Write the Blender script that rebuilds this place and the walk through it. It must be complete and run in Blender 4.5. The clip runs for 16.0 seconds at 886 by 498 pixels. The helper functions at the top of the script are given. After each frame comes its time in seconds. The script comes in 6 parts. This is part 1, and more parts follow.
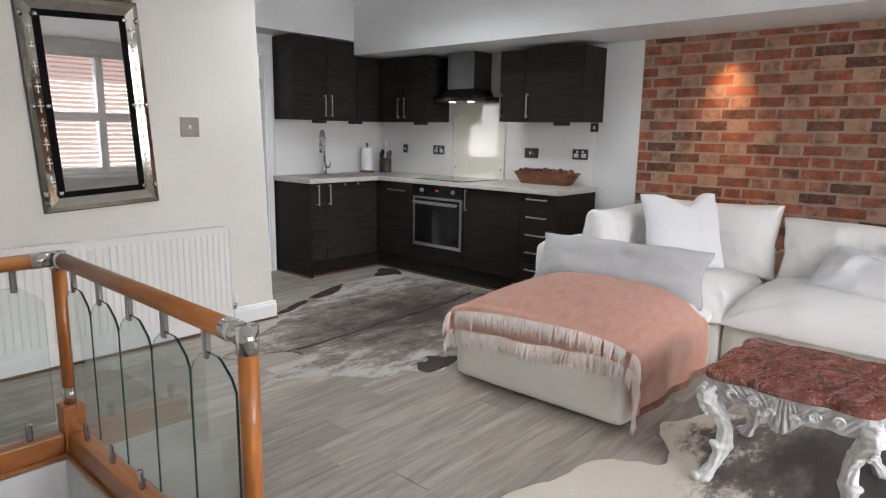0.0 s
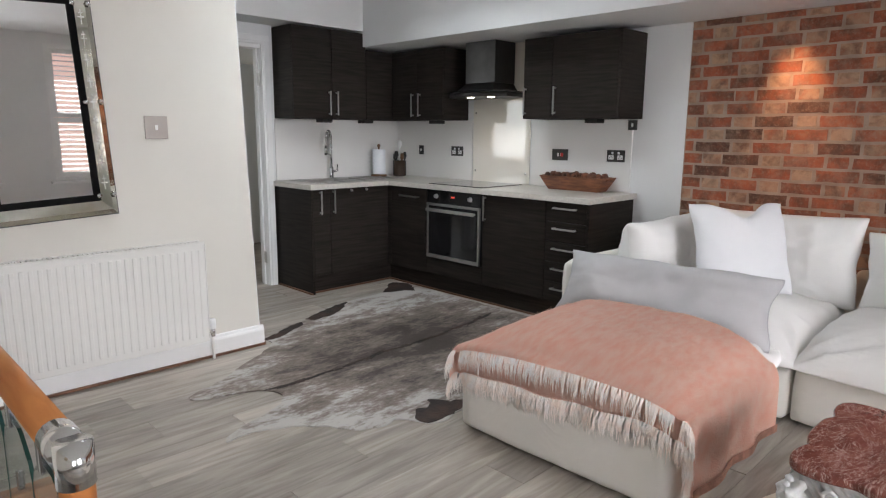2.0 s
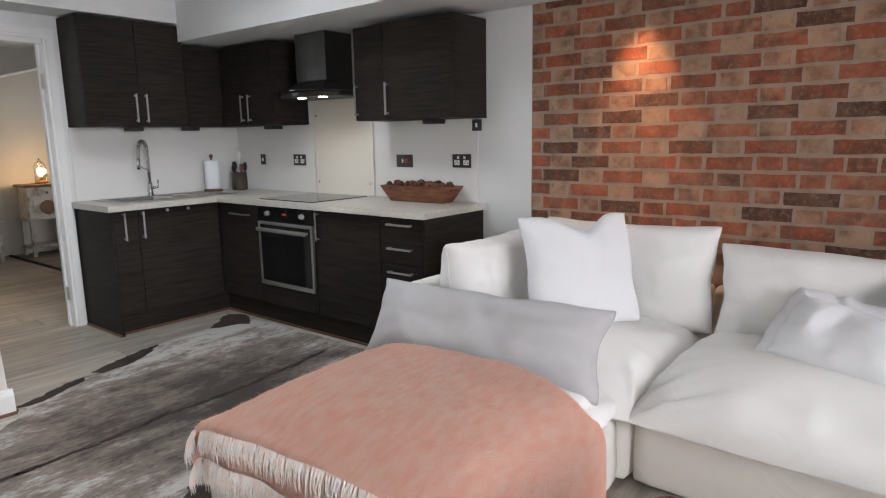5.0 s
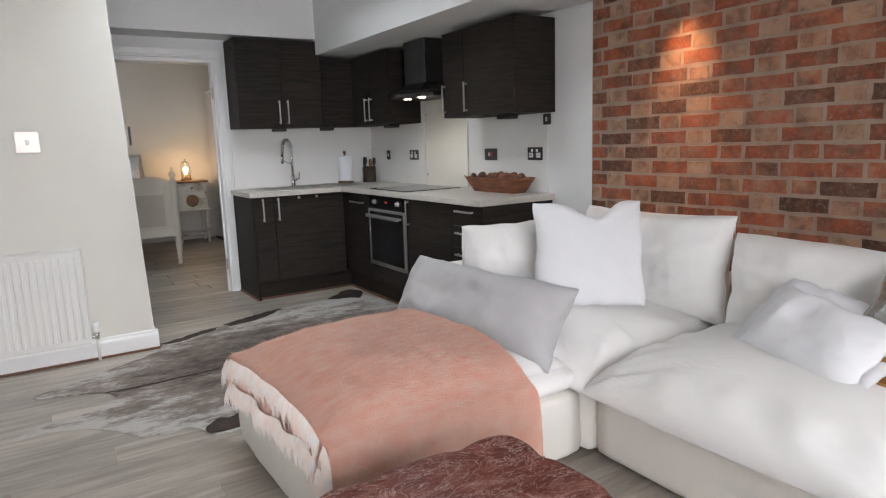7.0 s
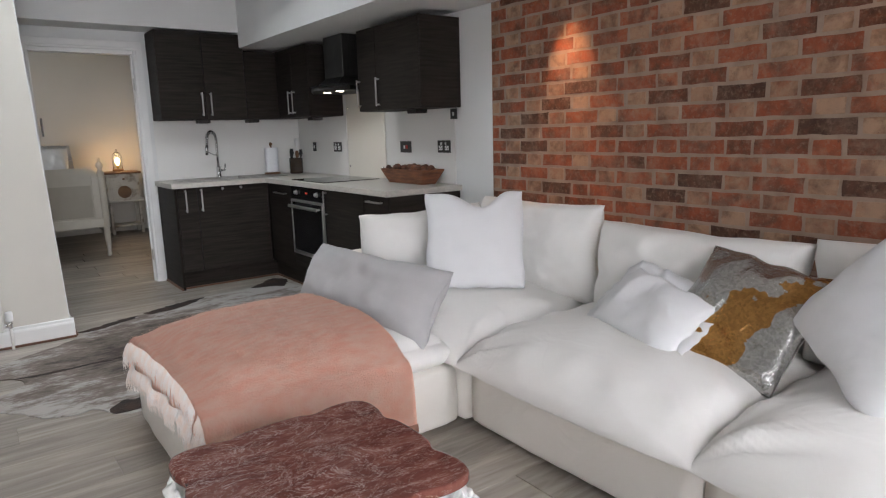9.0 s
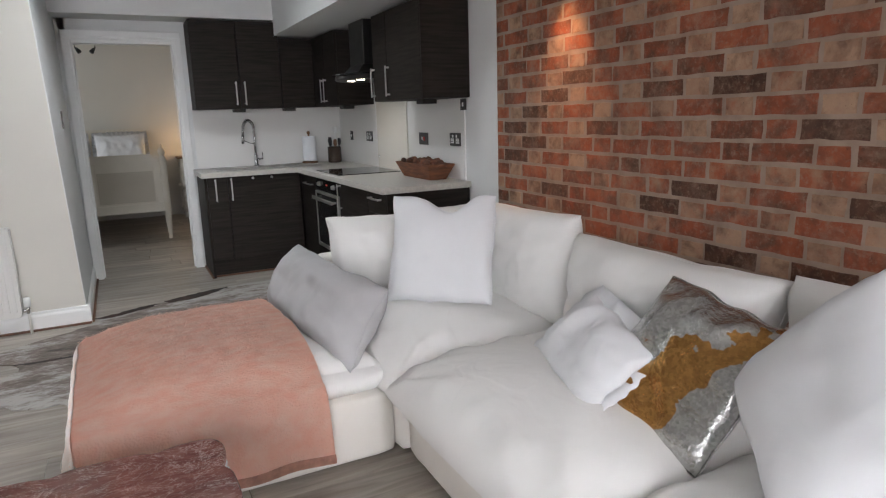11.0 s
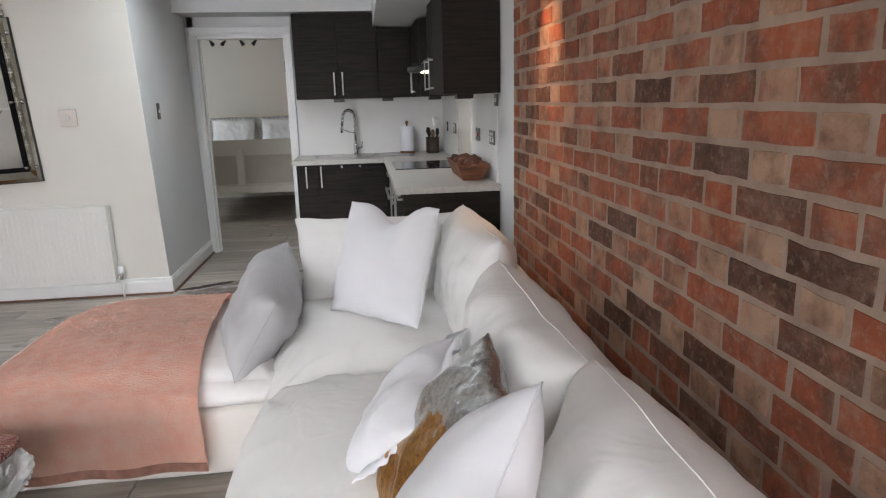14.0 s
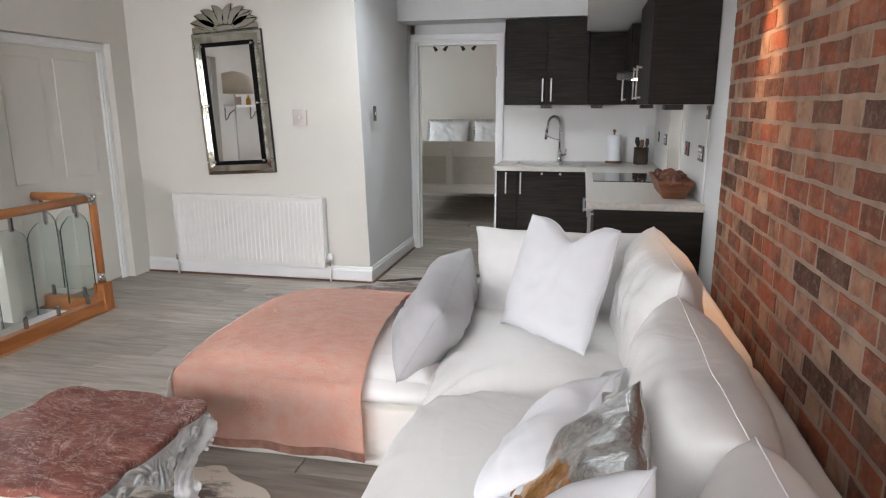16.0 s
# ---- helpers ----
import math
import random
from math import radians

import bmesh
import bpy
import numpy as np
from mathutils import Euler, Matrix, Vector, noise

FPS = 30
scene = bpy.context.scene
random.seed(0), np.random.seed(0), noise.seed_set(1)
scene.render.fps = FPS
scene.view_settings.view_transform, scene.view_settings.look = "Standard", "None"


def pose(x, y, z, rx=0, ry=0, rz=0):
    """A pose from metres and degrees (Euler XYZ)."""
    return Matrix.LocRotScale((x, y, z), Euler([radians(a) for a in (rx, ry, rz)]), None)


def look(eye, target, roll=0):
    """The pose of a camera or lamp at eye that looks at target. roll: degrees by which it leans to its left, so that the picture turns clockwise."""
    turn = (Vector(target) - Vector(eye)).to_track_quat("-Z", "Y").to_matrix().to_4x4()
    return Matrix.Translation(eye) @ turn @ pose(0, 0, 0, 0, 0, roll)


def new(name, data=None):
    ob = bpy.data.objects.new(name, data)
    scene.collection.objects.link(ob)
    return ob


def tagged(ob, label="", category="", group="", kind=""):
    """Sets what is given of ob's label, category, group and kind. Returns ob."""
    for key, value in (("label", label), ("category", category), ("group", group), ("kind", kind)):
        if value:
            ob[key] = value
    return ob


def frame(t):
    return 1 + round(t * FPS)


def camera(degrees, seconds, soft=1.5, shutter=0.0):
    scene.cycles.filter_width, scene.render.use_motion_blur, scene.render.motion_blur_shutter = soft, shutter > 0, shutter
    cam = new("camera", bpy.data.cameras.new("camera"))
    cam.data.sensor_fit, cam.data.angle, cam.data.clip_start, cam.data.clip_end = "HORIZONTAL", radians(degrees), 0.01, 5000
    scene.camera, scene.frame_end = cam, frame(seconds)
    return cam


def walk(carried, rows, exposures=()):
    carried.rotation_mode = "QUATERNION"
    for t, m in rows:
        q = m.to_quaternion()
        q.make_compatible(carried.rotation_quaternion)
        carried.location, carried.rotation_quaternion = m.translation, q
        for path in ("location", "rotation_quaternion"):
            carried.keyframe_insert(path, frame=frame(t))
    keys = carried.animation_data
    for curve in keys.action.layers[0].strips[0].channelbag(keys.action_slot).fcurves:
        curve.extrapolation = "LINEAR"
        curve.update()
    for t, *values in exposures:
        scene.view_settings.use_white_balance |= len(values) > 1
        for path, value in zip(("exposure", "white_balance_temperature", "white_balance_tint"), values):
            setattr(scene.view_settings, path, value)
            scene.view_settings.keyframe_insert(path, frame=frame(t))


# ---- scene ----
cam = camera(69.5, 16.0, soft=1.2)
PATH = [
    (0, (-4.828, -2.878, 1.334), (-3.367, -1.56, 0.976), 0.9),
    (0.5, (-4.758, -2.711, 1.326), (-3.293, -1.398, 0.97), 0.7),
    (1, (-4.679, -2.648, 1.32), (-3.214, -1.335, 0.962), 0.8),
    (1.5, (-4.493, -2.576, 1.316), (-3.068, -1.218, 0.962), 0.6),
    (2, (-4.249, -2.55, 1.334), (-2.863, -1.154, 0.974), 0.5),
    (2.5, (-4.103, -2.532, 1.335), (-2.685, -1.172, 0.962), 0.3),
    (3, (-3.895, -2.417, 1.338), (-2.384, -1.161, 0.966), 0.6),
    (3.5, (-3.696, -2.327, 1.355), (-2.127, -1.145, 0.981), 0.2),
    (4, (-3.554, -2.355, 1.364), (-1.955, -1.214, 0.991), -0.4),
    (6.5, (-2.985, -3.171, 1.267), (-1.803, -1.588, 0.954), -2.0),
    (7, (-2.902, -3.407, 1.271), (-1.841, -1.744, 0.94), -1.9),
    (7.5, (-2.882, -3.6, 1.276), (-1.806, -1.953, 0.923), -1.7),
    (8, (-2.841, -3.692, 1.281), (-1.751, -2.054, 0.921), -1.6),
    (8.5, (-2.81, -3.735, 1.278), (-1.684, -2.122, 0.915), -1.6),
    (9, (-2.764, -3.759, 1.28), (-1.597, -2.176, 0.917), -1.6),
    (11.5, (-1.768, -3.875, 1.348), (-0.946, -2.102, 0.923), -1.3),
    (12, (-1.514, -3.869, 1.334), (-0.702, -2.095, 0.894), -0.9),
    (12.5, (-1.263, -3.859, 1.353), (-0.455, -2.088, 0.893), -0.7),
    (13, (-1.128, -3.882, 1.361), (-0.355, -2.098, 0.89), -1.0),
    (13.5, (-0.956, -3.936, 1.382), (-0.426, -2.063, 0.922), -1.3),
    (14, (-0.796, -3.964, 1.404), (-0.567, -2.03, 0.949), -1.5),
    (14.5, (-0.737, -3.907, 1.423), (-0.74, -1.955, 0.987), -1.0),
    (15, (-0.685, -3.866, 1.428), (-0.906, -1.927, 0.987), -0.5),
    (15.5, (-0.651, -3.859, 1.434), (-0.986, -1.937, 0.995), -0.2),
    (16, (-0.657, -3.869, 1.437), (-1.071, -1.962, 0.998), -0.2),
]
walk(cam, [(t, look(*p)) for t, *p in PATH],
     exposures=((0, -0.22), (3.5, -0.22), (7, -0.3), (9, -0.57), (12.5, -0.56), (14, -0.4), (16, -0.15)))

# ---- world, light, exposure ----
world = bpy.data.worlds.new("world")
scene.world = world
world.use_nodes = True
wn = world.node_tree
sky = wn.nodes.new("ShaderNodeTexSky")
sky.sky_type, sky.sun_disc = "NISHITA", False
sky.sun_elevation, sky.sun_rotation = radians(40), radians(200)
wn.nodes["Background"].inputs["Strength"].default_value = 0.12
wn.links.new(sky.outputs[0], wn.nodes["Background"].inputs["Color"])


def lamp(name, kind, at, target, power, colour, size=0.1, size_y=None, spot=60, blend=0.5):
    data = bpy.data.lights.new(name, kind)
    data.energy, data.color = power, colour
    if kind == "AREA":
        data.shape, data.size, data.size_y = "RECTANGLE", size, size_y or size
    elif kind == "SPOT":
        data.spot_size, data.spot_blend, data.shadow_soft_size = radians(spot), blend, size
    elif kind == "SUN":
        data.angle = radians(size)
    else:
        data.shadow_soft_size = size
    ob = new(name, data)
    ob.matrix_world = look(at, target)
    return ob


lamp("sun", "SUN", (0, -20, 20), (0, 0, 4), 0.5, (1, 0.95, 0.88), size=40)
# the first, western window is unseen, added to spread the daylight
WINDOWS = ((-5.7, -4.4), (-3.85, -2.55), (-1.90, -0.35))      # x from, to in the south wall
# area lamps for the sky: two level, the terrace one aimed below the mirror's view
for (wx0, wx1), power, fall, spread in zip(WINDOWS, (60, 315, 66), (-0.2, -0.2, 4.5), (180, 180, 84)):
    window_light = lamp("window_light", "AREA", ((wx0 + wx1) / 2, -5.75, 1.45), ((wx0 + wx1) / 2, -1.25, 1.45 - fall), power, (0.945, 0.94, 1.0), 1.5, 1.8)
    window_light.data.spread = radians(spread)
# overhead fill for the recess wall and kitchen floor, through an added roof window
lamp("roof_window_light", "AREA", (-1.72, 0.40, 3.0), (-1.72, 0.40, 0), 46, (0.88, 0.94, 1.0), 0.95, 1.05)
lamp("bedroom_window_light", "AREA", (-4.75, 4.7, 1.5), (-2.5, 4.7, 1.4), 36, (0.93, 0.97, 1.0), 1.0, 1.2)
for ly in (-1.24, -1.97, -2.75, -3.5):
    lamp("downlight_beam", "SPOT", (-0.17, ly, 2.03), (0.02, ly, 1.25), 52 if ly == -1.24 else 2.0, (1.0, 0.55, 0.28), 0.05, spot=58, blend=1.0)
for ly in (0.90, 1.12):
    lamp("hood_beam", "SPOT", (-0.3, ly, 1.6), (-0.25, ly, 0.9), 1.6, (1.0, 0.8, 0.6), 0.02, spot=110, blend=0.8)
lamp("bedside_bulb", "POINT", (-1.07, 5.96, 1.0), (0, 0, 0), 3, (1.0, 0.6, 0.28), 0.03)

# ---- materials ----
MATS = {}


def mat(name, col, rough=0.6, col2=None, scale=6.0, stretch=(1, 1, 1), bump=0.0, bump_scale=60.0, metal=0.0, mid=(0.35, 0.65),
        detail=6.0, crease=0.0, spec=0.5, random_tint=0.0, rough_var=0.0, distort=0.0):
    """Principled surface: two colours mixed by noise at one scale, fine relief at another, optional tint per object."""
    if name in MATS:
        return MATS[name]
    m = bpy.data.materials.new(name)
    m.use_nodes = True
    nt = m.node_tree
    N, L = nt.nodes, nt.links
    b = N["Principled BSDF"]
    b.inputs["Roughness"].default_value, b.inputs["Metallic"].default_value = rough, metal
    tc = N.new("ShaderNodeTexCoord")
    mp = N.new("ShaderNodeMapping")
    mp.inputs["Scale"].default_value = stretch
    L.new(tc.outputs["Object"], mp.inputs["Vector"])
    vec = mp.outputs[0]
    info = N.new("ShaderNodeObjectInfo")
    if random_tint:
        add = N.new("ShaderNodeVectorMath")
        add.operation = "MULTIPLY_ADD"
        add.inputs[1].default_value = (1, 1, 1)
        sc = N.new("ShaderNodeVectorMath")
        sc.operation = "SCALE"
        sc.inputs[0].default_value = (17, 31, 13)
        L.new(info.outputs["Random"], sc.inputs["Scale"])
        L.new(vec, add.inputs[0])
        L.new(sc.outputs[0], add.inputs[2])
        vec = add.outputs[0]
    nz = N.new("ShaderNodeTexNoise")
    nz.inputs["Scale"].default_value, nz.inputs["Detail"].default_value, nz.inputs["Distortion"].default_value = scale, detail, distort
    L.new(vec, nz.inputs["Vector"])
    ramp = N.new("ShaderNodeValToRGB")
    ramp.color_ramp.elements[0].position, ramp.color_ramp.elements[1].position = mid
    ramp.color_ramp.elements[0].color = (*col, 1)
    ramp.color_ramp.elements[1].color = (*(col2 or [c * 0.93 for c in col]), 1)
    L.new(nz.outputs["Fac"], ramp.inputs["Fac"])
    out = ramp.outputs["Color"]
    if random_tint:
        hsv = N.new("ShaderNodeHueSaturation")
        mr = N.new("ShaderNodeMapRange")
        mr.inputs["To Min"].default_value, mr.inputs["To Max"].default_value = 1 - random_tint, 1 + random_tint
        L.new(info.outputs["Random"], mr.inputs["Value"])
        L.new(mr.outputs[0], hsv.inputs["Value"])
        L.new(out, hsv.inputs["Color"])
        out = hsv.outputs["Color"]
    L.new(out, b.inputs["Base Color"])
    if rough_var:
        mr2 = N.new("ShaderNodeMapRange")
        mr2.inputs["To Min"].default_value, mr2.inputs["To Max"].default_value = rough - rough_var, rough + rough_var
        L.new(nz.outputs["Fac"], mr2.inputs["Value"])
        L.new(mr2.outputs[0], b.inputs["Roughness"])
    if bump:
        nb = N.new("ShaderNodeTexNoise")
        nb.inputs["Scale"].default_value, nb.inputs["Detail"].default_value = bump_scale, 4
        L.new(vec, nb.inputs["Vector"])
        bp = N.new("ShaderNodeBump")
        bp.inputs["Strength"].default_value, bp.inputs["Distance"].default_value = bump, 0.01
        L.new(nb.outputs["Fac"], bp.inputs["Height"])
        L.new(bp.outputs[0], b.inputs["Normal"])
    b.inputs["Specular IOR Level"].default_value = spec
    if crease:
        nc = N.new("ShaderNodeTexNoise")
        nc.inputs["Scale"].default_value, nc.inputs["Detail"].default_value, nc.inputs["Distortion"].default_value = 3.4, 2.5, 1.6
        L.new(vec, nc.inputs["Vector"])
        rc = N.new("ShaderNodeValToRGB")
        rc.color_ramp.interpolation = "EASE"
        ec = rc.color_ramp.elements
        ec[0].position, ec[0].color = 0.38, (0.5, 0.5, 0.5, 1)
        ec[1].position, ec[1].color = 0.60, (0.5, 0.5, 0.5, 1)
        ec.new(0.50).color = (1, 1, 1, 1)
        L.new(nc.outputs["Fac"], rc.inputs["Fac"])
        bc = N.new("ShaderNodeBump")
        bc.inputs["Strength"].default_value, bc.inputs["Distance"].default_value = crease, 0.02
        L.new(rc.outputs["Color"], bc.inputs["Height"])
        if bump:
            L.new(bc.outputs[0], bp.inputs["Normal"])
        else:
            L.new(bc.outputs[0], b.inputs["Normal"])
    MATS[name] = m
    return m


def emitting(name, col, power):
    m = bpy.data.materials.new(name)
    m.use_nodes = True
    b = m.node_tree.nodes["Principled BSDF"]
    b.inputs["Emission Color"].default_value, b.inputs["Emission Strength"].default_value = (*col, 1), power
    b.inputs["Base Color"].default_value = (*col, 1)
    return m


def glassy(name, tint=(1, 1, 1), rough=0.0):
    m = bpy.data.materials.new(name)
    m.use_nodes = True
    b = m.node_tree.nodes["Principled BSDF"]
    b.inputs["Base Color"].default_value = (*tint, 1)
    b.inputs["Transmission Weight"].default_value, b.inputs["Roughness"].default_value, b.inputs["IOR"].default_value = 1.0, rough, 1.45
    return m


PAINT_CREAM = mat("paint_cream", (0.70, 0.675, 0.615), 0.75, (0.675, 0.65, 0.595), 2.0, bump=0.06, bump_scale=140)
PAINT_WHITE = mat("paint_white", (0.76, 0.765, 0.76), 0.7, (0.735, 0.74, 0.735), 2.0, bump=0.06, bump_scale=140)
PAINT_BED = mat("paint_bedroom", (0.70, 0.675, 0.63), 0.75, (0.67, 0.645, 0.60), 2.0, bump=0.06, bump_scale=140)
GLOSS_WHITE = mat("gloss_white_woodwork", (0.82, 0.82, 0.81), 0.35, (0.79, 0.79, 0.78), 3.0, bump=0.03, bump_scale=90)
ENAMEL = mat("radiator_enamel", (0.76, 0.75, 0.715), 0.4, (0.74, 0.73, 0.70), 3.0)
PLANK = mat("oak_laminate_plank", (0.42, 0.378, 0.33), 0.42, (0.22, 0.19, 0.158), 3.0, (0.9, 8, 8), 0.08, 90, random_tint=0.19, rough_var=0.08, mid=(0.30, 0.74), detail=10, distort=0.9)
SCOTIA = mat("brown_scotia", (0.17, 0.075, 0.038), 0.5, (0.11, 0.048, 0.026), 4, (1, 1, 1))
JOINT = mat("plank_joint", (0.20, 0.17, 0.145), 0.8)
DARK_WOOD = mat("dark_ash_laminate", (0.015, 0.012, 0.0102), 0.55, (0.033, 0.0265, 0.0225), 2.4, (1.6, 1.6, 28), 0.05, 70, random_tint=0.08, mid=(0.3, 0.75), detail=8, spec=0.12)
DARK_PLINTH = mat("dark_plinth", (0.020, 0.016, 0.014), 0.5, (0.035, 0.028, 0.024), 4, (1, 1, 20), spec=0.14)
STEEL = mat("brushed_steel", (0.60, 0.59, 0.57), 0.38, (0.48, 0.47, 0.46), 8, (1, 1, 40), metal=1.0)
CHROME = mat("chrome", (0.75, 0.75, 0.75), 0.09, (0.70, 0.70, 0.70), 20, metal=1.0)
DARK_STEEL = mat("dark_brushed_steel", (0.10, 0.097, 0.094), 0.36, (0.075, 0.072, 0.07), 8, (40, 1, 1), metal=1.0)
BLACK_GLASS = mat("black_glass", (0.010, 0.010, 0.011), 0.06, (0.013, 0.013, 0.014), 5)
BLACK = mat("black_plastic", (0.015, 0.015, 0.015), 0.4)
WORKTOP = mat("pale_stone_worktop", (0.56, 0.53, 0.485), 0.35, (0.48, 0.455, 0.415), 55, bump=0.02, bump_scale=200, detail=3)
UPSTAND = mat("satin_white_panel", (0.78, 0.77, 0.75), 0.42, (0.76, 0.75, 0.72), 2)
PINE = mat("varnished_pine", (0.43, 0.165, 0.046), 0.3, (0.28, 0.09, 0.022), 3.0, (6, 6, 0.8), 0.05, 60, mid=(0.3, 0.7), detail=8, distort=1.2)
PINE_Y = mat("varnished_pine_rail", (0.44, 0.175, 0.052), 0.3, (0.29, 0.097, 0.025), 3.0, (6, 0.8, 6), 0.05, 60, mid=(0.3, 0.7), detail=8, distort=1.2)
PINE_X = mat("varnished_pine_beam", (0.44, 0.175, 0.052), 0.3, (0.29, 0.097, 0.025), 3.0, (0.8, 6, 6), 0.05, 60, mid=(0.3, 0.7), detail=8, distort=1.2)
GLASS = glassy("clear_glass", (0.97, 0.99, 0.98))
GLASS_GREEN = glassy("green_tinted_glass", (0.86, 0.92, 0.90))
GLASS_EDGE = mat("glass_edge", (0.008, 0.045, 0.035), 0.15, (0.006, 0.03, 0.024), 10)
CLAMP = mat("polished_clamp_steel", (0.42, 0.42, 0.43), 0.14, (0.36, 0.36, 0.37), 20, metal=1.0)
MIRROR = mat("mirror_silver", (0.88, 0.88, 0.88), 0.015, (0.87, 0.87, 0.87), 3, metal=1.0)
MIRROR_OLD = mat("aged_mirror_strip", (0.62, 0.61, 0.55), 0.06, (0.50, 0.48, 0.40), 9, metal=1.0, bump=0.03, bump_scale=25, rough_var=0.04)
LINEN = mat("white_linen", (0.86, 0.85, 0.825), 0.92, (0.84, 0.83, 0.805), 4, bump=0.05, bump_scale=420, crease=0.09, spec=0.15)
LINEN_BASE = mat("cream_linen", (0.83, 0.80, 0.745), 0.92, (0.805, 0.775, 0.72), 4, bump=0.05, bump_scale=420, crease=0.12, spec=0.15)
COTTON = mat("white_cotton", (0.84, 0.845, 0.86), 0.88, (0.815, 0.82, 0.835), 5, bump=0.05, bump_scale=450, crease=0.06, spec=0.15)
GREY_VELVET = mat("grey_velvet", (0.49, 0.485, 0.49), 0.88, (0.45, 0.445, 0.45), 9, bump=0.10, bump_scale=260, mid=(0.3, 0.7), spec=0.2)
MOHAIR = mat("coral_mohair", (0.95, 0.66, 0.54), 0.95, (0.93, 0.53, 0.40), 14, (1, 2.6, 1), 0.5, 130, mid=(0.35, 0.68), detail=9)
MOHAIR_PALE = mat("pale_mohair_fringe", (0.95, 0.90, 0.86), 0.95, (0.95, 0.80, 0.71), 22, bump=0.3, bump_scale=200)
MOHAIR_EDGE = mat("brown_mohair_border", (0.42, 0.23, 0.17), 0.95, (0.62, 0.33, 0.24), 30, bump=0.3, bump_scale=200)
CHALK = mat("chalk_white_carving", (0.78, 0.79, 0.78), 0.55, (0.60, 0.60, 0.585), 30, bump=0.25, bump_scale=120, mid=(0.45, 0.72))
BASKET = mat("terracotta_wood", (0.25, 0.095, 0.042), 0.6, (0.12, 0.043, 0.022), 9, (1, 1, 6), 0.3, 60)
NUT = mat("dried_pods", (0.20, 0.075, 0.035), 0.65, (0.08, 0.03, 0.018), 40, bump=0.3, bump_scale=90, random_tint=0.5)
PAPER = mat("kitchen_paper", (0.80, 0.82, 0.85), 0.9, (0.77, 0.79, 0.82), 8, bump=0.15, bump_scale=160)
ANTIQUE = mat("distressed_white_paint", (0.62, 0.59, 0.53), 0.6, (0.22, 0.17, 0.12), 9, bump=0.15, bump_scale=50, mid=(0.52, 0.72), detail=9)
CREAM_PAINT = mat("cream_bed_paint", (0.70, 0.665, 0.59), 0.5, (0.66, 0.62, 0.545), 6, bump=0.05)
CANE = mat("cane_webbing", (0.56, 0.52, 0.45), 0.7, (0.48, 0.44, 0.37), 30)
BROWN_WOOD = mat("brown_wood", (0.22, 0.12, 0.06), 0.5, (0.13, 0.065, 0.032), 5, (1, 1, 8))
MORTAR = mat("mortar", (0.37, 0.275, 0.215), 0.95, (0.26, 0.185, 0.142), 9, bump=0.4, bump_scale=70, mid=(0.38, 0.7))
SHUTTER = mat("shutter_white", (0.82, 0.82, 0.81), 0.4)
LIT = emitting("lit_lamp", (1.0, 0.86, 0.65), 12)
FILAMENT = emitting("glowing_filament", (1.0, 0.62, 0.25), 60)


def hide_material(name, dark, mid, pale, centre, size, axis, fine=0.36, fall=0.30):
    """Hair-on hide: streaky patches of three colours, paler towards the belly edges, short-hair relief."""
    m = bpy.data.materials.new(name)
    m.use_nodes = True
    nt = m.node_tree
    N, L = nt.nodes, nt.links
    b = N["Principled BSDF"]
    b.inputs["Roughness"].default_value = 0.7
    tc = N.new("ShaderNodeTexCoord")
    mp = N.new("ShaderNodeMapping")
    mp.inputs["Rotation"].default_value = (0, 0, -axis)
    mp.inputs["Scale"].default_value = (1.0, 2.2, 1)
    L.new(tc.outputs["Object"], mp.inputs["Vector"])
    n1 = N.new("ShaderNodeTexNoise")
    n1.inputs["Scale"].default_value, n1.inputs["Detail"].default_value, n1.inputs["Roughness"].default_value = 2.6, 12, 0.72
    n2 = N.new("ShaderNodeTexNoise")
    n2.inputs["Scale"].default_value, n2.inputs["Detail"].default_value, n2.inputs["Roughness"].default_value = 26, 8, 0.7
    L.new(mp.outputs[0], n1.inputs["Vector"])
    L.new(mp.outputs[0], n2.inputs["Vector"])
    mix = N.new("ShaderNodeMath")
    mix.operation = "MULTIPLY_ADD"
    mix.inputs[1].default_value = fine
    L.new(n2.outputs["Fac"], mix.inputs[0])
    L.new(n1.outputs["Fac"], mix.inputs[2])
    # distance from the middle of the hide pales the coat
    dist = N.new("ShaderNodeVectorMath")
    dist.operation = "DISTANCE"
    dm = N.new("ShaderNodeMapping")
    dm.inputs["Rotation"].default_value = (0, 0, -axis)
    dm.inputs["Scale"].default_value = (1 / size[0], 1 / size[1], 0)
    L.new(tc.outputs["Object"], dm.inputs["Vector"])
    sc0 = Vector((centre[0] / size[0], centre[1] / size[1], 0))
    sc0.rotate(Euler((0, 0, -axis)))
    dist.inputs[1].default_value = sc0
    L.new(dm.outputs[0], dist.inputs[0])
    add = N.new("ShaderNodeMath")
    add.operation = "MULTIPLY_ADD"
    add.inputs[1].default_value = fall
    L.new(dist.outputs["Value"], add.inputs[0])
    L.new(mix.outputs[0], add.inputs[2])
    r = N.new("ShaderNodeValToRGB")
    r.color_ramp.elements[0].position, r.color_ramp.elements[0].color = 0.71, (*dark, 1)
    r.color_ramp.elements[1].position, r.color_ramp.elements[1].color = 1.0, (*pale, 1)
    e = r.color_ramp.elements.new(0.89)
    e.color = (*mid, 1)
    L.new(add.outputs[0], r.inputs["Fac"])
    L.new(r.outputs[0], b.inputs["Base Color"])
    bp = N.new("ShaderNodeBump")
    bp.inputs["Strength"].default_value, bp.inputs["Distance"].default_value = 0.4, 0.006
    L.new(n2.outputs["Fac"], bp.inputs["Height"])
    L.new(bp.outputs[0], b.inputs["Normal"])
    return m


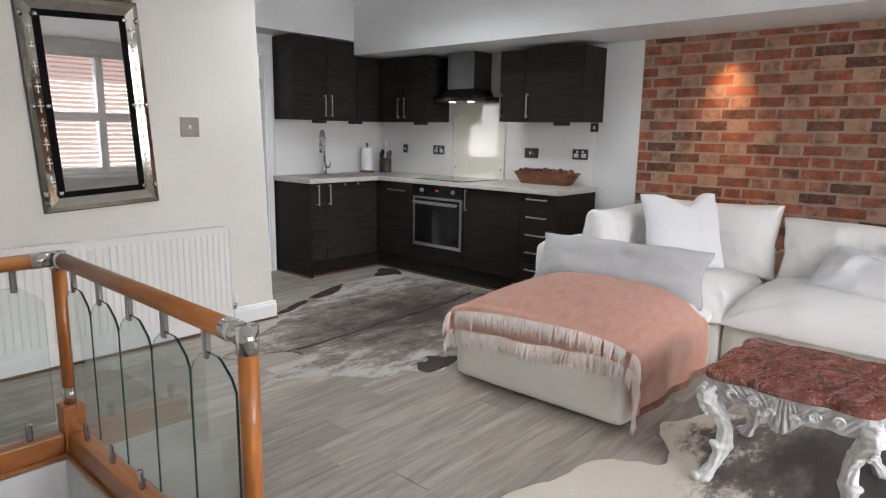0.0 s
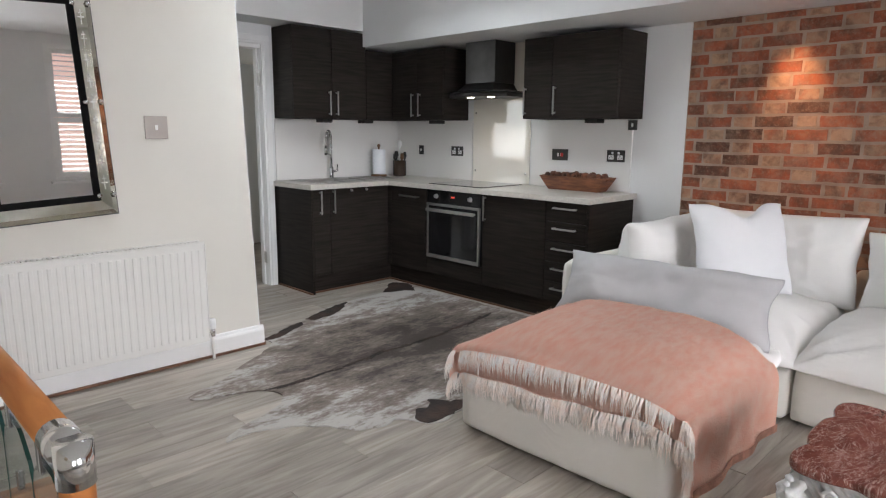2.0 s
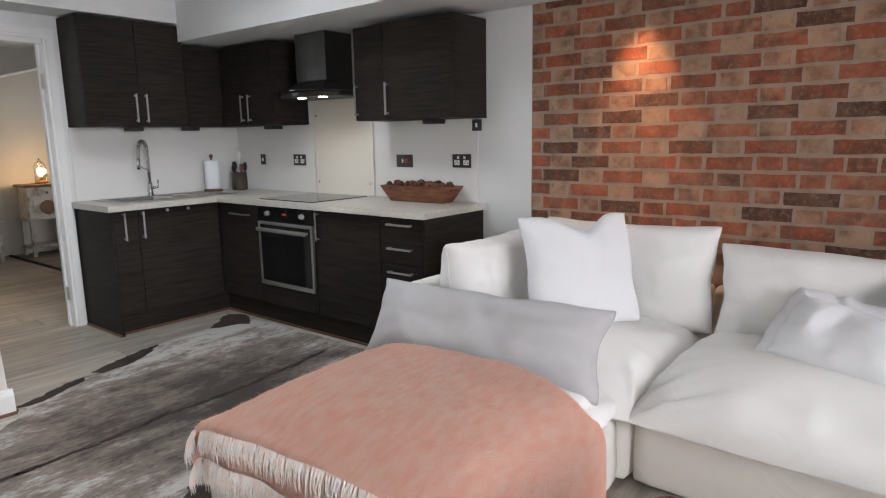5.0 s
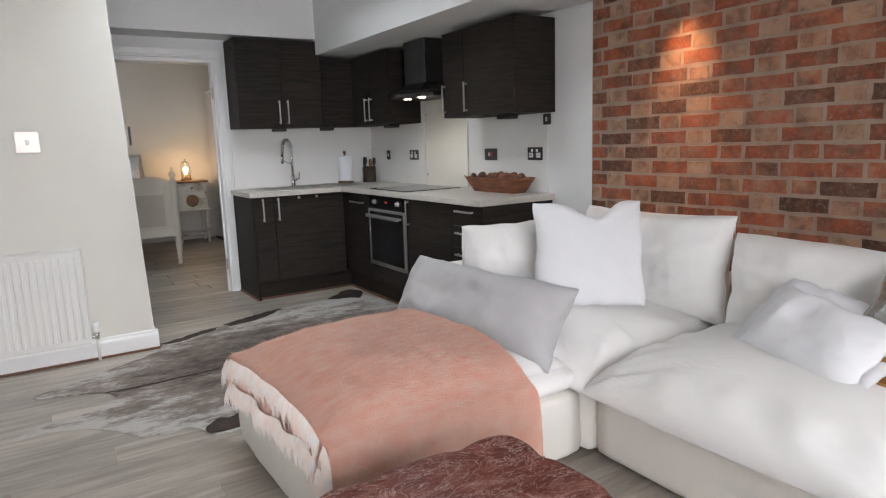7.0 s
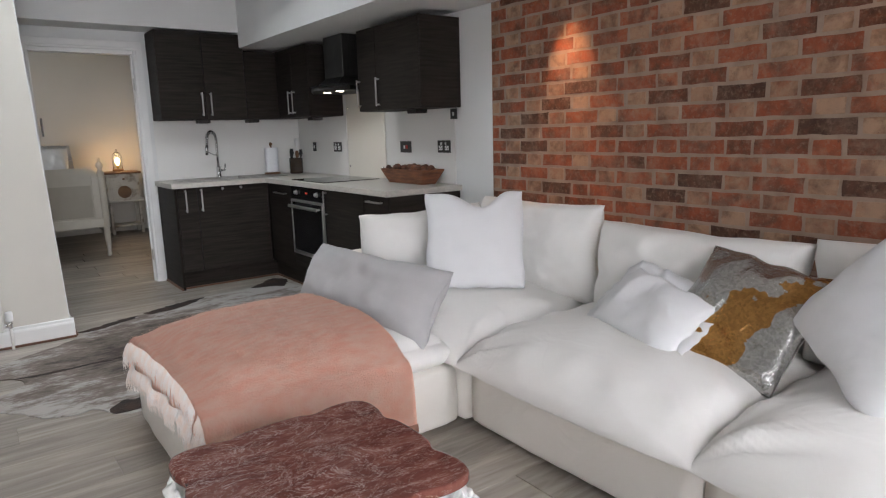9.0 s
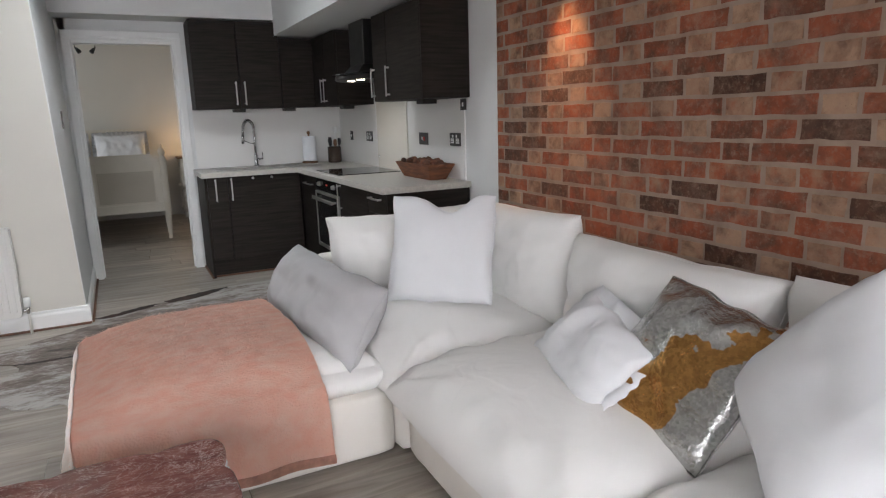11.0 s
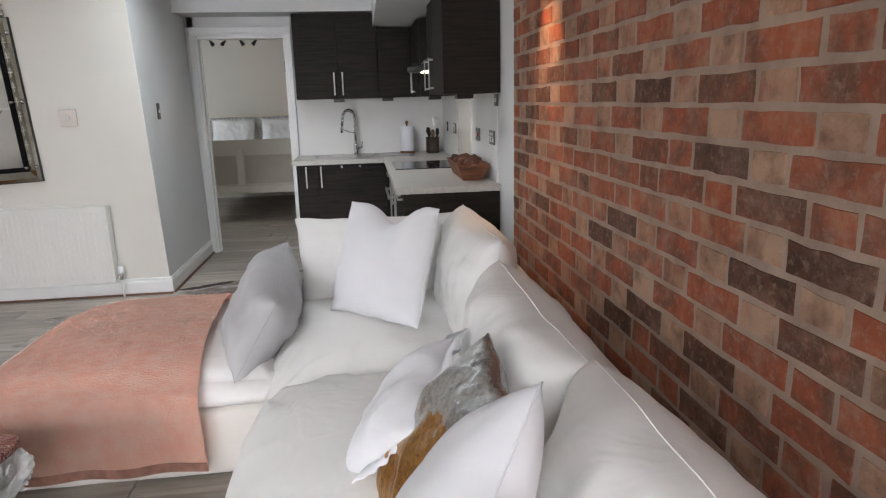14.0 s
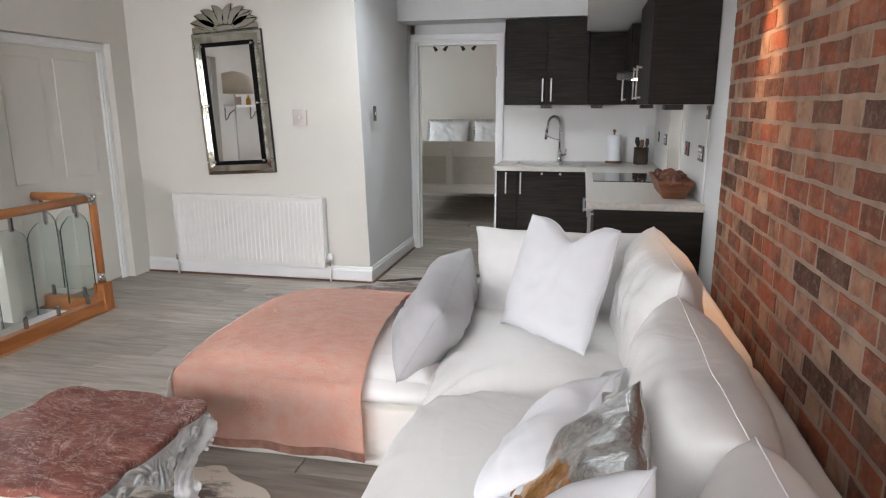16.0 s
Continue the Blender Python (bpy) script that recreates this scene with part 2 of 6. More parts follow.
def brick_material():
    """Weathered facing bricks: a colour per brick out of a range of reds, buffs and burnt browns, with scorched patches, lime bloom and pits."""
    m = bpy.data.materials.new("weathered_brick")
    m.use_nodes = True
    N, L = m.node_tree.nodes, m.node_tree.links
    b = N["Principled BSDF"]
    b.inputs["Roughness"].default_value = 0.88
    b.inputs["Specular IOR Level"].default_value = 0.25
    at = N.new("ShaderNodeAttribute")
    at.attribute_name = "tone"
    geo = N.new("ShaderNodeNewGeometry")

    def grain(scale, detail, rough, stops, distortion=0.0):
        n = N.new("ShaderNodeTexNoise")
        n.inputs["Scale"].default_value, n.inputs["Detail"].default_value, n.inputs["Roughness"].default_value, n.inputs["Distortion"].default_value = scale, detail, rough, distortion
        L.new(geo.outputs["Position"], n.inputs["Vector"])
        if not stops:
            return n.outputs["Fac"]
        r = N.new("ShaderNodeValToRGB")
        for e, (p, v) in zip(r.color_ramp.elements, stops):
            e.position, e.color = p, (v, v, v, 1)
        L.new(n.outputs["Fac"], r.inputs["Fac"])
        return r.outputs[0]

    def blend(fac, one, colour):
        mx = N.new("ShaderNodeMixRGB")
        mx.inputs["Color2"].default_value = (*colour, 1)
        L.new(fac, mx.inputs["Fac"])
        L.new(one, mx.inputs["Color1"])
        return mx.outputs[0]

    r = N.new("ShaderNodeValToRGB")
    els = r.color_ramp.elements
    els[0].position, els[0].color = 0.0, (0.070, 0.035, 0.023, 1)
    els[1].position, els[1].color = 1.0, (0.44, 0.28, 0.185, 1)
    for p, c in ((0.18, (0.135, 0.054, 0.032, 1)), (0.40, (0.28, 0.076, 0.036, 1)), (0.60, (0.35, 0.104, 0.050, 1)), (0.80, (0.37, 0.205, 0.132, 1))):
        els.new(p).color = c
    ma = N.new("ShaderNodeMath")
    ma.operation, ma.inputs[1].default_value = "MULTIPLY_ADD", 0.95
    L.new(grain(13, 9, 0.6, ()), ma.inputs[0])
    ms = N.new("ShaderNodeMath")
    ms.operation, ms.inputs[1].default_value = "ADD", -0.475
    L.new(at.outputs["Fac"], ms.inputs[0])
    L.new(ms.outputs[0], ma.inputs[2])
    L.new(ma.outputs[0], r.inputs["Fac"])
    c = blend(grain(9, 5, 0.6, ((0.46, 0.0), (0.66, 0.8)), 0.3), r.outputs[0], (0.105, 0.054, 0.036))
    c = blend(grain(7, 12, 0.78, ((0.48, 0.0), (0.70, 0.6)), 0.2), c, (0.31, 0.205, 0.15))
    c = blend(grain(45, 10, 0.7, ((0.52, 0.0), (0.70, 0.6)), 0.2), c, (0.33, 0.225, 0.165))
    c = blend(grain(120, 4, 0.6, ((0.66, 0.0), (0.72, 0.7))), c, (0.05, 0.032, 0.025))
    L.new(c, b.inputs["Base Color"])
    bp = N.new("ShaderNodeBump")
    bp.inputs["Strength"].default_value, bp.inputs["Distance"].default_value = 0.6, 0.004
    L.new(grain(60, 8, 0.7, ()), bp.inputs["Height"])
    L.new(bp.outputs[0], b.inputs["Normal"])
    return m


BRICK = brick_material()


def marble_material():
    """Breccia-like red marble: mottled reds, pale veins along warped bands, a few white patches, polished."""
    m = bpy.data.materials.new("red_marble")
    m.use_nodes = True
    N, L = m.node_tree.nodes, m.node_tree.links
    b = N["Principled BSDF"]
    b.inputs["Roughness"].default_value = 0.14
    tc = N.new("ShaderNodeTexCoord")
    mp = N.new("ShaderNodeMapping")
    mp.inputs["Rotation"].default_value, mp.inputs["Scale"].default_value = (0, 0, 0.5), (1, 2.1, 1)
    L.new(tc.outputs["Object"], mp.inputs["Vector"])

    def field(scale, detail, distortion, stops):
        n = N.new("ShaderNodeTexNoise")
        n.inputs["Scale"].default_value, n.inputs["Detail"].default_value, n.inputs["Distortion"].default_value, n.inputs["Roughness"].default_value = scale, detail, distortion, 0.72
        L.new(mp.outputs[0], n.inputs["Vector"])
        r = N.new("ShaderNodeValToRGB")
        e = r.color_ramp.elements
        e[0].position, e[0].color = stops[0][0], (*stops[0][1], 1)
        e[1].position, e[1].color = stops[-1][0], (*stops[-1][1], 1)
        for p, c in stops[1:-1]:
            e.new(p).color = (*c, 1)
        L.new(n.outputs["Fac"], r.inputs["Fac"])
        return r.outputs[0]

    base = field(6, 12, 0.7, ((0.30, (0.075, 0.024, 0.018)), (0.46, (0.145, 0.044, 0.033)), (0.58, (0.205, 0.072, 0.055)), (0.72, (0.34, 0.19, 0.16))))
    k0 = (0.0,) * 3
    vein = field(3.2, 6, 1.4, ((0.491, k0), (0.50, (0.75,) * 3), (0.509, k0)))
    fine = field(7, 5, 2.2, ((0.490, k0), (0.50, (0.6,) * 3), (0.510, k0)))
    spots = field(60, 8, 0.4, ((0.60, k0), (0.70, (0.4,) * 3)))
    out = base
    for f in (vein, fine, spots):
        mx = N.new("ShaderNodeMixRGB")
        mx.inputs["Color2"].default_value = (0.58, 0.42, 0.38, 1)
        L.new(f, mx.inputs["Fac"])
        L.new(out, mx.inputs["Color1"])
        out = mx.outputs[0]
    L.new(out, b.inputs["Base Color"])
    return m


MARBLE = marble_material()


# ---- mesh helpers ----
def part(name, bm, material, parent=None, label="", smooth=False):
    """Links a bmesh as one mesh object under a thing or a part."""
    me = bpy.data.meshes.new(name)
    bm.to_mesh(me)
    bm.free()
    if smooth:
        for p in me.polygons:
            p.use_smooth = True
    me.materials.append(material)
    ob = new(name, me)
    if parent is not None:
        ob.parent = parent
    return tagged(ob, label)


def thing(name, at, label, category, group="", turn=0.0):
    ob = new(name)
    ob.empty_display_size = 0.05
    ob.matrix_world = pose(*at, 0, 0, turn)
    return tagged(ob, label, category, group)


def boxes(spec, bevel=0.0, seg=2):
    """One bmesh of boxes (x0, y0, z0, x1, y1, z1) with rounded edges."""
    bm = bmesh.new()
    for x0, y0, z0, x1, y1, z1 in spec:
        m = Matrix.Translation(((x0 + x1) / 2, (y0 + y1) / 2, (z0 + z1) / 2)) @ Matrix.Diagonal((abs(x1 - x0), abs(y1 - y0), abs(z1 - z0), 1))
        bmesh.ops.create_cube(bm, size=1, matrix=m)
    if bevel:
        bmesh.ops.bevel(bm, geom=bm.edges[:], offset=bevel, segments=seg, affect="EDGES", profile=0.5, clamp_overlap=True)
    return bm


def tube(path, radius, sides=12, closed_ends=True):
    """A round bar along a path of points; radius may be a list, one for each point."""
    bm = bmesh.new()
    pts = [Vector(p) for p in path]
    rings = []
    up = Vector((0, 0, 1))
    for i, p in enumerate(pts):
        d = (pts[min(i + 1, len(pts) - 1)] - pts[max(i - 1, 0)]).normalized()
        ref = up if abs(d.dot(up)) < 0.95 else Vector((0, 1, 0))
        a = d.cross(ref).normalized()
        c = d.cross(a).normalized()
        r = radius[i] if isinstance(radius, (list, tuple)) else radius
        rings.append([bm.verts.new(p + a * (r * math.cos(2 * math.pi * k / sides)) + c * (r * math.sin(2 * math.pi * k / sides))) for k in range(sides)])
    for q, w in zip(rings, rings[1:]):
        for k in range(sides):
            bm.faces.new((q[k], q[(k + 1) % sides], w[(k + 1) % sides], w[k]))
    if closed_ends:
        bm.faces.new(rings[0][::-1])
        bm.faces.new(rings[-1])
    bmesh.ops.recalc_face_normals(bm, faces=bm.faces[:])
    return bm


def lathe(profile, sides=24, axis="z"):
    """A turned shape from (radius, height) pairs about z."""
    bm = bmesh.new()
    rings = [[bm.verts.new((max(r, 0.0005) * math.cos(2 * math.pi * k / sides), max(r, 0.0005) * math.sin(2 * math.pi * k / sides), z)) for k in range(sides)] for r, z in profile]
    for q, w in zip(rings, rings[1:]):
        for k in range(sides):
            bm.faces.new((q[k], q[(k + 1) % sides], w[(k + 1) % sides], w[k]))
    bm.faces.new(rings[0][::-1])
    bm.faces.new(rings[-1])
    bmesh.ops.recalc_face_normals(bm, faces=bm.faces[:])
    return bm


def prism(outline, z0, z1, bevel=0.0):
    """A flat plate with the given outline in plan."""
    bm = bmesh.new()
    f = bm.faces.new([bm.verts.new((x, y, z0)) for x, y in outline])
    ex = bmesh.ops.extrude_face_region(bm, geom=[f])
    bmesh.ops.translate(bm, vec=(0, 0, z1 - z0), verts=[v for v in ex["geom"] if isinstance(v, bmesh.types.BMVert)])
    bmesh.ops.recalc_face_normals(bm, faces=bm.faces[:])
    if bevel:
        es = [e for e in bm.edges if abs(e.verts[0].co.z - e.verts[1].co.z) < 1e-6]
        bmesh.ops.bevel(bm, geom=es, offset=bevel, segments=3, affect="EDGES", profile=0.5)
    return bm


def smooth_outline(points, n=8):
    """A closed Catmull-Rom curve through the points."""
    out = []
    k = len(points)
    for i in range(k):
        p0, p1, p2, p3 = (Vector((*points[(i + j) % k], 0)) for j in (-1, 0, 1, 2))
        for s in range(n):
            t = s / n
            v = 0.5 * ((2 * p1) + (p2 - p0) * t + (2 * p0 - 5 * p1 + 4 * p2 - p3) * t * t + (3 * p1 - p0 - 3 * p2 + p3) * t ** 3)
            out.append((v.x, v.y))
    return out


def cushion_rim(u, v, w, h, chop=0.0, corner=0.10, ear=0.0, seed=0, wave=0.012):
    """Outline of a cushion in its own plane: waisted sides, rounded ears, an uneven sewn edge."""
    x = u * w / 2 * (1 - corner * (1 - v * v) ** 1.5 * 0.55)
    z = v * h / 2 * (1 - corner * (1 - u * u) ** 1.5 * 0.55)
    pull = ear * min(w, h) * abs(u * v) ** 7
    x -= pull * (1 if u > 0 else -1)
    z -= pull * (1 if v > 0 else -1)
    x += wave * abs(u) ** 3 * noise.noise(Vector((v * 2.1, seed * 3.7, 1.0)))
    z += wave * abs(v) ** 3 * noise.noise(Vector((u * 2.6, seed * 2.3, 5.0 + v)))
    dent = 0.0
    if chop:
        dent = chop * math.exp(-((u - 0.12) / 0.36) ** 2) * max(0.0, (v + 0.2) / 1.2) ** 2
        z -= dent * h
    return x, z + h / 2, dent


def pillow(w, h, t, chop=0.0, corner=0.10, wrinkle=0.015, seed=0, n=52, power=0.56, ear=0.0):
    """A stuffed cushion standing in its own xz plane, width w, height h, thickness t, its bottom edge at z = 0."""
    bm = bmesh.new()

    def point(u, v, side):
        x, z, dent = cushion_rim(u, v, w, h, chop, corner, ear, seed)
        full = max(0.0, (1 - u ** 4) * (1 - v ** 4)) ** power
        full *= 1 - 0.25 * (abs(u * v)) ** 1.5
        y = side * t / 2 * full
        if chop:
            y *= 1 - 0.5 * dent / chop * min(1, chop * 4)
        q = Vector((x * 7 + seed * 3.1, z * 7 + side, seed * 1.7))
        y += wrinkle * full * noise.noise(q) * 1.6 + wrinkle * 0.7 * full * noise.noise(q * 2.3)
        ridge = (1 - abs(noise.noise(Vector((x * 9 + seed * 7, z * 5 + side * 3, seed)))) * 2.2)
        y += side * wrinkle * 0.55 * max(0.0, ridge) ** 3 * full * (0.35 + 0.65 * max(abs(u), abs(v)) ** 2)
        radial = noise.noise(Vector((math.atan2(v, u) * 3.2, seed * 2.0, side))) * wrinkle * (abs(u) ** 3 + abs(v) ** 3) * 0.8
        y += radial * full ** 0.5
        return Vector((x, y, z))

    grids = []
    for side in (1, -1):
        grids.append([[bm.verts.new(point(2 * i / n - 1, 2 * j / n - 1, side)) for j in range(n + 1)] for i in range(n + 1)])
    for g, flip in ((grids[0], False), (grids[1], True)):
        for i in range(n):
            for j in range(n):
                f = (g[i][j], g[i + 1][j], g[i + 1][j + 1], g[i][j + 1])
                bm.faces.new(f if not flip else f[::-1])
    bmesh.ops.remove_doubles(bm, verts=bm.verts[:], dist=0.0008)
    bmesh.ops.recalc_face_normals(bm, faces=bm.faces[:])
    return bm


def puffy_box(x0, y0, z0, x1, y1, z1, round_=0.09, puff=0.03, wrinkle=0.01, seed=0, n=26, nz=8):
    """A soft upholstered block with rounded edges and a domed top."""
    bm = bmesh.new()
    cx, cy, cz = (x0 + x1) / 2, (y0 + y1) / 2, (z0 + z1) / 2
    hx, hy, hz = (x1 - x0) / 2, (y1 - y0) / 2, (z1 - z0) / 2
    bmesh.ops.create_cube(bm, size=2)
    bmesh.ops.subdivide_edges(bm, edges=bm.edges[:], cuts=n, use_grid_fill=True)
    r = min(round_, hz * 0.98)
    for v in bm.verts:
        u = v.co.copy()
        p = Vector((u.x * hx, u.y * hy, u.z * hz))
        core = Vector((max(-hx + r, min(hx - r, p.x)), max(-hy + r, min(hy - r, p.y)), max(-hz + r, min(hz - r, p.z))))
        d = p - core
        if d.length > 1e-9:
            p = core + d.normalized() * min(r, max(abs(d.x), abs(d.y), abs(d.z)))
        dome = max(0.0, (1 - u.x ** 2) * (1 - u.y ** 2)) ** 0.6
        if u.z > 0:
            p.z += puff * dome * u.z
        bulge = max(0.0, (1 - u.z ** 2))
        p.x += 0.5 * puff * bulge * (1 if u.x > 0.99 else -1 if u.x < -0.99 else 0)
        p.y += 0.5 * puff * bulge * (1 if u.y > 0.99 else -1 if u.y < -0.99 else 0)
        q = Vector((p.x * 4 + seed * 5.3, p.y * 4, p.z * 6 + seed))
        wv = wrinkle * 0.8 * noise.noise(q * 0.7) + wrinkle * 0.22 * noise.noise(q * 2.7)
        edge = max(abs(u.x), abs(u.y)) ** 4
        crease = wrinkle * 0.35 * edge * noise.noise(Vector((p.x * 14 + seed, p.y * 14, 0.3)))
        rdg = max(0.0, 1 - abs(noise.noise(Vector((p.x * 6 + seed, p.y * 6, seed * 2.0)))) * 2.4) ** 3
        wv += wrinkle * 0.4 * rdg * (0.15 + 0.85 * edge)
        along = p.y if abs(u.x) > abs(u.y) else p.x
        gather = max(0.0, 1 - abs(noise.noise(Vector((along * 7 + seed * 3.3, seed * 1.9, p.z * 1.5)))) * 2.6) ** 2
        wv += wrinkle * 0.7 * gather * max(0.0, max(abs(u.x), abs(u.y)) - 0.8) / 0.2
        nrm = Vector((u.x ** 5, u.y ** 5, u.z ** 3 if u.z > 0 else 0))
        if nrm.length > 1e-6:
            p += nrm.normalized() * (wv + crease)
        v.co = p + Vector((cx, cy, cz))
    return bm


def seat_pillow(x0, y0, x1, y1, z_seam, z_top, seed=0, n=64):
    """A feather-filled seat cushion: domed above its seam, drooping over the front, gathered into folds at the corners."""
    bm = bmesh.new()
    cx, cy, hx, hy = (x0 + x1) / 2, (y0 + y1) / 2, (x1 - x0) / 2, (y1 - y0) / 2

    def point(u, v, side):
        bow = 0.035
        x = hx * u * (1 + bow * (1 - v * v) - bow)
        y = hy * v * (1 + bow * (1 - u * u) - bow)
        full = max(0.0, (1 - abs(u) ** 3.4) * (1 - abs(v) ** 3.4)) ** 0.46
        fold = 0.0
        for sx in (-1, 1):
            for sy in (-1, 1):
                dx, dy = hx * (1 - sx * u), hy * (1 - sy * v)
                d = math.hypot(dx, dy)
                a = math.atan2(dy, dx)
                fold += 0.030 * (noise.noise(Vector((a * 5.5, seed * 1.7 + sx, sy * 2.3))) + 0.5 * noise.noise(Vector((a * 11, seed + sx * 3, sy * 1.3)))) * math.exp(-((d - 0.10) / 0.20) ** 2)
        along = y if abs(u) > abs(v) else x
        rim = max(abs(u), abs(v))
        fold += 0.020 * max(0.0, 1 - abs(noise.noise(Vector((along * 4.5, seed * 2.9, rim)))) * 3) ** 2 * math.exp(-((rim - 0.86) / 0.12) ** 2)
        swell = 0.012 * noise.noise(Vector((x * 2.2 + seed, y * 2.2, seed * 0.7)))
        if side > 0:
            z = z_seam + (z_top - z_seam) * full + (fold + swell) * min(1.0, full * 1.4)
        else:
            z = z_seam - 0.035 * full
        wave = 0.006 * noise.noise(Vector((along * 9, seed, 3.0))) * rim ** 6
        return Vector((cx + x + (wave if abs(u) > abs(v) else 0), cy + y + (wave if abs(v) >= abs(u) else 0), z))

    for side in (1, -1):
        # rows crowd towards the rim, where the cloth turns
        ks = [math.sin(math.pi / 2 * (2 * i / n - 1)) for i in range(n + 1)]
        g = [[bm.verts.new(point(a, b, side)) for b in ks] for a in ks]
        for i in range(n):
            for j in range(n):
                q = (g[i][j], g[i + 1][j], g[i + 1][j + 1], g[i][j + 1])
                bm.faces.new(q if side > 0 else q[::-1])
    bmesh.ops.remove_doubles(bm, verts=bm.verts[:], dist=0.0003)
    bmesh.ops.recalc_face_normals(bm, faces=bm.faces[:])
    return bm


# ---- structure ----
YR, YF, XS = 1.014, 2.39, -2.336        # radiator wall, far kitchen wall, side wall of the kitchen recess
XD, XT, XW, YB = -4.40, -4.63, -6.2, -5.2          # door wall, stair wall, west wall, south wall
ZC, ZB, ZH = 2.55, 2.06, 2.19           # ceiling, soffit along the east wall, soffit over the bedroom door


def structure(name, spec, material, label, category="wall"):
    return tagged(part(name, boxes(spec), material), label, category, kind="structure")


structure("wall_east", [(0.0, -0.585, 0, 0.2, 2.6, ZC), (0.03, YB, 0, 0.2, -0.585, ZC)], PAINT_WHITE, "white painted plaster wall behind the kitchen")
LEAN = 0.082          # the old corner leans back by this much at the ceiling
for name, spec, paint, label in (("wall_north", [(XD - 0.2, YR, 0, XS, YR + 0.15, ZC), (XS - 0.15, YR + 0.15, 0, XS, YF, ZC)], PAINT_CREAM, "cream painted plaster wall above the radiator"),
                                 ("wall_recess", [(XS, YR + 0.002, 0, XS + 0.006, YF, ZC)], PAINT_WHITE, "white painted side wall beside the bedroom door")):
    for v in structure(name, spec, paint, label).data.vertices:
        if v.co.x > XS - 0.01 and v.co.z > 1:
            v.co.x -= LEAN * (1 - 0.55 * (v.co.y - YR) / (YF - YR))
structure("wall_kitchen", [(XS, YF, 2.03, -1.46, YF + 0.12, ZC), (-1.46, YF, 0, 0, YF + 0.12, ZC), (XS - 0.15, YF, 0, XS + 0.05, YF + 0.12, ZC)], PAINT_WHITE, "white painted wall with the bedroom doorway")
structure("wall_west", [(XD - 0.2, -0.36, 1.93, XD, YR, ZC), (XD - 0.2, 0.80, 0, XD, YR, 1.93), (XT, -0.45, 0, XD, -0.36, ZC), (XT, -0.36, 0, XD - 0.2, YR, ZC),
                        (XW, -0.45, -1.6, XT, -0.05, ZC), (XW - 0.2, YB, -1.6, XW, -0.05, ZC)], PAINT_CREAM, "pale painted wall with a recessed panel door")
south = []
edges = [XW, *[v for w in WINDOWS for v in w], 0.2]
for i in range(0, len(edges), 2):
    south.append((edges[i], YB - 0.25, 0, edges[i + 1], YB, ZC))
for a, b in WINDOWS:
    south += [(a, YB - 0.25, 0, b, YB, 0.65), (a, YB - 0.25, 2.42, b, YB, ZC)]
structure("wall_south", south, PAINT_WHITE, "white painted wall with three tall windows, the west one added for light")
RX0, RX1, RY0, RY1 = -2.20, -1.25, -0.1, 0.9          # opening of the added, unseen roof window
structure("ceiling", [(XW, YB, ZC, 0.2, RY0, ZC + 0.2), (XW, RY1, ZC, 0.2, YF, ZC + 0.2), (XW, RY0, ZC, RX0, RY1, ZC + 0.2), (RX1, RY0, ZC, 0.2, RY1, ZC + 0.2)], PAINT_WHITE, "white painted flat ceiling with an opening for the added roof window", "ceiling")
# unseen roof window, added as an inlet for the overhead fill
rwin = tagged(new("window_roof"), "white framed roof window, unseen, added to let fill light in", "window", kind="structure")
part("window_frame", boxes([(RX0, RY0, ZC + 0.12, RX0 + 0.05, RY1, ZC + 0.2), (RX1 - 0.05, RY0, ZC + 0.12, RX1, RY1, ZC + 0.2), (RX0 + 0.05, RY0, ZC + 0.12, RX1 - 0.05, RY0 + 0.05, ZC + 0.2), (RX0 + 0.05, RY1 - 0.05, ZC + 0.12, RX1 - 0.05, RY1, ZC + 0.2)], 0.003), GLOSS_WHITE, rwin)
rp = part("pane", boxes([(RX0 + 0.05, RY0 + 0.05, ZC + 0.15, RX1 - 0.05, RY1 - 0.05, ZC + 0.156)]), GLASS, rwin, "clear roof glazing")
rp.visible_shadow = False
structure("soffit_east", [(-0.663, YB, ZB, 0.0, YF, ZC)], PAINT_WHITE, "white boxed-in beam above the brick wall", "beam")
structure("soffit_north", [(XS - 0.10, 2.075, ZH, -0.663, YF, ZC)], PAINT_WHITE, "white boxed-in beam over the bedroom door", "beam")
# bedroom shell
BX0, BX1, BY1 = -4.5, 0.0, 6.28
structure("wall_bedroom", [(BX0, BY1, 0, BX1, BY1 + 0.15, 2.45), (BX1, YF + 0.12, 0, BX1 + 0.15, BY1, 2.45), (BX0 - 0.15, YF, 0, BX0, 4.1, 2.45), (BX0 - 0.15, 5.3, 0, BX0, BY1, 2.45),
                            (BX0 - 0.15, 4.1, 0, BX0, 5.3, 0.9), (BX0 - 0.15, 4.1, 2.1, BX0, 5.3, 2.45), (BX0, YF, 0, XS - 0.15, YF + 0.12, 2.45)], PAINT_BED, "pale grey-beige painted bedroom wall")
structure("ceiling_bedroom", [(BX0, YF + 0.12, 2.45, BX1, BY1, 2.6)], PAINT_WHITE, "white bedroom ceiling", "ceiling")


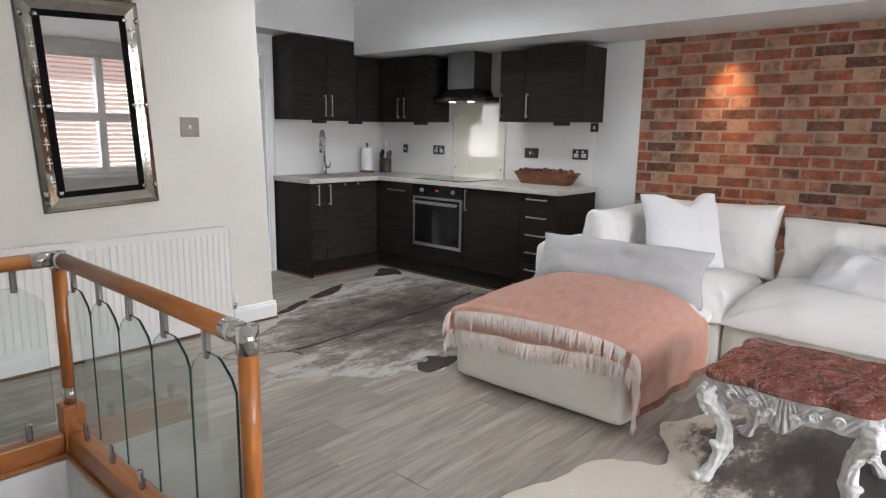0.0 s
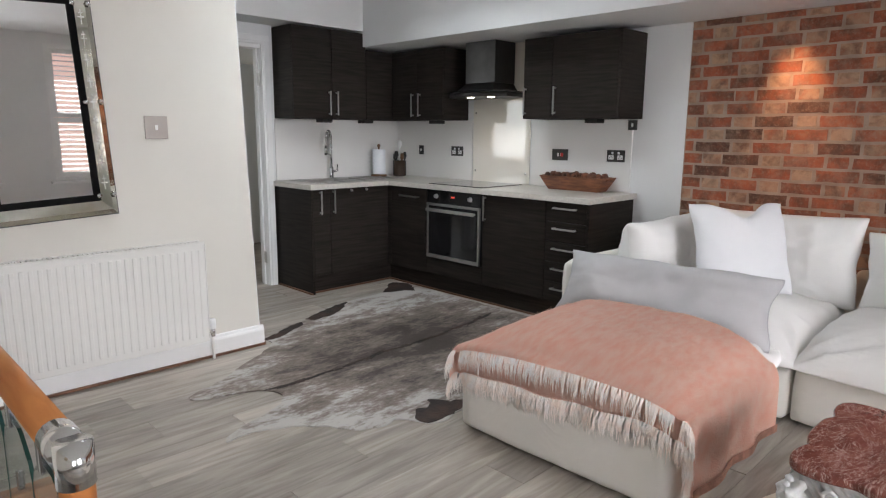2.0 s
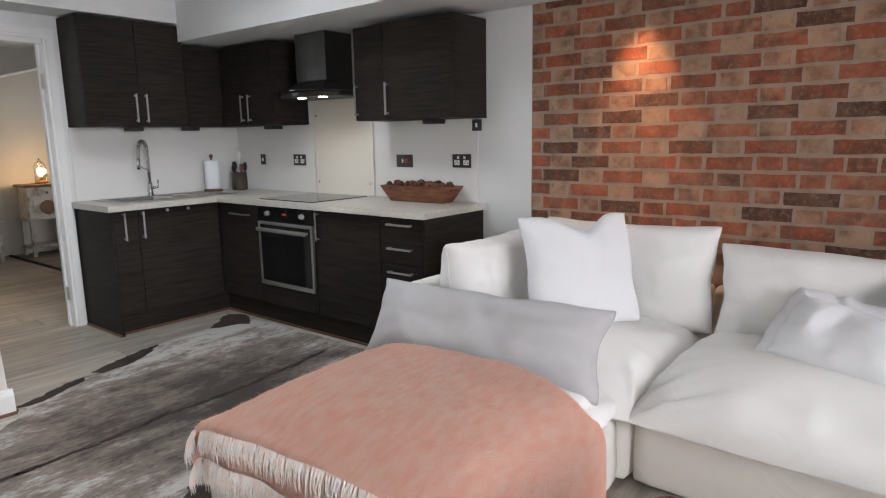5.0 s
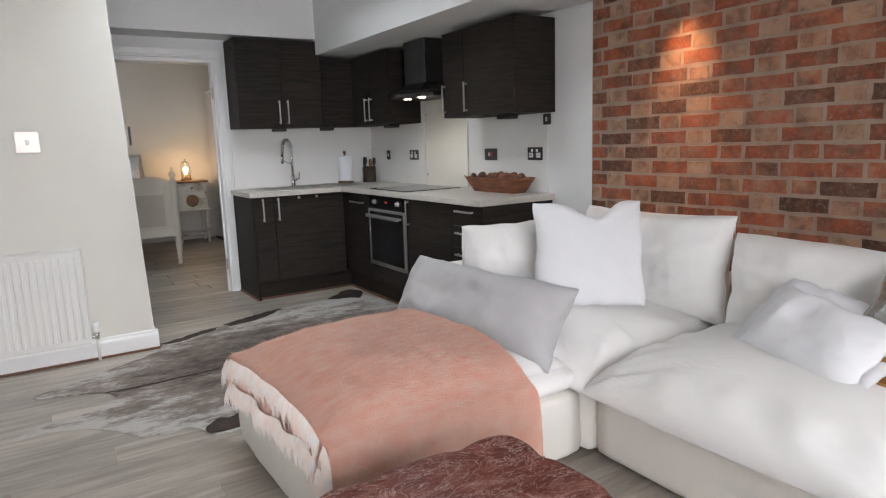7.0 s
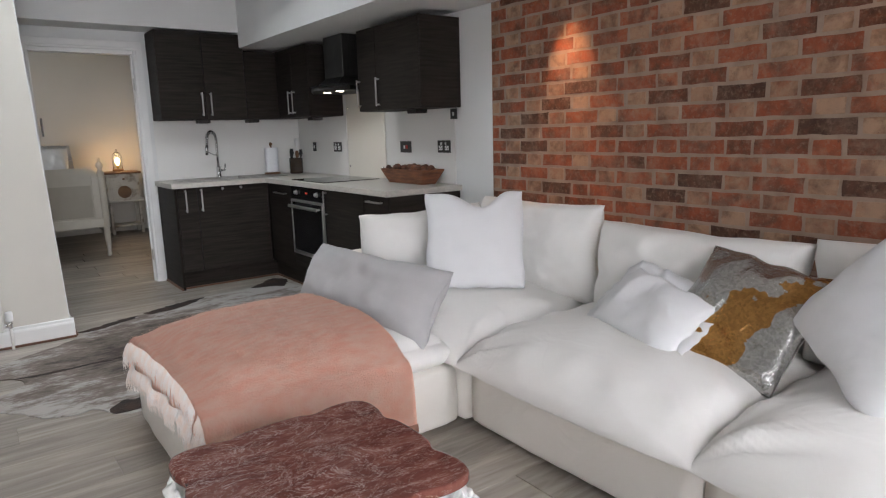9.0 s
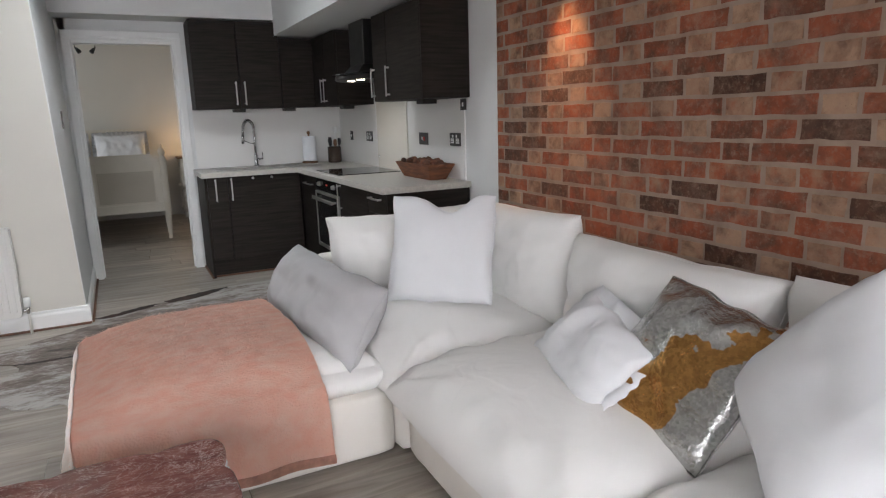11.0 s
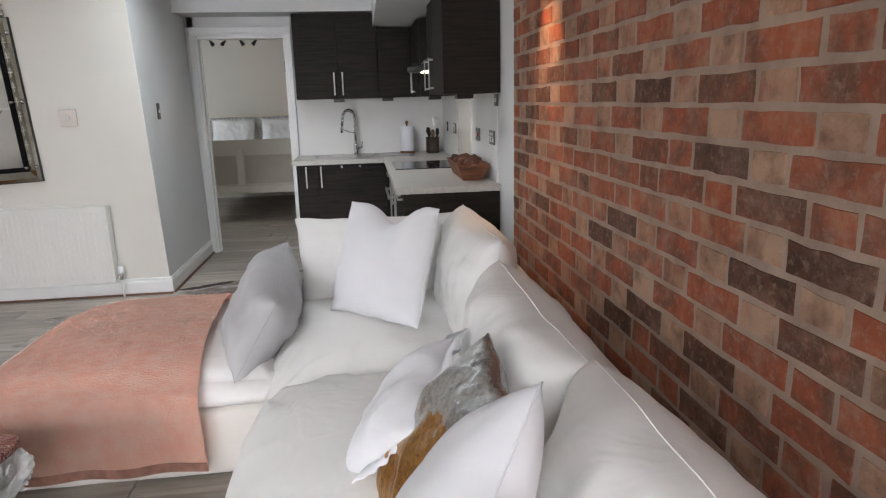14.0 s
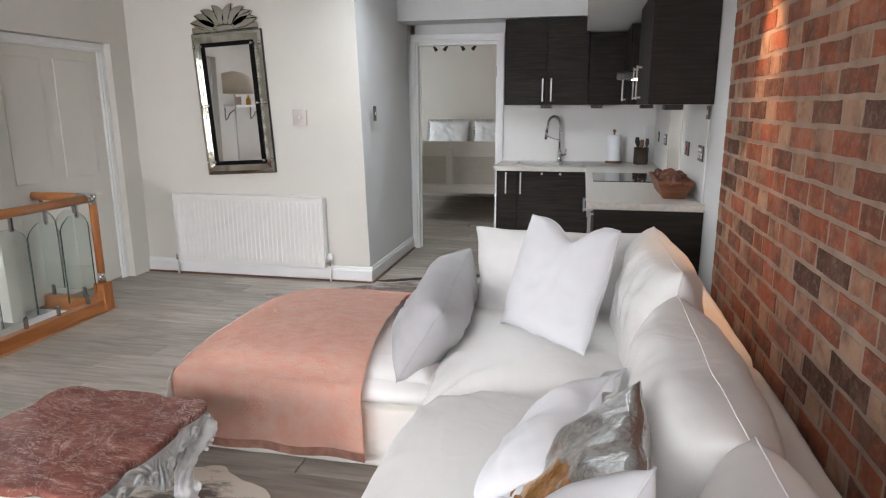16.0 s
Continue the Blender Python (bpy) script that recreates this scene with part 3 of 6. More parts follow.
def skirting(name, x0, y0, x1, y1, nx, ny):
    """A skirting board from (x0, y0) to (x1, y1), proud to (nx, ny), with a moulded top."""
    bm = bmesh.new()
    prof = [(0, 0), (0.016, 0), (0.016, 0.095), (0.013, 0.105), (0.009, 0.11), (0.008, 0.125), (0.0, 0.13)]
    a = [bm.verts.new((x0 + nx * d, y0 + ny * d, z)) for d, z in prof]
    b = [bm.verts.new((x1 + nx * d, y1 + ny * d, z)) for d, z in prof]
    for i in range(len(prof)):
        j = (i + 1) % len(prof)
        bm.faces.new((a[i], a[j], b[j], b[i]))
    bm.faces.new(a)
    bm.faces.new(b[::-1])
    bmesh.ops.recalc_face_normals(bm, faces=bm.faces[:])
    sk = tagged(part(name, bm, GLOSS_WHITE), "white moulded skirting board", "skirting board", kind="structure")
    # thin wooden scotia at the floor
    t = 0.014
    tagged(part("trim", boxes([(min(x0, x1, x0 + nx * 0.016, x0 + nx * 0.03), min(y0, y1, y0 + ny * 0.016, y0 + ny * 0.03), 0.001,
                                max(x0, x1, x0 + nx * 0.03), max(y0, y1, y0 + ny * 0.03), t)]), SCOTIA), "thin brown wooden scotia strip at the floor", "trim", kind="structure")
    return sk


skirting("baseboard", XD + 0.0, YR, XS + 0.022, YR, 0, -1)
skirting("baseboard", XS + 0.006, YR, XS + 0.006, YF - 0.02, 1, 0)


def architrave(name, axis, at, lo, hi, top, w=0.075, d=0.022, sign=-1, label="white moulded door architrave"):
    """A door surround in the wall plane axis=at, sticking out by d towards sign."""
    spec = []
    for off, dd in ((0.0, d), (0.02, d * 1.35)):
        for a, b, z0, z1 in ((lo - w, lo - off, 0, top), (hi + off, hi + w, 0, top), (lo - w, hi + w, top + off, top + w)):
            if axis == "y":
                spec.append((a, at, z0, b, at + sign * dd, z1))
            else:
                spec.append((at, a, z0, at + sign * dd, b, z1))
    return tagged(part(name, boxes(spec, 0.004), GLOSS_WHITE), label, "door frame", kind="structure")


architrave("door_frame", "y", YF, -2.255, -1.485, 2.03, w=0.07)
structure("door_lining", [(-2.255 - 0.03, YF, 0, -2.255, YF + 0.12, 2.03), (-1.485, YF, 0, -1.455, YF + 0.12, 2.03), (-2.255, YF, 2.0, -1.485, YF + 0.12, 2.03),
                          (-1.497, YF + 0.05, 0, -1.485, YF + 0.07, 2.0), (-2.255, YF + 0.05, 0, -2.243, YF + 0.07, 2.0)], GLOSS_WHITE, "white door lining with stops", "door frame")
for hz in (0.25, 1.75):
    tagged(part("hinge", boxes([(-1.4975, YF + 0.004, hz - 0.05, -1.4935, YF + 0.045, hz + 0.05)], 0.001), STEEL), "steel butt hinge on the door lining", "hinge", kind="structure")

# the recessed panel door on the west side
door = tagged(new("door_1"), "closed cream panel door in a deep recess", "door", kind="structure")
part("leaf", boxes([(XD - 0.12, -0.30, 0.01, XD - 0.085, 0.73, 1.90)], 0.002), PAINT_CREAM, door)
for y0, y1, z0, z1 in ((-0.18, 0.15, 0.2, 0.75), (0.28, 0.61, 0.2, 0.75), (-0.18, 0.15, 0.9, 1.78), (0.28, 0.61, 0.9, 1.78)):
    part("panel", boxes([(XD - 0.088, y0, z0, XD - 0.078, y1, z1)], 0.006), PAINT_CREAM, door)
architrave("door_frame", "x", XD - 0.085, -0.30, 0.73, 1.86, w=0.065, sign=1)


# ---- floor: boards laid along x ----
HX0, HX1, HY0, HY1 = -4.62, -4.05, -1.52, -0.11        # the stairwell opening
structure("floor", [(HX1, YB, -0.2, 0.03, YR, -0.012), (XW, YB, -0.2, HX1, HY0, -0.012), (XT, HY1, -0.2, HX1, YR, -0.012), (XS - 0.15, YR, -0.2, 0.0, BY1, -0.012),
                    (BX0, YF, -0.2, XS - 0.15, BY1, -0.012), (XW, HY0, -0.2, -5.6, HY1, -0.012)], JOINT, "grey-brown oak laminate floor", "floor")
FLOOR = bpy.data.objects["floor"]
structure("stairwell", [(HX1 - 0.01, HY0, -1.6, HX1, HY1, -0.012), (-5.6, HY1 - 0.01, -1.6, HX1, HY1, -0.012), (-5.6, HY0, -1.6, HX1, HY0 + 0.01, -0.012), (-5.61, HY0, -1.6, -5.6, HY1, -0.012), (-5.6, HY0, -1.7, HX1, HY1, -1.6)],
          PAINT_WHITE, "white painted stairwell walls below the floor", "stairwell")
for i in range(6):
    structure("stair", [(HX1 - 0.01 - 0.24 * (i + 1), HY0 + 0.3, -0.3 - 0.18 * (i + 1), HX1 - 0.01 - 0.24 * i, HY1 - 0.01, -0.2 - 0.18 * (i + 1))], PAINT_CREAM, "cream carpeted stair tread going down", "stair")


def plank_mesh(length, width, name):
    bm = boxes([(-length / 2 + 0.0007, -width / 2 + 0.0007, -0.012, length / 2 - 0.0007, width / 2 - 0.0007, 0.0)])
    top = [e for e in bm.edges if e.verts[0].co.z > -0.001 and e.verts[1].co.z > -0.001]
    bmesh.ops.bevel(bm, geom=top, offset=0.0009, segments=1, affect="EDGES")
    me = bpy.data.meshes.new(name)
    bm.to_mesh(me)
    bm.free()
    me.materials.append(PLANK)
    return me


PW, PL = 0.192, 1.285
PLANK_MESHES = {}


def lay_planks(x0, x1, y0, y1, holes=(), seed=1):
    rng = random.Random(seed)
    y = y0
    while y < y1 - 0.005:
        w = min(PW, y1 - y)
        x = x0 - rng.uniform(0, 1) * PL
        while x < x1:
            a, b = max(x, x0), min(x + PL, x1)
            x += PL
            spans = [(a, b)]
            for hx0, hx1, hy0, hy1 in holes:
                if y + w > hy0 + 0.01 and y < hy1 - 0.01:
                    spans = [s for p, q in spans for s in ((p, min(q, hx0)), (max(p, hx1), q)) if s[1] - s[0] > 0.02]
            for a, b in spans:
                if b - a < 0.02:
                    continue
                key = (round(b - a, 2), round(w, 3))
                if key not in PLANK_MESHES:
                    PLANK_MESHES[key] = plank_mesh(key[0], key[1], "plank")
                p = new("plank", PLANK_MESHES[key])
                p.parent = FLOOR
                p.location = ((a + b) / 2, y + w / 2, 0)
        y += w


# ---- kitchen ----
def front(name, parent, face, at, a0, a1, z0, z1, t=0.02, label=""):
    """A cabinet front: face 'x' faces -x in the plane x=at, 'y' faces -y in the plane y=at."""
    g = 0.0015
    spec = (at, a0 + g, z0 + g, at + t, a1 - g, z1 - g) if face == "x" else (a0 + g, at, z0 + g, a1 - g, at + t, z1 - g)
    return part(name, boxes([spec], 0.0015), DARK_WOOD, parent, label)


def bar_handle(parent, face, at, a, z, length, upright=True):
    """A flat steel bar handle on two feet."""
    r, off = 0.006, 0.032
    spec = []
    if upright:
        lo, hi = z - length / 2, z + length / 2
        spec.append((a - r, -off, lo, a + r, -off + 0.008, hi))
        for e in (lo + 0.012, hi - 0.012):
            spec.append((a - r, -off + 0.006, e - r, a + r, 0, e + r))
    else:
        spec.append((a - length / 2, -off, z - r, a + length / 2, -off + 0.008, z + r))
        for e in (a - length / 2 + 0.012, a + length / 2 - 0.012):
            spec.append((e - r, -off + 0.006, z - r, e + r, 0, z + r))
    if face == "y":
        spec = [(x0, at + y0, z0, x1, at + y1, z1) for x0, y0, z0, x1, y1, z1 in spec]
    else:
        spec = [(at + y0, x0, z0, at + y1, x1, z1) for x0, y0, z0, x1, y1, z1 in spec]
    return part("handle", boxes(spec, 0.0015), STEEL, parent, "brushed steel bar handle")


XF, YFB = -0.58, 1.83           # fronts of the hob run and of the sink run
KL = "dark ash-grain kitchen base unit"
base1 = thing("base_cabinet", (0, 0, 0), KL + " with five drawers", "kitchen cabinet")
part("end_panel", boxes([(XF, -0.235, 0, -0.002, -0.215, 0.87)], 0.001), DARK_WOOD, base1)
part("carcass", boxes([(XF + 0.022, -0.213, 0.15, -0.004, 0.118, 0.868)]), DARK_PLINTH, base1)
for i in range(5):
    z1 = 0.868 - i * 0.1435
    dr = front("drawer", base1, "x", XF, -0.213, 0.118, z1 - 0.1415, z1)
    bar_handle(dr, "x", XF, -0.05, z1 - 0.045, 0.19, False)
base2 = thing("base_cabinet", (0, 0, 0), KL + " with one wide door beside the oven", "kitchen cabinet")
part("carcass", boxes([(XF + 0.022, 0.12, 0.15, -0.004, 0.715, 0.868)]), DARK_PLINTH, base2)
d = front("door", base2, "x", XF, 0.12, 0.715, 0.152, 0.868)
bar_handle(d, "x", XF, 0.685, 0.76, 0.19)
oven_unit = thing("base_cabinet", (0, 0, 0), KL + " housing the built-in oven", "kitchen cabinet")
part("carcass", boxes([(XF + 0.022, 0.718, 0.15, -0.004, 0.728, 0.868), (XF + 0.022, 1.336, 0.15, -0.004, 1.345, 0.868), (XF + 0.022, 0.728, 0.15, -0.004, 1.336, 0.165)]), DARK_PLINTH, oven_unit)
front("panel", oven_unit, "x", XF, 0.718, 1.345, 0.152, 0.29)
oven = thing("oven", (0, 0, 0), "stainless steel and black glass built-in oven", "oven")
part("body", boxes([(XF + 0.004, 0.733, 0.295, -0.05, 1.331, 0.866)], 0.002), BLACK, oven)
part("control_panel", boxes([(XF - 0.004, 0.735, 0.76, XF + 0.01, 1.329, 0.866)], 0.003), BLACK_GLASS, oven)
dk = part("door", boxes([(XF - 0.016, 0.735, 0.297, XF + 0.004, 0.755, 0.755), (XF - 0.016, 1.309, 0.297, XF + 0.004, 1.329, 0.755), (XF - 0.016, 0.755, 0.297, XF + 0.004, 1.309, 0.327), (XF - 0.016, 0.755, 0.735, XF + 0.004, 1.309, 0.755)], 0.002), STEEL, oven, "steel-framed drop-down door")
part("window", boxes([(XF - 0.012, 0.755, 0.327, XF + 0.003, 1.309, 0.735)], 0.002), BLACK_GLASS, dk, "black glass oven window")
part("handle", boxes([(XF - 0.058, 0.765, 0.69, XF - 0.044, 1.30, 0.718), (XF - 0.046, 0.775, 0.695, XF - 0.014, 0.795, 0.712), (XF - 0.046, 1.27, 0.695, XF - 0.014, 1.29, 0.712)], 0.005), STEEL, dk, "brushed steel bar handle")
for ky in (0.84, 1.22):
    bm = lathe([(0.02, 0), (0.02, 0.006), (0.016, 0.008), (0.015, 0.022), (0.012, 0.024)], 20)
    bmesh.ops.transform(bm, matrix=pose(XF - 0.004, ky, 0.815, 0, -90, 0), verts=bm.verts[:])
    part("knob", bm, STEEL, oven, "steel control knob", True)
part("display", boxes([(XF - 0.0055, 1.015, 0.81, XF - 0.0035, 1.055, 0.823)]), emitting("red_clock", (0.9, 0.08, 0.05), 0.2), oven, "red lit clock display")
for ry in (0.42, 0.5, 0.58):
    part("shelf", boxes([(XF + 0.002, 0.79, ry, XF + 0.0035, 1.275, ry + 0.004)]), STEEL, oven)
base3 = thing("base_cabinet", (0, 0, 0), KL + " with a slim door beside the corner", "kitchen cabinet")
part("carcass", boxes([(XF + 0.022, 1.347, 0.15, -0.004, 2.386, 0.868)]), DARK_PLINTH, base3)
d = front("door", base3, "x", XF, 1.347, 1.80, 0.152, 0.868)
bar_handle(d, "x", XF, 1.55, 0.79, 0.24, False)
base4 = thing("base_cabinet", (0, 0, 0), KL + " under the sink with two doors", "kitchen cabinet")
part("end_panel", boxes([(-1.40, YFB, 0, -1.38, YF - 0.003, 0.87)], 0.001), DARK_WOOD, base4)
part("carcass", boxes([(-1.379, YFB + 0.022, 0.15, XF - 0.002, YF - 0.004, 0.868)]), DARK_PLINTH, base4)
d = front("door", base4, "y", YFB, -1.379, -1.215, 0.152, 0.868)
bar_handle(d, "y", YFB, -1.315, 0.76, 0.19)
d = front("door", base4, "y", YFB, -1.213, XF - 0.02, 0.152, 0.868)
bar_handle(d, "y", YFB, -1.185, 0.76, 0.19)
for kx in (-1.0, -0.84):
    bm = lathe([(0.011, 0), (0.011, 0.012), (0.008, 0.014)], 14)
    bmesh.ops.transform(bm, matrix=pose(kx, YFB, 0.845, 90, 0, 0), verts=bm.verts[:])
    part("lock_button", bm, STEEL, base4, "small steel catch", True)
pl = thing("plinth", (0, 0, 0), "dark kick board under the kitchen units", "plinth")
part("board", boxes([(XF + 0.05, -0.21, 0, XF + 0.066, 1.88, 0.149)]), DARK_PLINTH, pl)
part("board", boxes([(-1.378, YFB + 0.05, 0, XF + 0.05, YFB + 0.066, 0.149)]), DARK_PLINTH, pl)
tagged(part("trim", boxes([(-1.40, YFB + 0.036, 0.001, XF + 0.036, YFB + 0.05, 0.014), (XF + 0.036, -0.2, 0.001, XF + 0.05, YFB + 0.05, 0.014), (-1.414, YFB, 0.001, -1.40, YF - 0.03, 0.014)]), SCOTIA), "thin brown wooden scotia strip at the floor", "trim", kind="structure")
wt = thing("worktop", (0, 0, 0), "pale stone-effect L-shaped kitchen worktop", "worktop")
SX0, SX1, SY0, SY1 = -1.27, -0.36, 1.93, 2.33
part("slab", boxes([(-0.625, -0.262, 0.87, -0.002, 1.79, 0.91)], 0.004), WORKTOP, wt)
part("slab", boxes([(-1.425, 1.79, 0.87, -0.002, 1.93, 0.91), (-1.425, 2.33, 0.87, -0.002, YF - 0.002, 0.91), (-1.425, 1.93, 0.87, SX0, 2.33, 0.91), (SX1, 1.93, 0.87, -0.002, 2.33, 0.91)]), WORKTOP, wt)
sink = thing("sink", (0, 0, 0), "stainless steel one and a half bowl sink with drainer", "sink")
rim = [(SX0 - 0.012, SY0 - 0.012, 0.9105, SX1 + 0.012, SY0 + 0.03, 0.916), (SX0 - 0.012, SY1 - 0.05, 0.9105, SX1 + 0.012, SY1 + 0.012, 0.916), (SX0 - 0.012, SY0, 0.9105, SX0 + 0.03, SY1, 0.916),
       (-0.86, SY0, 0.9105, -0.82, SY1, 0.916), (-0.70, SY0, 0.9105, SX1 + 0.012, SY1, 0.916)]
part("rim", boxes(rim, 0.002), STEEL, sink)
for bx0, bx1, dp in ((SX0 + 0.03, -0.86, 0.16), (-0.82, -0.70, 0.1)):
    y0, y1 = SY0 + 0.03, SY1 - 0.05
    part("bowl", boxes([(bx0, y0, 0.91 - dp, bx1, y1, 0.914 - dp), (bx0, y0, 0.91 - dp, bx0 + 0.003, y1, 0.912), (bx1 - 0.003, y0, 0.91 - dp, bx1, y1, 0.912), (bx0, y0, 0.91 - dp, bx1, y0 + 0.003, 0.912), (bx0, y1 - 0.003, 0.91 - dp, bx1, y1, 0.912)]), STEEL, sink)
for i in range(7):
    part("drainer_rib", boxes([(-0.67, SY0 + 0.06 + i * 0.04, 0.916, SX1 - 0.02, SY0 + 0.066 + i * 0.04, 0.919)], 0.001), STEEL, sink)
tap = thing("kitchen_tap", (-0.87, 2.30, 0.916), "chrome kitchen tap with a coiled spring hose", "tap")
part("base", lathe([(0.028, 0), (0.028, 0.008), (0.022, 0.012), (0.021, 0.09), (0.018, 0.10)], 20), CHROME, tap, "", True)
arc = [(0, 0, 0.09), (0, 0, 0.24)] + [(-0.055 + 0.055 * math.cos(a), 0.8 * (-0.055 + 0.055 * math.cos(a)), 0.34 + 0.075 * math.sin(a)) for a in [math.pi * k / 10 for k in range(0, 10)]] + [(-0.112, -0.09, 0.33), (-0.118, -0.095, 0.29)]
part("pipe", tube(arc, 0.0125, 12), CHROME, tap, "", True)
coil = []
N_TURN = 26
for k in range(N_TURN * 8):
    s = k / (N_TURN * 8) * (len(arc) - 2)
    i0 = min(int(s) + 1, len(arc) - 2)
    p = Vector(arc[i0]).lerp(Vector(arc[i0 + 1]), s + 1 - i0 if s + 1 - i0 <= 1 else 1)
    dr_ = (Vector(arc[i0 + 1]) - Vector(arc[i0])).normalized()
    a_ = dr_.cross(Vector((0.62, -0.78, 0))).normalized()
    b_ = dr_.cross(a_)
    th = 2 * math.pi * k / 8
    coil.append(p + a_ * 0.0125 * math.cos(th) + b_ * 0.0125 * math.sin(th))
part("spring", tube(coil, 0.0034, 6), CHROME, tap, "coiled chrome spring", True)
part("spray_head", tube([(-0.118, -0.095, 0.29), (-0.122, -0.098, 0.26), (-0.125, -0.10, 0.21)], [0.012, 0.016, 0.014], 14), CHROME, tap, "", True)
part("lever", tube([(0.018, 0, 0.06), (0.055, -0.01, 0.065), (0.062, -0.012, 0.12)], [0.012, 0.009, 0.005], 10), CHROME, tap, "", True)
part("hook", tube([(0, 0, 0.2), (-0.06, -0.045, 0.215), (-0.115, -0.09, 0.24)], 0.004, 8), CHROME, tap, "", True)

hob = thing("hob", (0, 0, 0), "black glass ceramic hob set into the worktop", "hob")
part("glass", boxes([(-0.575, 0.74, 0.9105, -0.07, 1.325, 0.9165)], 0.002), BLACK_GLASS, hob)
for hx, hy, r in ((-0.43, 0.9, 0.09), (-0.43, 1.18, 0.07), (-0.2, 0.9, 0.07), (-0.2, 1.18, 0.09)):
    bm = bmesh.new()
    bmesh.ops.create_circle(bm, cap_ends=False, segments=40, radius=r)
    inner = bmesh.ops.create_circle(bm, cap_ends=False, segments=40, radius=r - 0.002)
    bmesh.ops.bridge_loops(bm, edges=bm.edges[:])
    bmesh.ops.translate(bm, vec=(hx, hy, 0.9168), verts=bm.verts[:])
    part("ring", bm, mat("hob_print", (0.16, 0.16, 0.16), 0.3), hob, "thin grey cooking zone ring")
structure("splashback_wall", [(-0.012, -0.2, 0.911, -0.003, 0.70, 1.44), (-0.012, 1.36, 0.911, -0.003, 2.376, 1.44), (-1.38, YF - 0.012, 0.911, -0.013, YF - 0.003, 1.44)], UPSTAND, "white gloss wall panels above the worktop", "splashback")
sp = thing("glass_splashback", (0, 0, 0), "tall white back-painted glass panel behind the hob", "splashback")
part("glass_panel", boxes([(-0.018, 0.715, 0.912, -0.006, 1.343, ZB - 0.004)], 0.001), mat("back_painted_glass", (0.78, 0.75, 0.68), 0.04, (0.77, 0.74, 0.67), 2), sp)
for sy, sz in ((0.75, 1.0), (1.31, 1.0), (0.75, 1.5), (1.31, 1.5)):
    bm = lathe([(0.009, 0), (0.009, 0.005), (0.005, 0.008)], 14)
    bmesh.ops.transform(bm, matrix=pose(-0.018, sy, sz, 0, -90, 0), verts=bm.verts[:])
    part("screw_cap", bm, CHROME, sp, "chrome screw cap", True)

# wall cabinets
WL = "dark ash-grain wall cabinet"
XWF, YWF, ZW0 = -0.33, 2.08, 1.437
w1 = thing("wall_cabinet", (0, 0, 0), WL + " with two doors above the sink", "kitchen cabinet")
part("body", boxes([(-1.375, YWF + 0.021, ZW0, -0.632, YF - 0.003, 2.175)], 0.001), DARK_WOOD, w1)
for a, b, h in ((-1.375, -0.997, -1.03), (-0.995, -0.632, -0.955)):
    d = front("door", w1, "y", YWF, a, b, ZW0, 2.175)
    bar_handle(d, "y", YWF, h, ZW0 + 0.13, 0.2)
w2 = thing("wall_cabinet", (0, 0, 0), WL + " in the kitchen corner", "kitchen cabinet")
part("body", boxes([(-0.63, YWF + 0.021, ZW0, -0.003, YF - 0.003, ZB - 0.02), (XWF + 0.021, 1.42, ZW0, -0.003, YWF + 0.021, ZB - 0.02)], 0.001), DARK_WOOD, w2)
front("panel", w2, "y", YWF, -0.63, XWF, ZW0, ZB - 0.02)
for a, b, h in ((1.42, 1.745, 1.70), (1.747, 2.07, 1.79)):
    d = front("door", w2, "x", XWF, a, b, ZW0, ZB - 0.02)
    bar_handle(d, "x", XWF, h, ZW0 + 0.13, 0.2)
w3 = thing("wall_cabinet", (0, 0, 0), WL + " with two doors beside the cooker hood", "kitchen cabinet")
part("body", boxes([(XWF + 0.021, -0.245, ZW0, -0.003, 0.55, 2.02)], 0.001), DARK_WOOD, w3)
part("end_panel", boxes([(XWF, -0.265, ZW0, -0.003, -0.246, 2.02)], 0.001), DARK_WOOD, w3)
for a, b, h in ((-0.245, 0.29, 0.255), (0.292, 0.55, 0.525)):
    d = front("door", w3, "x", XWF, a, b, ZW0, 2.02)
    bar_handle(d, "x", XWF, h, ZW0 + 0.13, 0.2)
for ux, uy in ((-1.0, 2.2), (-0.55, 2.2), (-0.17, 1.65), (-0.17, 0.02)):
    u = thing("under_cabinet_light", (ux, uy, ZW0), "small wedge-shaped steel light under a wall cabinet", "lamp", "under cabinet lights")
    part("housing", prism([(-0.05, -0.05), (0.05, -0.05), (0.05, 0.05), (-0.05, 0.05)], -0.03, -0.001, 0.004), DARK_STEEL, u)

hood = thing("cooker_hood", (0, 0, 0), "stainless steel chimney cooker hood with lit lamps", "cooker hood")
out = [(-0.02, 0.735), (-0.02, 1.365), (-0.30, 1.365)] + [(-0.30 - 0.14 * math.sin(math.pi * k / 12), 1.365 - 0.63 * k / 12) for k in range(1, 12)] + [(-0.30, 0.735)]
part("canopy", prism(out, 1.615, 1.65, 0.006), DARK_STEEL, hood)
part("glass_edge", prism([(x * 1.05 - 0.004, 1.05 + (y - 1.05) * 1.02) for x, y in out], 1.652, 1.659, 0.002), BLACK_GLASS, hood)
bm = bmesh.new()
lo = [bm.verts.new(p) for p in ((-0.34, 0.85, 1.66), (-0.34, 1.25, 1.66), (-0.02, 1.25, 1.66), (-0.02, 0.85, 1.66))]
hi = [bm.verts.new(p) for p in ((-0.27, 0.9, 1.73), (-0.27, 1.2, 1.73), (-0.02, 1.2, 1.73), (-0.02, 0.9, 1.73))]
for i in range(4):
    bm.faces.new((lo[i], lo[(i + 1) % 4], hi[(i + 1) % 4], hi[i]))
bm.faces.new(hi)
bm.faces.new(lo[::-1])
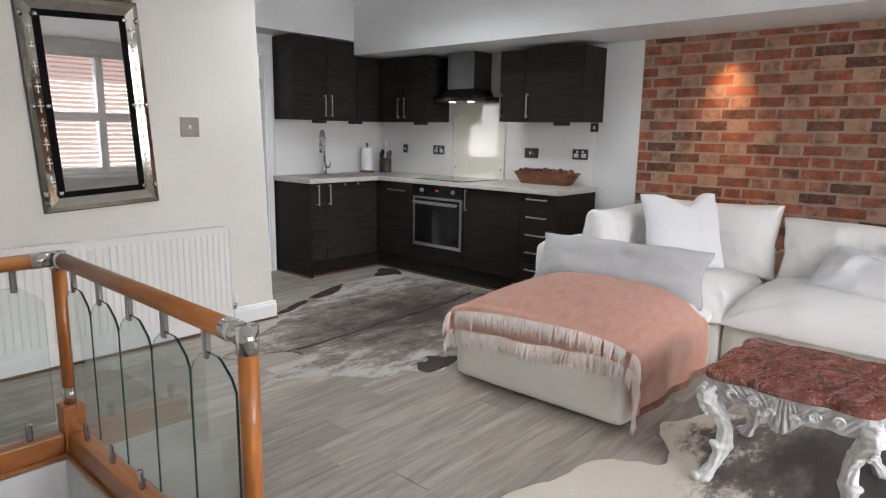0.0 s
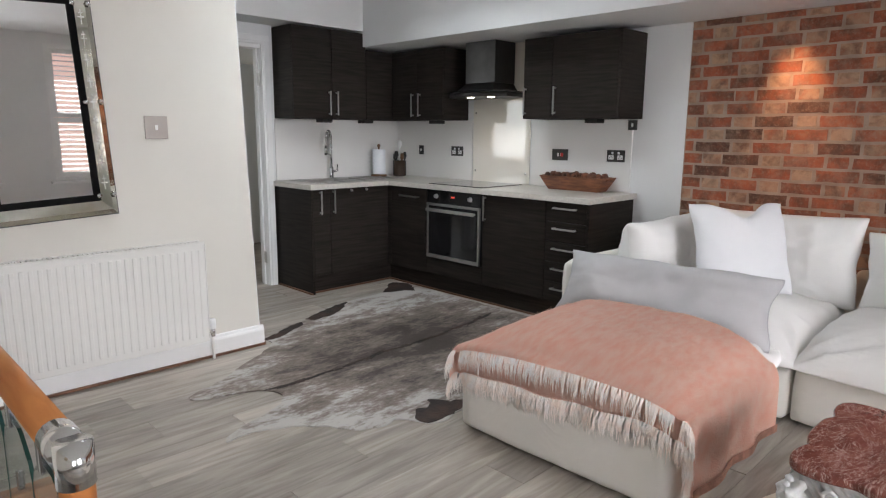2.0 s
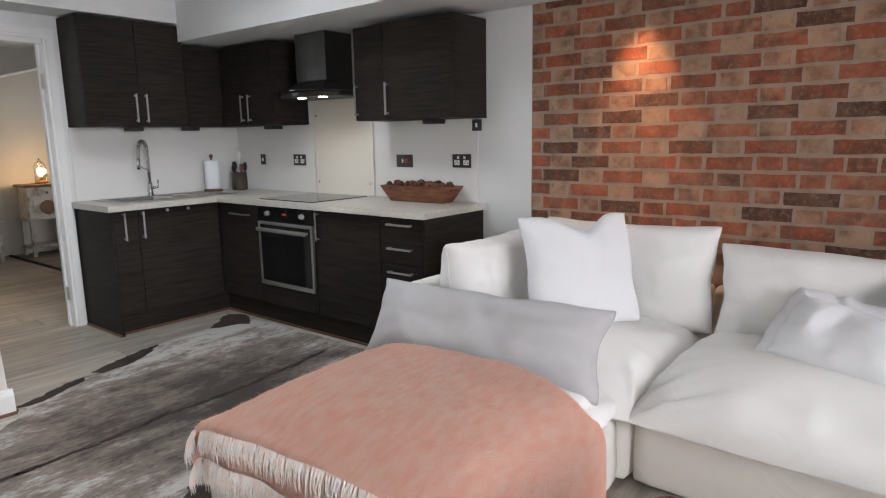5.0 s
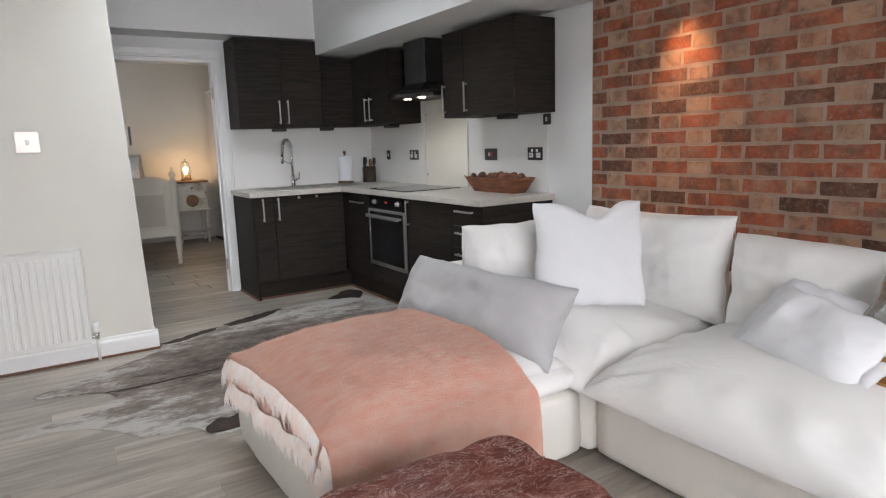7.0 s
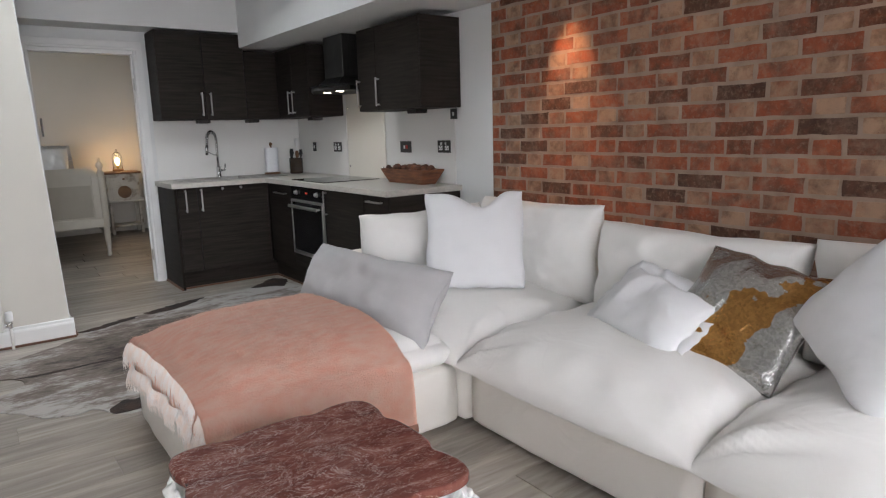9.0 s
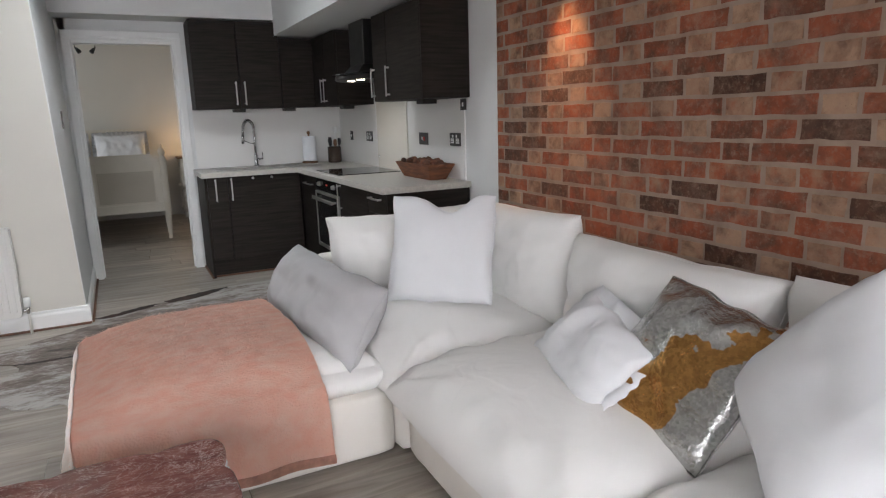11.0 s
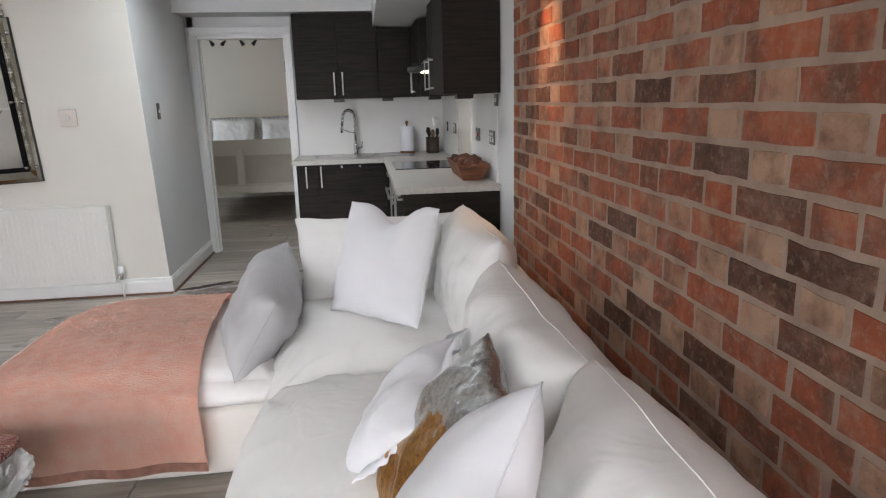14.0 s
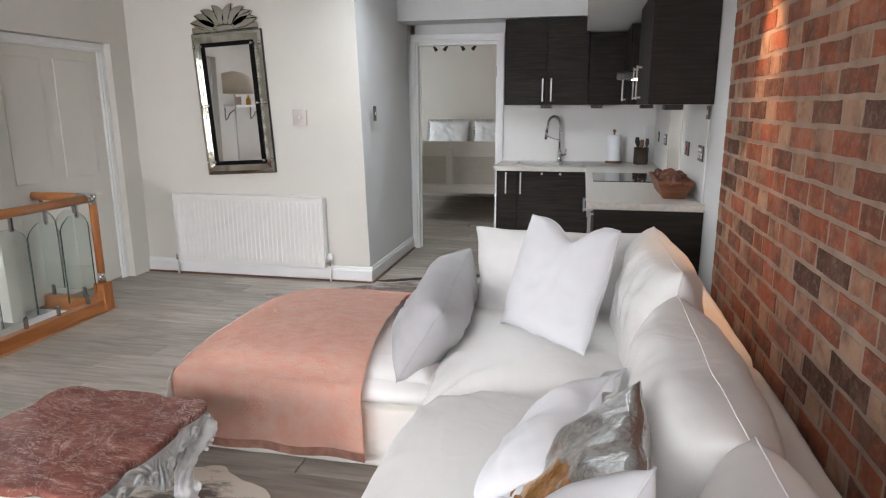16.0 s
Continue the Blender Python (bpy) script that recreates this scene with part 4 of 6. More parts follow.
bmesh.ops.recalc_face_normals(bm, faces=bm.faces[:])
part("shoulder", bm, DARK_STEEL, hood)
part("chimney", boxes([(-0.27, 0.89, 1.73, -0.02, 1.21, ZB - 0.003)], 0.003), DARK_STEEL, hood)
for hy in (0.9, 1.12):
    bm = lathe([(0.03, -0.004), (0.03, 0.001)], 20)
    bmesh.ops.translate(bm, vec=(-0.3, hy, 1.614), verts=bm.verts[:])
    part("lamp", bm, LIT, hood, "round lit halogen lamp")

# sockets and switches


def wall_plate(name, at, face, w, h, label, category, rockers=1, material=None):
    """A metal wall plate facing -y ('y'), -x ('x') or +x ('e')."""
    turn = {"y": 0, "x": -90, "e": 90}[face]
    p = thing(name, at, label, category, turn=turn)
    part("plate", boxes([(-w / 2, -0.008, -h / 2, w / 2, 0, h / 2)], 0.002), material or DARK_STEEL, p)
    if name == "wall_socket":
        for s in ((-w / 4, w / 4) if w > 0.1 else (0,)):
            part("socket_face", boxes([(s - 0.022, -0.0095, -0.026, s + 0.022, -0.0075, 0.006)], 0.001), GLOSS_WHITE, p, "white plastic socket insert")
            for hx, hz, ww, hh in ((0, -0.002, 0.005, 0.009), (-0.011, -0.014, 0.009, 0.005), (0.011, -0.014, 0.009, 0.005)):
                part("pin_slot", boxes([(s + hx - ww / 2, -0.0105, hz - hh / 2, s + hx + ww / 2, -0.0093, hz + hh / 2)]), BLACK, p, "black pin slot")
            part("rocker", boxes([(s * 0.7 - 0.008, -0.013, 0.012, s * 0.7 + 0.008, -0.007, 0.03)], 0.002), GLOSS_WHITE, p, "white rocker switch")
    else:
        for i in range(rockers):
            o = (i - (rockers - 1) / 2) * 0.03
            part("rocker", boxes([(o - 0.008, -0.012, -0.013, o + 0.008, -0.007, 0.013)], 0.003), GLOSS_WHITE, p, "white rocker switch")
    return p


wall_plate("wall_socket", (-0.012, -0.079, 1.172), "x", 0.146, 0.086, "brushed steel double wall socket above the worktop", "socket")
ck = wall_plate("wall_switch", (-0.012, 0.414, 1.168), "x", 0.146, 0.086, "brushed steel cooker switch plate with a red rocker", "switch", 2)
part("red_rocker", boxes([(0.012, -0.0165, -0.014, 0.034, -0.008, 0.014)], 0.003), mat("red_plastic", (0.5, 0.03, 0.025), 0.35), ck, "red rocker switch")
wall_plate("wall_socket", (-0.012, 1.54, 1.165), "x", 0.146, 0.086, "brushed steel double wall socket above the worktop", "socket")
wall_plate("wall_switch", (-0.012, 2.02, 1.165), "x", 0.06, 0.086, "black-fronted narrow switch plate above the worktop", "switch", 1, BLACK)
wall_plate("wall_switch", (-0.012, -0.2, 1.395), "x", 0.07, 0.07, "small steel switch plate under a wall cabinet", "switch", 1)
wall_plate("wall_switch", (-2.89, YR, 1.345), "y", 0.12, 0.12, "brushed steel light switch plate on the cream wall", "switch", 1, mat("satin_nickel", (0.42, 0.385, 0.35), 0.4, (0.38, 0.35, 0.32), 9, metal=1.0))
wall_plate("wall_switch", (XS + 0.006, 1.217, 1.374), "e", 0.06, 0.12, "narrow dark steel light switch plate", "switch", 1)

# things on the worktop
basket = thing("wooden_trough", (-0.135, 0.17, 0.911), "terracotta-coloured wooden trough full of dried seed pods", "basket")
BL, BW, BH = 0.56, 0.2, 0.105
bm = bmesh.new()


def ring(l, w, z):
    return [bm.verts.new(p) for p in ((-w / 2, -l / 2, z), (w / 2, -l / 2, z), (w / 2, l / 2, z), (-w / 2, l / 2, z))]


rs = [ring(BL * 0.78, BW * 0.6, 0), ring(BL, BW, BH), ring(BL - 0.024, BW - 0.024, BH), ring(BL * 0.78 - 0.02, BW * 0.6 - 0.02, 0.015)]
bm.faces.new(rs[0][::-1])
for q, w in zip(rs, rs[1:]):
    for k in range(4):
        bm.faces.new((q[k], q[(k + 1) % 4], w[(k + 1) % 4], w[k]))
bm.faces.new(rs[3])
bmesh.ops.recalc_face_normals(bm, faces=bm.faces[:])
bmesh.ops.bevel(bm, geom=bm.edges[:], offset=0.003, segments=2, affect="EDGES")
part("trough", bm, BASKET, basket)
for e in (-1, 1):
    part("handle", tube([(-0.03, e * (BL / 2 - 0.012), BH - 0.02), (-0.02, e * (BL / 2 + 0.018), BH - 0.005), (0.02, e * (BL / 2 + 0.018), BH - 0.005), (0.03, e * (BL / 2 - 0.012), BH - 0.02)], 0.006, 8), BASKET, basket, "", True)
rng = random.Random(5)
for i in range(56):
    layer = i % 2
    bm = bmesh.new()
    bmesh.ops.create_icosphere(bm, subdivisions=2, radius=rng.uniform(0.02, 0.03))
    for v in bm.verts:
        v.co *= 1 + 0.22 * noise.noise(v.co * 55 + Vector((i * 3.0, 0, 0)))
    bmesh.ops.transform(bm, matrix=pose(rng.uniform(-0.07, 0.07), rng.uniform(-0.24, 0.24), 0.085 + 0.024 * layer, rng.uniform(0, 360), rng.uniform(0, 360), 0) @ Matrix.Diagonal((1, 1, rng.uniform(0.7, 1.2), 1)), verts=bm.verts[:])
    part("seed_pod", bm, NUT, basket, "", True)

roll = thing("kitchen_roll", (-0.38, 2.22, 0.917), "white kitchen paper roll on a wooden stand", "kitchen roll")
part("stand", lathe([(0.075, 0), (0.075, 0.012), (0.07, 0.016), (0.008, 0.018), (0.008, 0.27), (0.014, 0.275), (0.016, 0.29), (0.008, 0.302)], 24), BROWN_WOOD, roll, "dark wooden stand with a knob", True)
part("paper", lathe([(0.022, 0.02), (0.06, 0.02), (0.062, 0.03), (0.062, 0.245), (0.06, 0.252), (0.022, 0.252)], 32), PAPER, roll, "", True)
pot = thing("utensil_jar", (-0.14, 2.20, 0.911), "dark glass utensil jar holding kitchen tools", "jar")
part("jar", lathe([(0.06, 0), (0.065, 0.01), (0.065, 0.15), (0.06, 0.15), (0.06, 0.012), (0.001, 0.012)], 24), mat("dark_brown_jar", (0.045, 0.03, 0.022), 0.15, (0.06, 0.04, 0.03), 8), pot, "", True)
for i, (dx, dy, h, r, c) in enumerate(((0.02, 0.02, 0.34, 0.02, GLOSS_WHITE), (-0.03, 0.0, 0.24, 0.022, BLACK), (0.0, -0.03, 0.22, 0.02, BROWN_WOOD), (0.035, -0.02, 0.23, 0.018, BLACK), (-0.02, 0.03, 0.21, 0.018, BLACK))):
    bm = tube([(dx * 0.3, dy * 0.3, 0.02), (dx, dy, 0.15), (dx * 1.2, dy * 1.2, h - 0.08), (dx * 1.3, dy * 1.3, h - 0.04), (dx * 1.3, dy * 1.3, h)], [0.005, 0.006, 0.006, r, r * 0.7], 10)
    part("utensil", bm, c, pot, "", True)


# ---- radiator ----
rad = thing("radiator", (-4.055, YR, 0), "white enamelled ribbed panel radiator on the cream wall", "radiator")
RW, RZ0, RZ1 = 1.355, 0.125, 0.705
part("panel", boxes([(0, -0.085, RZ0, RW, -0.07, RZ1), (0, -0.03, RZ0, RW, -0.02, RZ1 - 0.02)], 0.005), ENAMEL, rad)
for i in range(34):
    x = 0.03 + i * (RW - 0.06) / 33
    bm = boxes([(x - 0.011, -0.0895, RZ0 + 0.035, x + 0.011, -0.08, RZ1 - 0.035)], 0.006, 2)
    part("rib", bm, ENAMEL, rad)
part("side_panel", boxes([(-0.004, -0.09, RZ0 + 0.02, 0.002, -0.012, RZ1 - 0.004)], 0.002), ENAMEL, rad)
part("side_panel", boxes([(RW - 0.002, -0.09, RZ0 + 0.02, RW + 0.004, -0.012, RZ1 - 0.004)], 0.002), ENAMEL, rad)
part("top_grille", boxes([(0, -0.09, RZ1, RW, -0.083, RZ1 + 0.008), (0, -0.02, RZ1, RW, -0.013, RZ1 + 0.008)] + [(i * RW / 60, -0.085, RZ1 + 0.001, i * RW / 60 + 0.006, -0.018, RZ1 + 0.006) for i in range(1, 60)]), ENAMEL, rad)
for x, h in ((-0.03, 0.13), (RW + 0.035, 0.14)):
    part("pipe", tube([(x, -0.05, 0.0), (x, -0.05, h + 0.02)], 0.0085, 10), ENAMEL, rad, "", True)
    part("valve", tube([(x, -0.05, h), (x, -0.05, h + 0.03), (x, -0.05, h + 0.045)], [0.014, 0.016, 0.012], 12), CHROME, rad, "chrome valve body", True)
    part("tail", tube([(x, -0.05, h + 0.02), (x + (0.035 if x < 0 else -0.04), -0.05, h + 0.02)], 0.012, 10), CHROME, rad, "", True)
part("thermostat_head", lathe([(0.018, 0.185), (0.021, 0.19), (0.021, 0.235), (0.017, 0.245)], 20), GLOSS_WHITE, rad, "white thermostatic valve head", True).location = (RW + 0.035, -0.05, 0)

# ---- Venetian mirror ----
mir = thing("wall_mirror", (-3.44, YR, 0.89), "Venetian wall mirror with etched aged frame and leafy crest", "mirror")
mir.matrix_world = pose(-3.425, YR, 0.885, 0, -3.0, 0)
MW, MH, FR = 0.62, 1.135, 0.105
part("backing", boxes([(-MW / 2, -0.02, 0, MW / 2, -0.001, MH)], 0.002), BLACK, mir, "black backing board")
IW, IZ0, IZ1 = MW / 2 - FR, FR, MH - FR


def bevel_strip(a, b, c, d, y0, y1):
    """A mirror strip a-b outer, c-d inner, tilted from y0 to y1, with a little thickness."""
    bm = bmesh.new()
    f = [bm.verts.new((p[0], y, p[1])) for p, y in ((a, y0), (b, y0), (c, y1), (d, y1))]
    g = [bm.verts.new((p[0], y + 0.004, p[1])) for p, y in ((a, y0), (b, y0), (c, y1), (d, y1))]
    bm.faces.new(f)
    bm.faces.new(g[::-1])
    for i in range(4):
        bm.faces.new((f[i], g[i], g[(i + 1) % 4], f[(i + 1) % 4]))
    bmesh.ops.recalc_face_normals(bm, faces=bm.faces[:])
    return bm


o = [(-MW / 2 + 0.006, 0.006), (MW / 2 - 0.006, 0.006), (MW / 2 - 0.006, MH - 0.006), (-MW / 2 + 0.006, MH - 0.006)]
m_ = [(-MW / 2 + 0.03, 0.03), (MW / 2 - 0.03, 0.03), (MW / 2 - 0.03, MH - 0.03), (-MW / 2 + 0.03, MH - 0.03)]
n_ = [(-IW - 0.026, IZ0 - 0.026), (IW + 0.026, IZ0 - 0.026), (IW + 0.026, IZ1 + 0.026), (-IW - 0.026, IZ1 + 0.026)]
for i in range(4):
    j = (i + 1) % 4
    part("outer_strip", bevel_strip(o[i], o[j], m_[j], m_[i], -0.026, -0.034), MIRROR_OLD, mir, "narrow bevelled mirror strip")
    part("frame_strip", bevel_strip(m_[i], m_[j], n_[j], n_[i], -0.036, -0.026), MIRROR_OLD, mir, "aged etched mirror strip")
part("inner_border", boxes([(-IW - 0.025, -0.034, IZ0 - 0.025, -IW + 0.006, -0.02, IZ1 + 0.025), (IW - 0.006, -0.034, IZ0 - 0.025, IW + 0.025, -0.02, IZ1 + 0.025), (-IW + 0.006, -0.034, IZ0 - 0.025, IW - 0.006, -0.02, IZ0 + 0.006), (-IW + 0.006, -0.034, IZ1 - 0.006, IW - 0.006, -0.02, IZ1 + 0.025)]), mat("matt_black_border", (0.004, 0.004, 0.004), 0.7, (0.006, 0.006, 0.006), 9, spec=0.08), mir, "black inner border")
part("glass", boxes([(-IW, -0.026, IZ0, IW, -0.021, IZ1)]), MIRROR, mir, "clear mirror glass")
for sx in (-1, 1):
    for z in (IZ0, (IZ0 + IZ1) / 2, IZ1):
        for x in (sx * (IW + 0.015), sx * (MW / 2 - 0.02)):
            bm = lathe([(0.014, 0), (0.016, 0.004), (0.011, 0.008), (0.013, 0.011), (0.005, 0.016)], 8)
            bmesh.ops.transform(bm, matrix=pose(x, -0.034, z, 90, 0, 0), verts=bm.verts[:])
            part("rosette", bm, CHROME, mir, "small glass flower rosette", True)
    for k in range(9):                   # etched sprigs up the side strips
        z = 0.17 + k * 0.1
        x = sx * (IW + 0.05)
        part("etching", boxes([(x - 0.002, -0.036, z - 0.035, x + 0.002, -0.0335, z + 0.035), (x - 0.014, -0.036, z - 0.004, x + 0.014, -0.0335, z + 0.002), (x - 0.009, -0.036, z + 0.016, x + 0.009, -0.0335, z + 0.021)]), mat("etched_frost", (0.72, 0.72, 0.68), 0.7), mir, "frosted etched sprig")


def crest_leaf(cx, cz, length, width, ang, bend=0.0):
    """A scrolled leaf of thick mirror glass."""
    pts = []
    for side in (1, -1):
        r = range(0, 11) if side == 1 else range(10, -1, -1)
        for k in r:
            s = k / 10
            wdt = width * math.sin(math.pi * min(1, s * 0.92 + 0.08)) ** 0.7 * side / 2
            a = ang + bend * s
            pts.append((cx + length * s * math.cos(ang + bend * s / 2) - wdt * math.sin(a), cz + length * s * math.sin(ang + bend * s / 2) + wdt * math.cos(a)))
    bm = bmesh.new()
    f = bm.faces.new([bm.verts.new((x, -0.03, z)) for x, z in pts])
    ex = bmesh.ops.extrude_face_region(bm, geom=[f])
    bmesh.ops.translate(bm, vec=(0, 0.018, 0), verts=[v for v in ex["geom"] if isinstance(v, bmesh.types.BMVert)])
    bmesh.ops.recalc_face_normals(bm, faces=bm.faces[:])
    bmesh.ops.inset_region(bm, faces=[q for q in bm.faces if len(q.verts) > 10 and q.normal.y < -0.5], thickness=0.006, depth=0.006)
    return bm


part("crest_base", boxes([(-0.29, -0.03, MH + 0.002, 0.29, -0.008, MH + 0.05)], 0.01), MIRROR_OLD, mir, "bevelled crest rail")
for s in (-1, 1):
    for cx, cz, ln, wd, an, be in ((0.02, 0.05, 0.17, 0.075, 96, 60), (0.05, 0.045, 0.19, 0.08, 70, 55), (0.08, 0.04, 0.20, 0.085, 44, 30), (0.07, 0.035, 0.23, 0.085, 18, 12)):
        a, b = (an, be) if s > 0 else (180 - an, -be)
        part("crest_leaf", crest_leaf(s * cx, MH + cz, ln, wd, radians(a), radians(-b)), MIRROR_OLD, mir, "scrolled mirror-glass crest leaf")

# ---- stair balustrade ----
bal = thing("stair_balustrade", (0, 0, 0), "pine stair balustrade with round rails and glass panels", "balustrade")
PX, PY0, PY1, RZ = -4.0, -1.463, -0.05, 0.815
for x, y, base in ((PX, PY1, True), (PX, PY0, True)):
    part("newel_base", boxes([(x - 0.045, y - 0.045, 0.0, x + 0.045, y + 0.045, 0.2)], 0.006), PINE, bal, "square pine newel base")
    part("collar", tube([(x, y, 0.2), (x, y, 0.275)], 0.027, 20), CHROME, bal, "chrome collar", True)
    part("post", tube([(x, y, 0.27), (x, y, RZ - 0.04)], [0.027, 0.027], 20), PINE, bal, "round varnished pine post", True)
    part("post_cap", tube([(x, y, RZ - 0.045), (x, y, RZ + 0.028)], 0.030, 20), CHROME, bal, "chrome corner fitting", True)
part("handrail", tube([(PX, PY0 + 0.03, RZ), (PX, PY1 - 0.03, RZ)], 0.03, 20), PINE_Y, bal, "round varnished pine handrail", True)
part("handrail", tube([(PX - 0.03, PY1, RZ), (XT + 0.02, PY1, RZ)], 0.03, 20), PINE_X, bal, "round varnished pine handrail", True)
for p, q in (((PX, PY0 + 0.025, RZ), (PX, PY0 + 0.1, RZ)), ((PX, PY1 - 0.07, RZ), (PX, PY1 - 0.02, RZ)), ((PX - 0.02, PY1, RZ), (PX - 0.1, PY1, RZ)), ((XT + 0.05, PY1, RZ), (XT + 0.005, PY1, RZ))):
    part("sleeve", tube([p, q], 0.0325, 20), CHROME, bal, "chrome rail sleeve", True)
part("wall_flange", tube([(XT + 0.015, PY1, RZ), (XT + 0.001, PY1, RZ)], 0.055, 20), CHROME, bal, "round chrome wall flange", True)
part("base_rail", boxes([(PX - 0.035, PY0 + 0.046, 0.0, PX + 0.035, PY1 - 0.046, 0.085)], 0.006), PINE_Y, bal, "pine base rail")
part("base_rail", boxes([(XT + 0.005, PY1 - 0.035, 0.0, PX - 0.046, PY1 + 0.035, 0.085)], 0.006), PINE_X, bal, "pine base rail")
structure("nosing", [(PX - 0.05, PY0 - 0.02, -0.02, PX + 0.06, PY1 + 0.06, 0.003), (XT + 0.005, PY1 - 0.05, -0.02, PX - 0.05, PY1 + 0.06, 0.003)], PINE_Y, "pine nosing round the stair opening", "trim")


def glass_panel(axis, c, half, other):
    """A clamped glass panel with a shoulder-arched top and a green edge."""
    pts = [(-half, 0.14), (half, 0.14), (half, 0.64), (half - 0.02, 0.675), (half - 0.075, 0.715), (half - 0.09, 0.72), (-half + 0.09, 0.72), (-half + 0.075, 0.715), (-half + 0.02, 0.675), (-half, 0.64)]
    bm = bmesh.new()
    mk = (lambda u, z, o: (other + o, c + u, z)) if axis == "y" else (lambda u, z, o: (c + u, other + o, z))
    f = bm.faces.new([bm.verts.new(mk(u, z, -0.004)) for u, z in pts])
    ex = bmesh.ops.extrude_face_region(bm, geom=[f])
    bmesh.ops.translate(bm, vec=(0.008, 0, 0) if axis == "y" else (0, 0.008, 0), verts=[v for v in ex["geom"] if isinstance(v, bmesh.types.BMVert)])
    bmesh.ops.recalc_face_normals(bm, faces=bm.faces[:])
    me = bpy.data.meshes.new("glass_panel")
    bm.to_mesh(me)
    bm.free()
    me.materials.append(GLASS_GREEN)
    me.materials.append(GLASS_EDGE)
    for p in me.polygons:
        p.material_index = 0 if len(p.vertices) > 4 else 1
    ob = new("glass_panel", me)
    ob.parent = bal
    ob.visible_shadow = False
    tagged(ob, "clear glass panel with a green edge")
    for z0, z1 in ((0.085, 0.16), (0.70, RZ - 0.02)):
        for u in (half * 0.25,):
            spec = (other - 0.010, c + u - 0.012, z0, other + 0.010, c + u + 0.012, z1) if axis == "y" else (c + u - 0.012, other - 0.010, z0, c + u + 0.012, other + 0.010, z1)
            part("clamp", boxes([spec], 0.005), CLAMP, ob, "chrome glass clamp")


NG = 5
span = (PY1 - PY0 - 0.12) / NG
for i in range(NG):
    glass_panel("y", PY0 + 0.06 + span * (i + 0.5), span / 2 - 0.005, PX)
for i in range(2):
    glass_panel("x", PX - 0.06 - 0.265 * (i + 0.5), 0.128, PY1)

# ---- sectional sofa ----
SL = "white linen sectional sofa"


def module(x0, y0, x1, y1, label, backs=(), seed=1, seat=None, base_z=0.285, front_puff=0.02):
    """One sofa module: loose-covered base, back frame pieces and a plump seat cushion."""
    m = thing("sofa_module", ((x0 + x1) / 2, (y0 + y1) / 2, 0), label, "sofa", "sectional sofa modules")
    ox, oy = -(x0 + x1) / 2, -(y0 + y1) / 2
    bm = puffy_box(x0 + ox, y0 + oy, 0.012, x1 + ox, y1 + oy, base_z, 0.03, 0.008, 0.006, seed, 14)
    part("base", bm, LINEN_BASE, m, "", True)
    for i, (bx0, by0, bx1, by1, bz) in enumerate(backs):
        part("back_frame", puffy_box(bx0 + ox, by0 + oy, base_z - 0.02, bx1 + ox, by1 + oy, bz, 0.045, 0.008, 0.006, seed + i + 3, 14), LINEN_BASE, m, "", True)
    sx0, sy0, sx1, sy1, sz = seat
    if backs:
        cushion_mesh = seat_pillow(sx0 + ox, sy0 + oy, sx1 + ox, sy1 + oy, base_z + 0.018, sz + 0.08, seed + 11)
    else:
        cushion_mesh = puffy_box(sx0 + ox, sy0 + oy, base_z - 0.015, sx1 + ox, sy1 + oy, sz, 0.11, 0.075, 0.009, seed + 11, 60)
    part("seat_cushion", cushion_mesh, LINEN, m, "plump white seat cushion", True)
    return m


module(-2.255, -1.665, -1.16, -0.67, SL + " ottoman with a coral throw over it", seed=2, seat=(-2.205, -1.65, -1.19, -0.68, 0.405))
module(-1.145, -1.69, -0.05, -0.42, SL + " corner module", ((-0.20, -1.69, -0.05, -0.42, 0.60), (-1.145, -0.56, -0.20, -0.42, 0.60)), 5, (-1.235, -1.76, -0.17, -0.53, 0.42))
module(-1.12, -2.80, -0.05, -1.705, SL + " middle module", ((-0.20, -2.80, -0.05, -1.705, 0.60),), 8, (-1.235, -2.86, -0.17, -1.69, 0.425))
module(-1.12, -3.62, -0.05, -2.81, SL + " end module", ((-0.20, -3.62, -0.05, -2.81, 0.60),), 13, (-1.235, -3.66, -0.17, -2.79, 0.425))


def cushion(name, at, turn, lean, roll, w, h, t, material, label, group="", **kw):
    """A loose cushion standing on its bottom edge at the place given; turn 0 faces -y; lean tips it backwards."""
    c = thing(name, at, label, "cushion", group)
    c.matrix_world = pose(*at, -lean, 0, turn) @ pose(0, 0, 0, 0, roll, 0)
    part("cover", pillow(w, h, t, **kw), material, c, "", True)
    shape = {k: kw[k] for k in ("chop", "corner", "ear", "seed") if k in kw}
    edge = []
    for k in range(121):
        s = (k % 120) / 30
        e, f = int(s), 2 * (s - int(s)) - 1
        u, v = ((f, -1), (1, f), (-f, 1), (-1, -f))[e]
        x, z, dent = cushion_rim(u, v, w, h, **shape)
        edge.append((x, 0.0, z))
    part("seam", tube(edge, 0.0022, 6), material, c, "raised sewn seam", True)
    return c



SEQUIN = bpy.data.materials.new("sequin_silver_gold")
SEQUIN.use_nodes = True
nt = SEQUIN.node_tree
sb = nt.nodes["Principled BSDF"]
sb.inputs["Metallic"].default_value, sb.inputs["Roughness"].default_value = 0.92, 0.26
tcq = nt.nodes.new("ShaderNodeTexCoord")
sxyz = nt.nodes.new("ShaderNodeSeparateXYZ")
nq = nt.nodes.new("ShaderNodeTexNoise")
nq.inputs["Scale"].default_value, nq.inputs["Detail"].default_value = 10, 9
nt.links.new(tcq.outputs["Object"], nq.inputs["Vector"])
nt.links.new(tcq.outputs["Object"], sxyz.inputs[0])


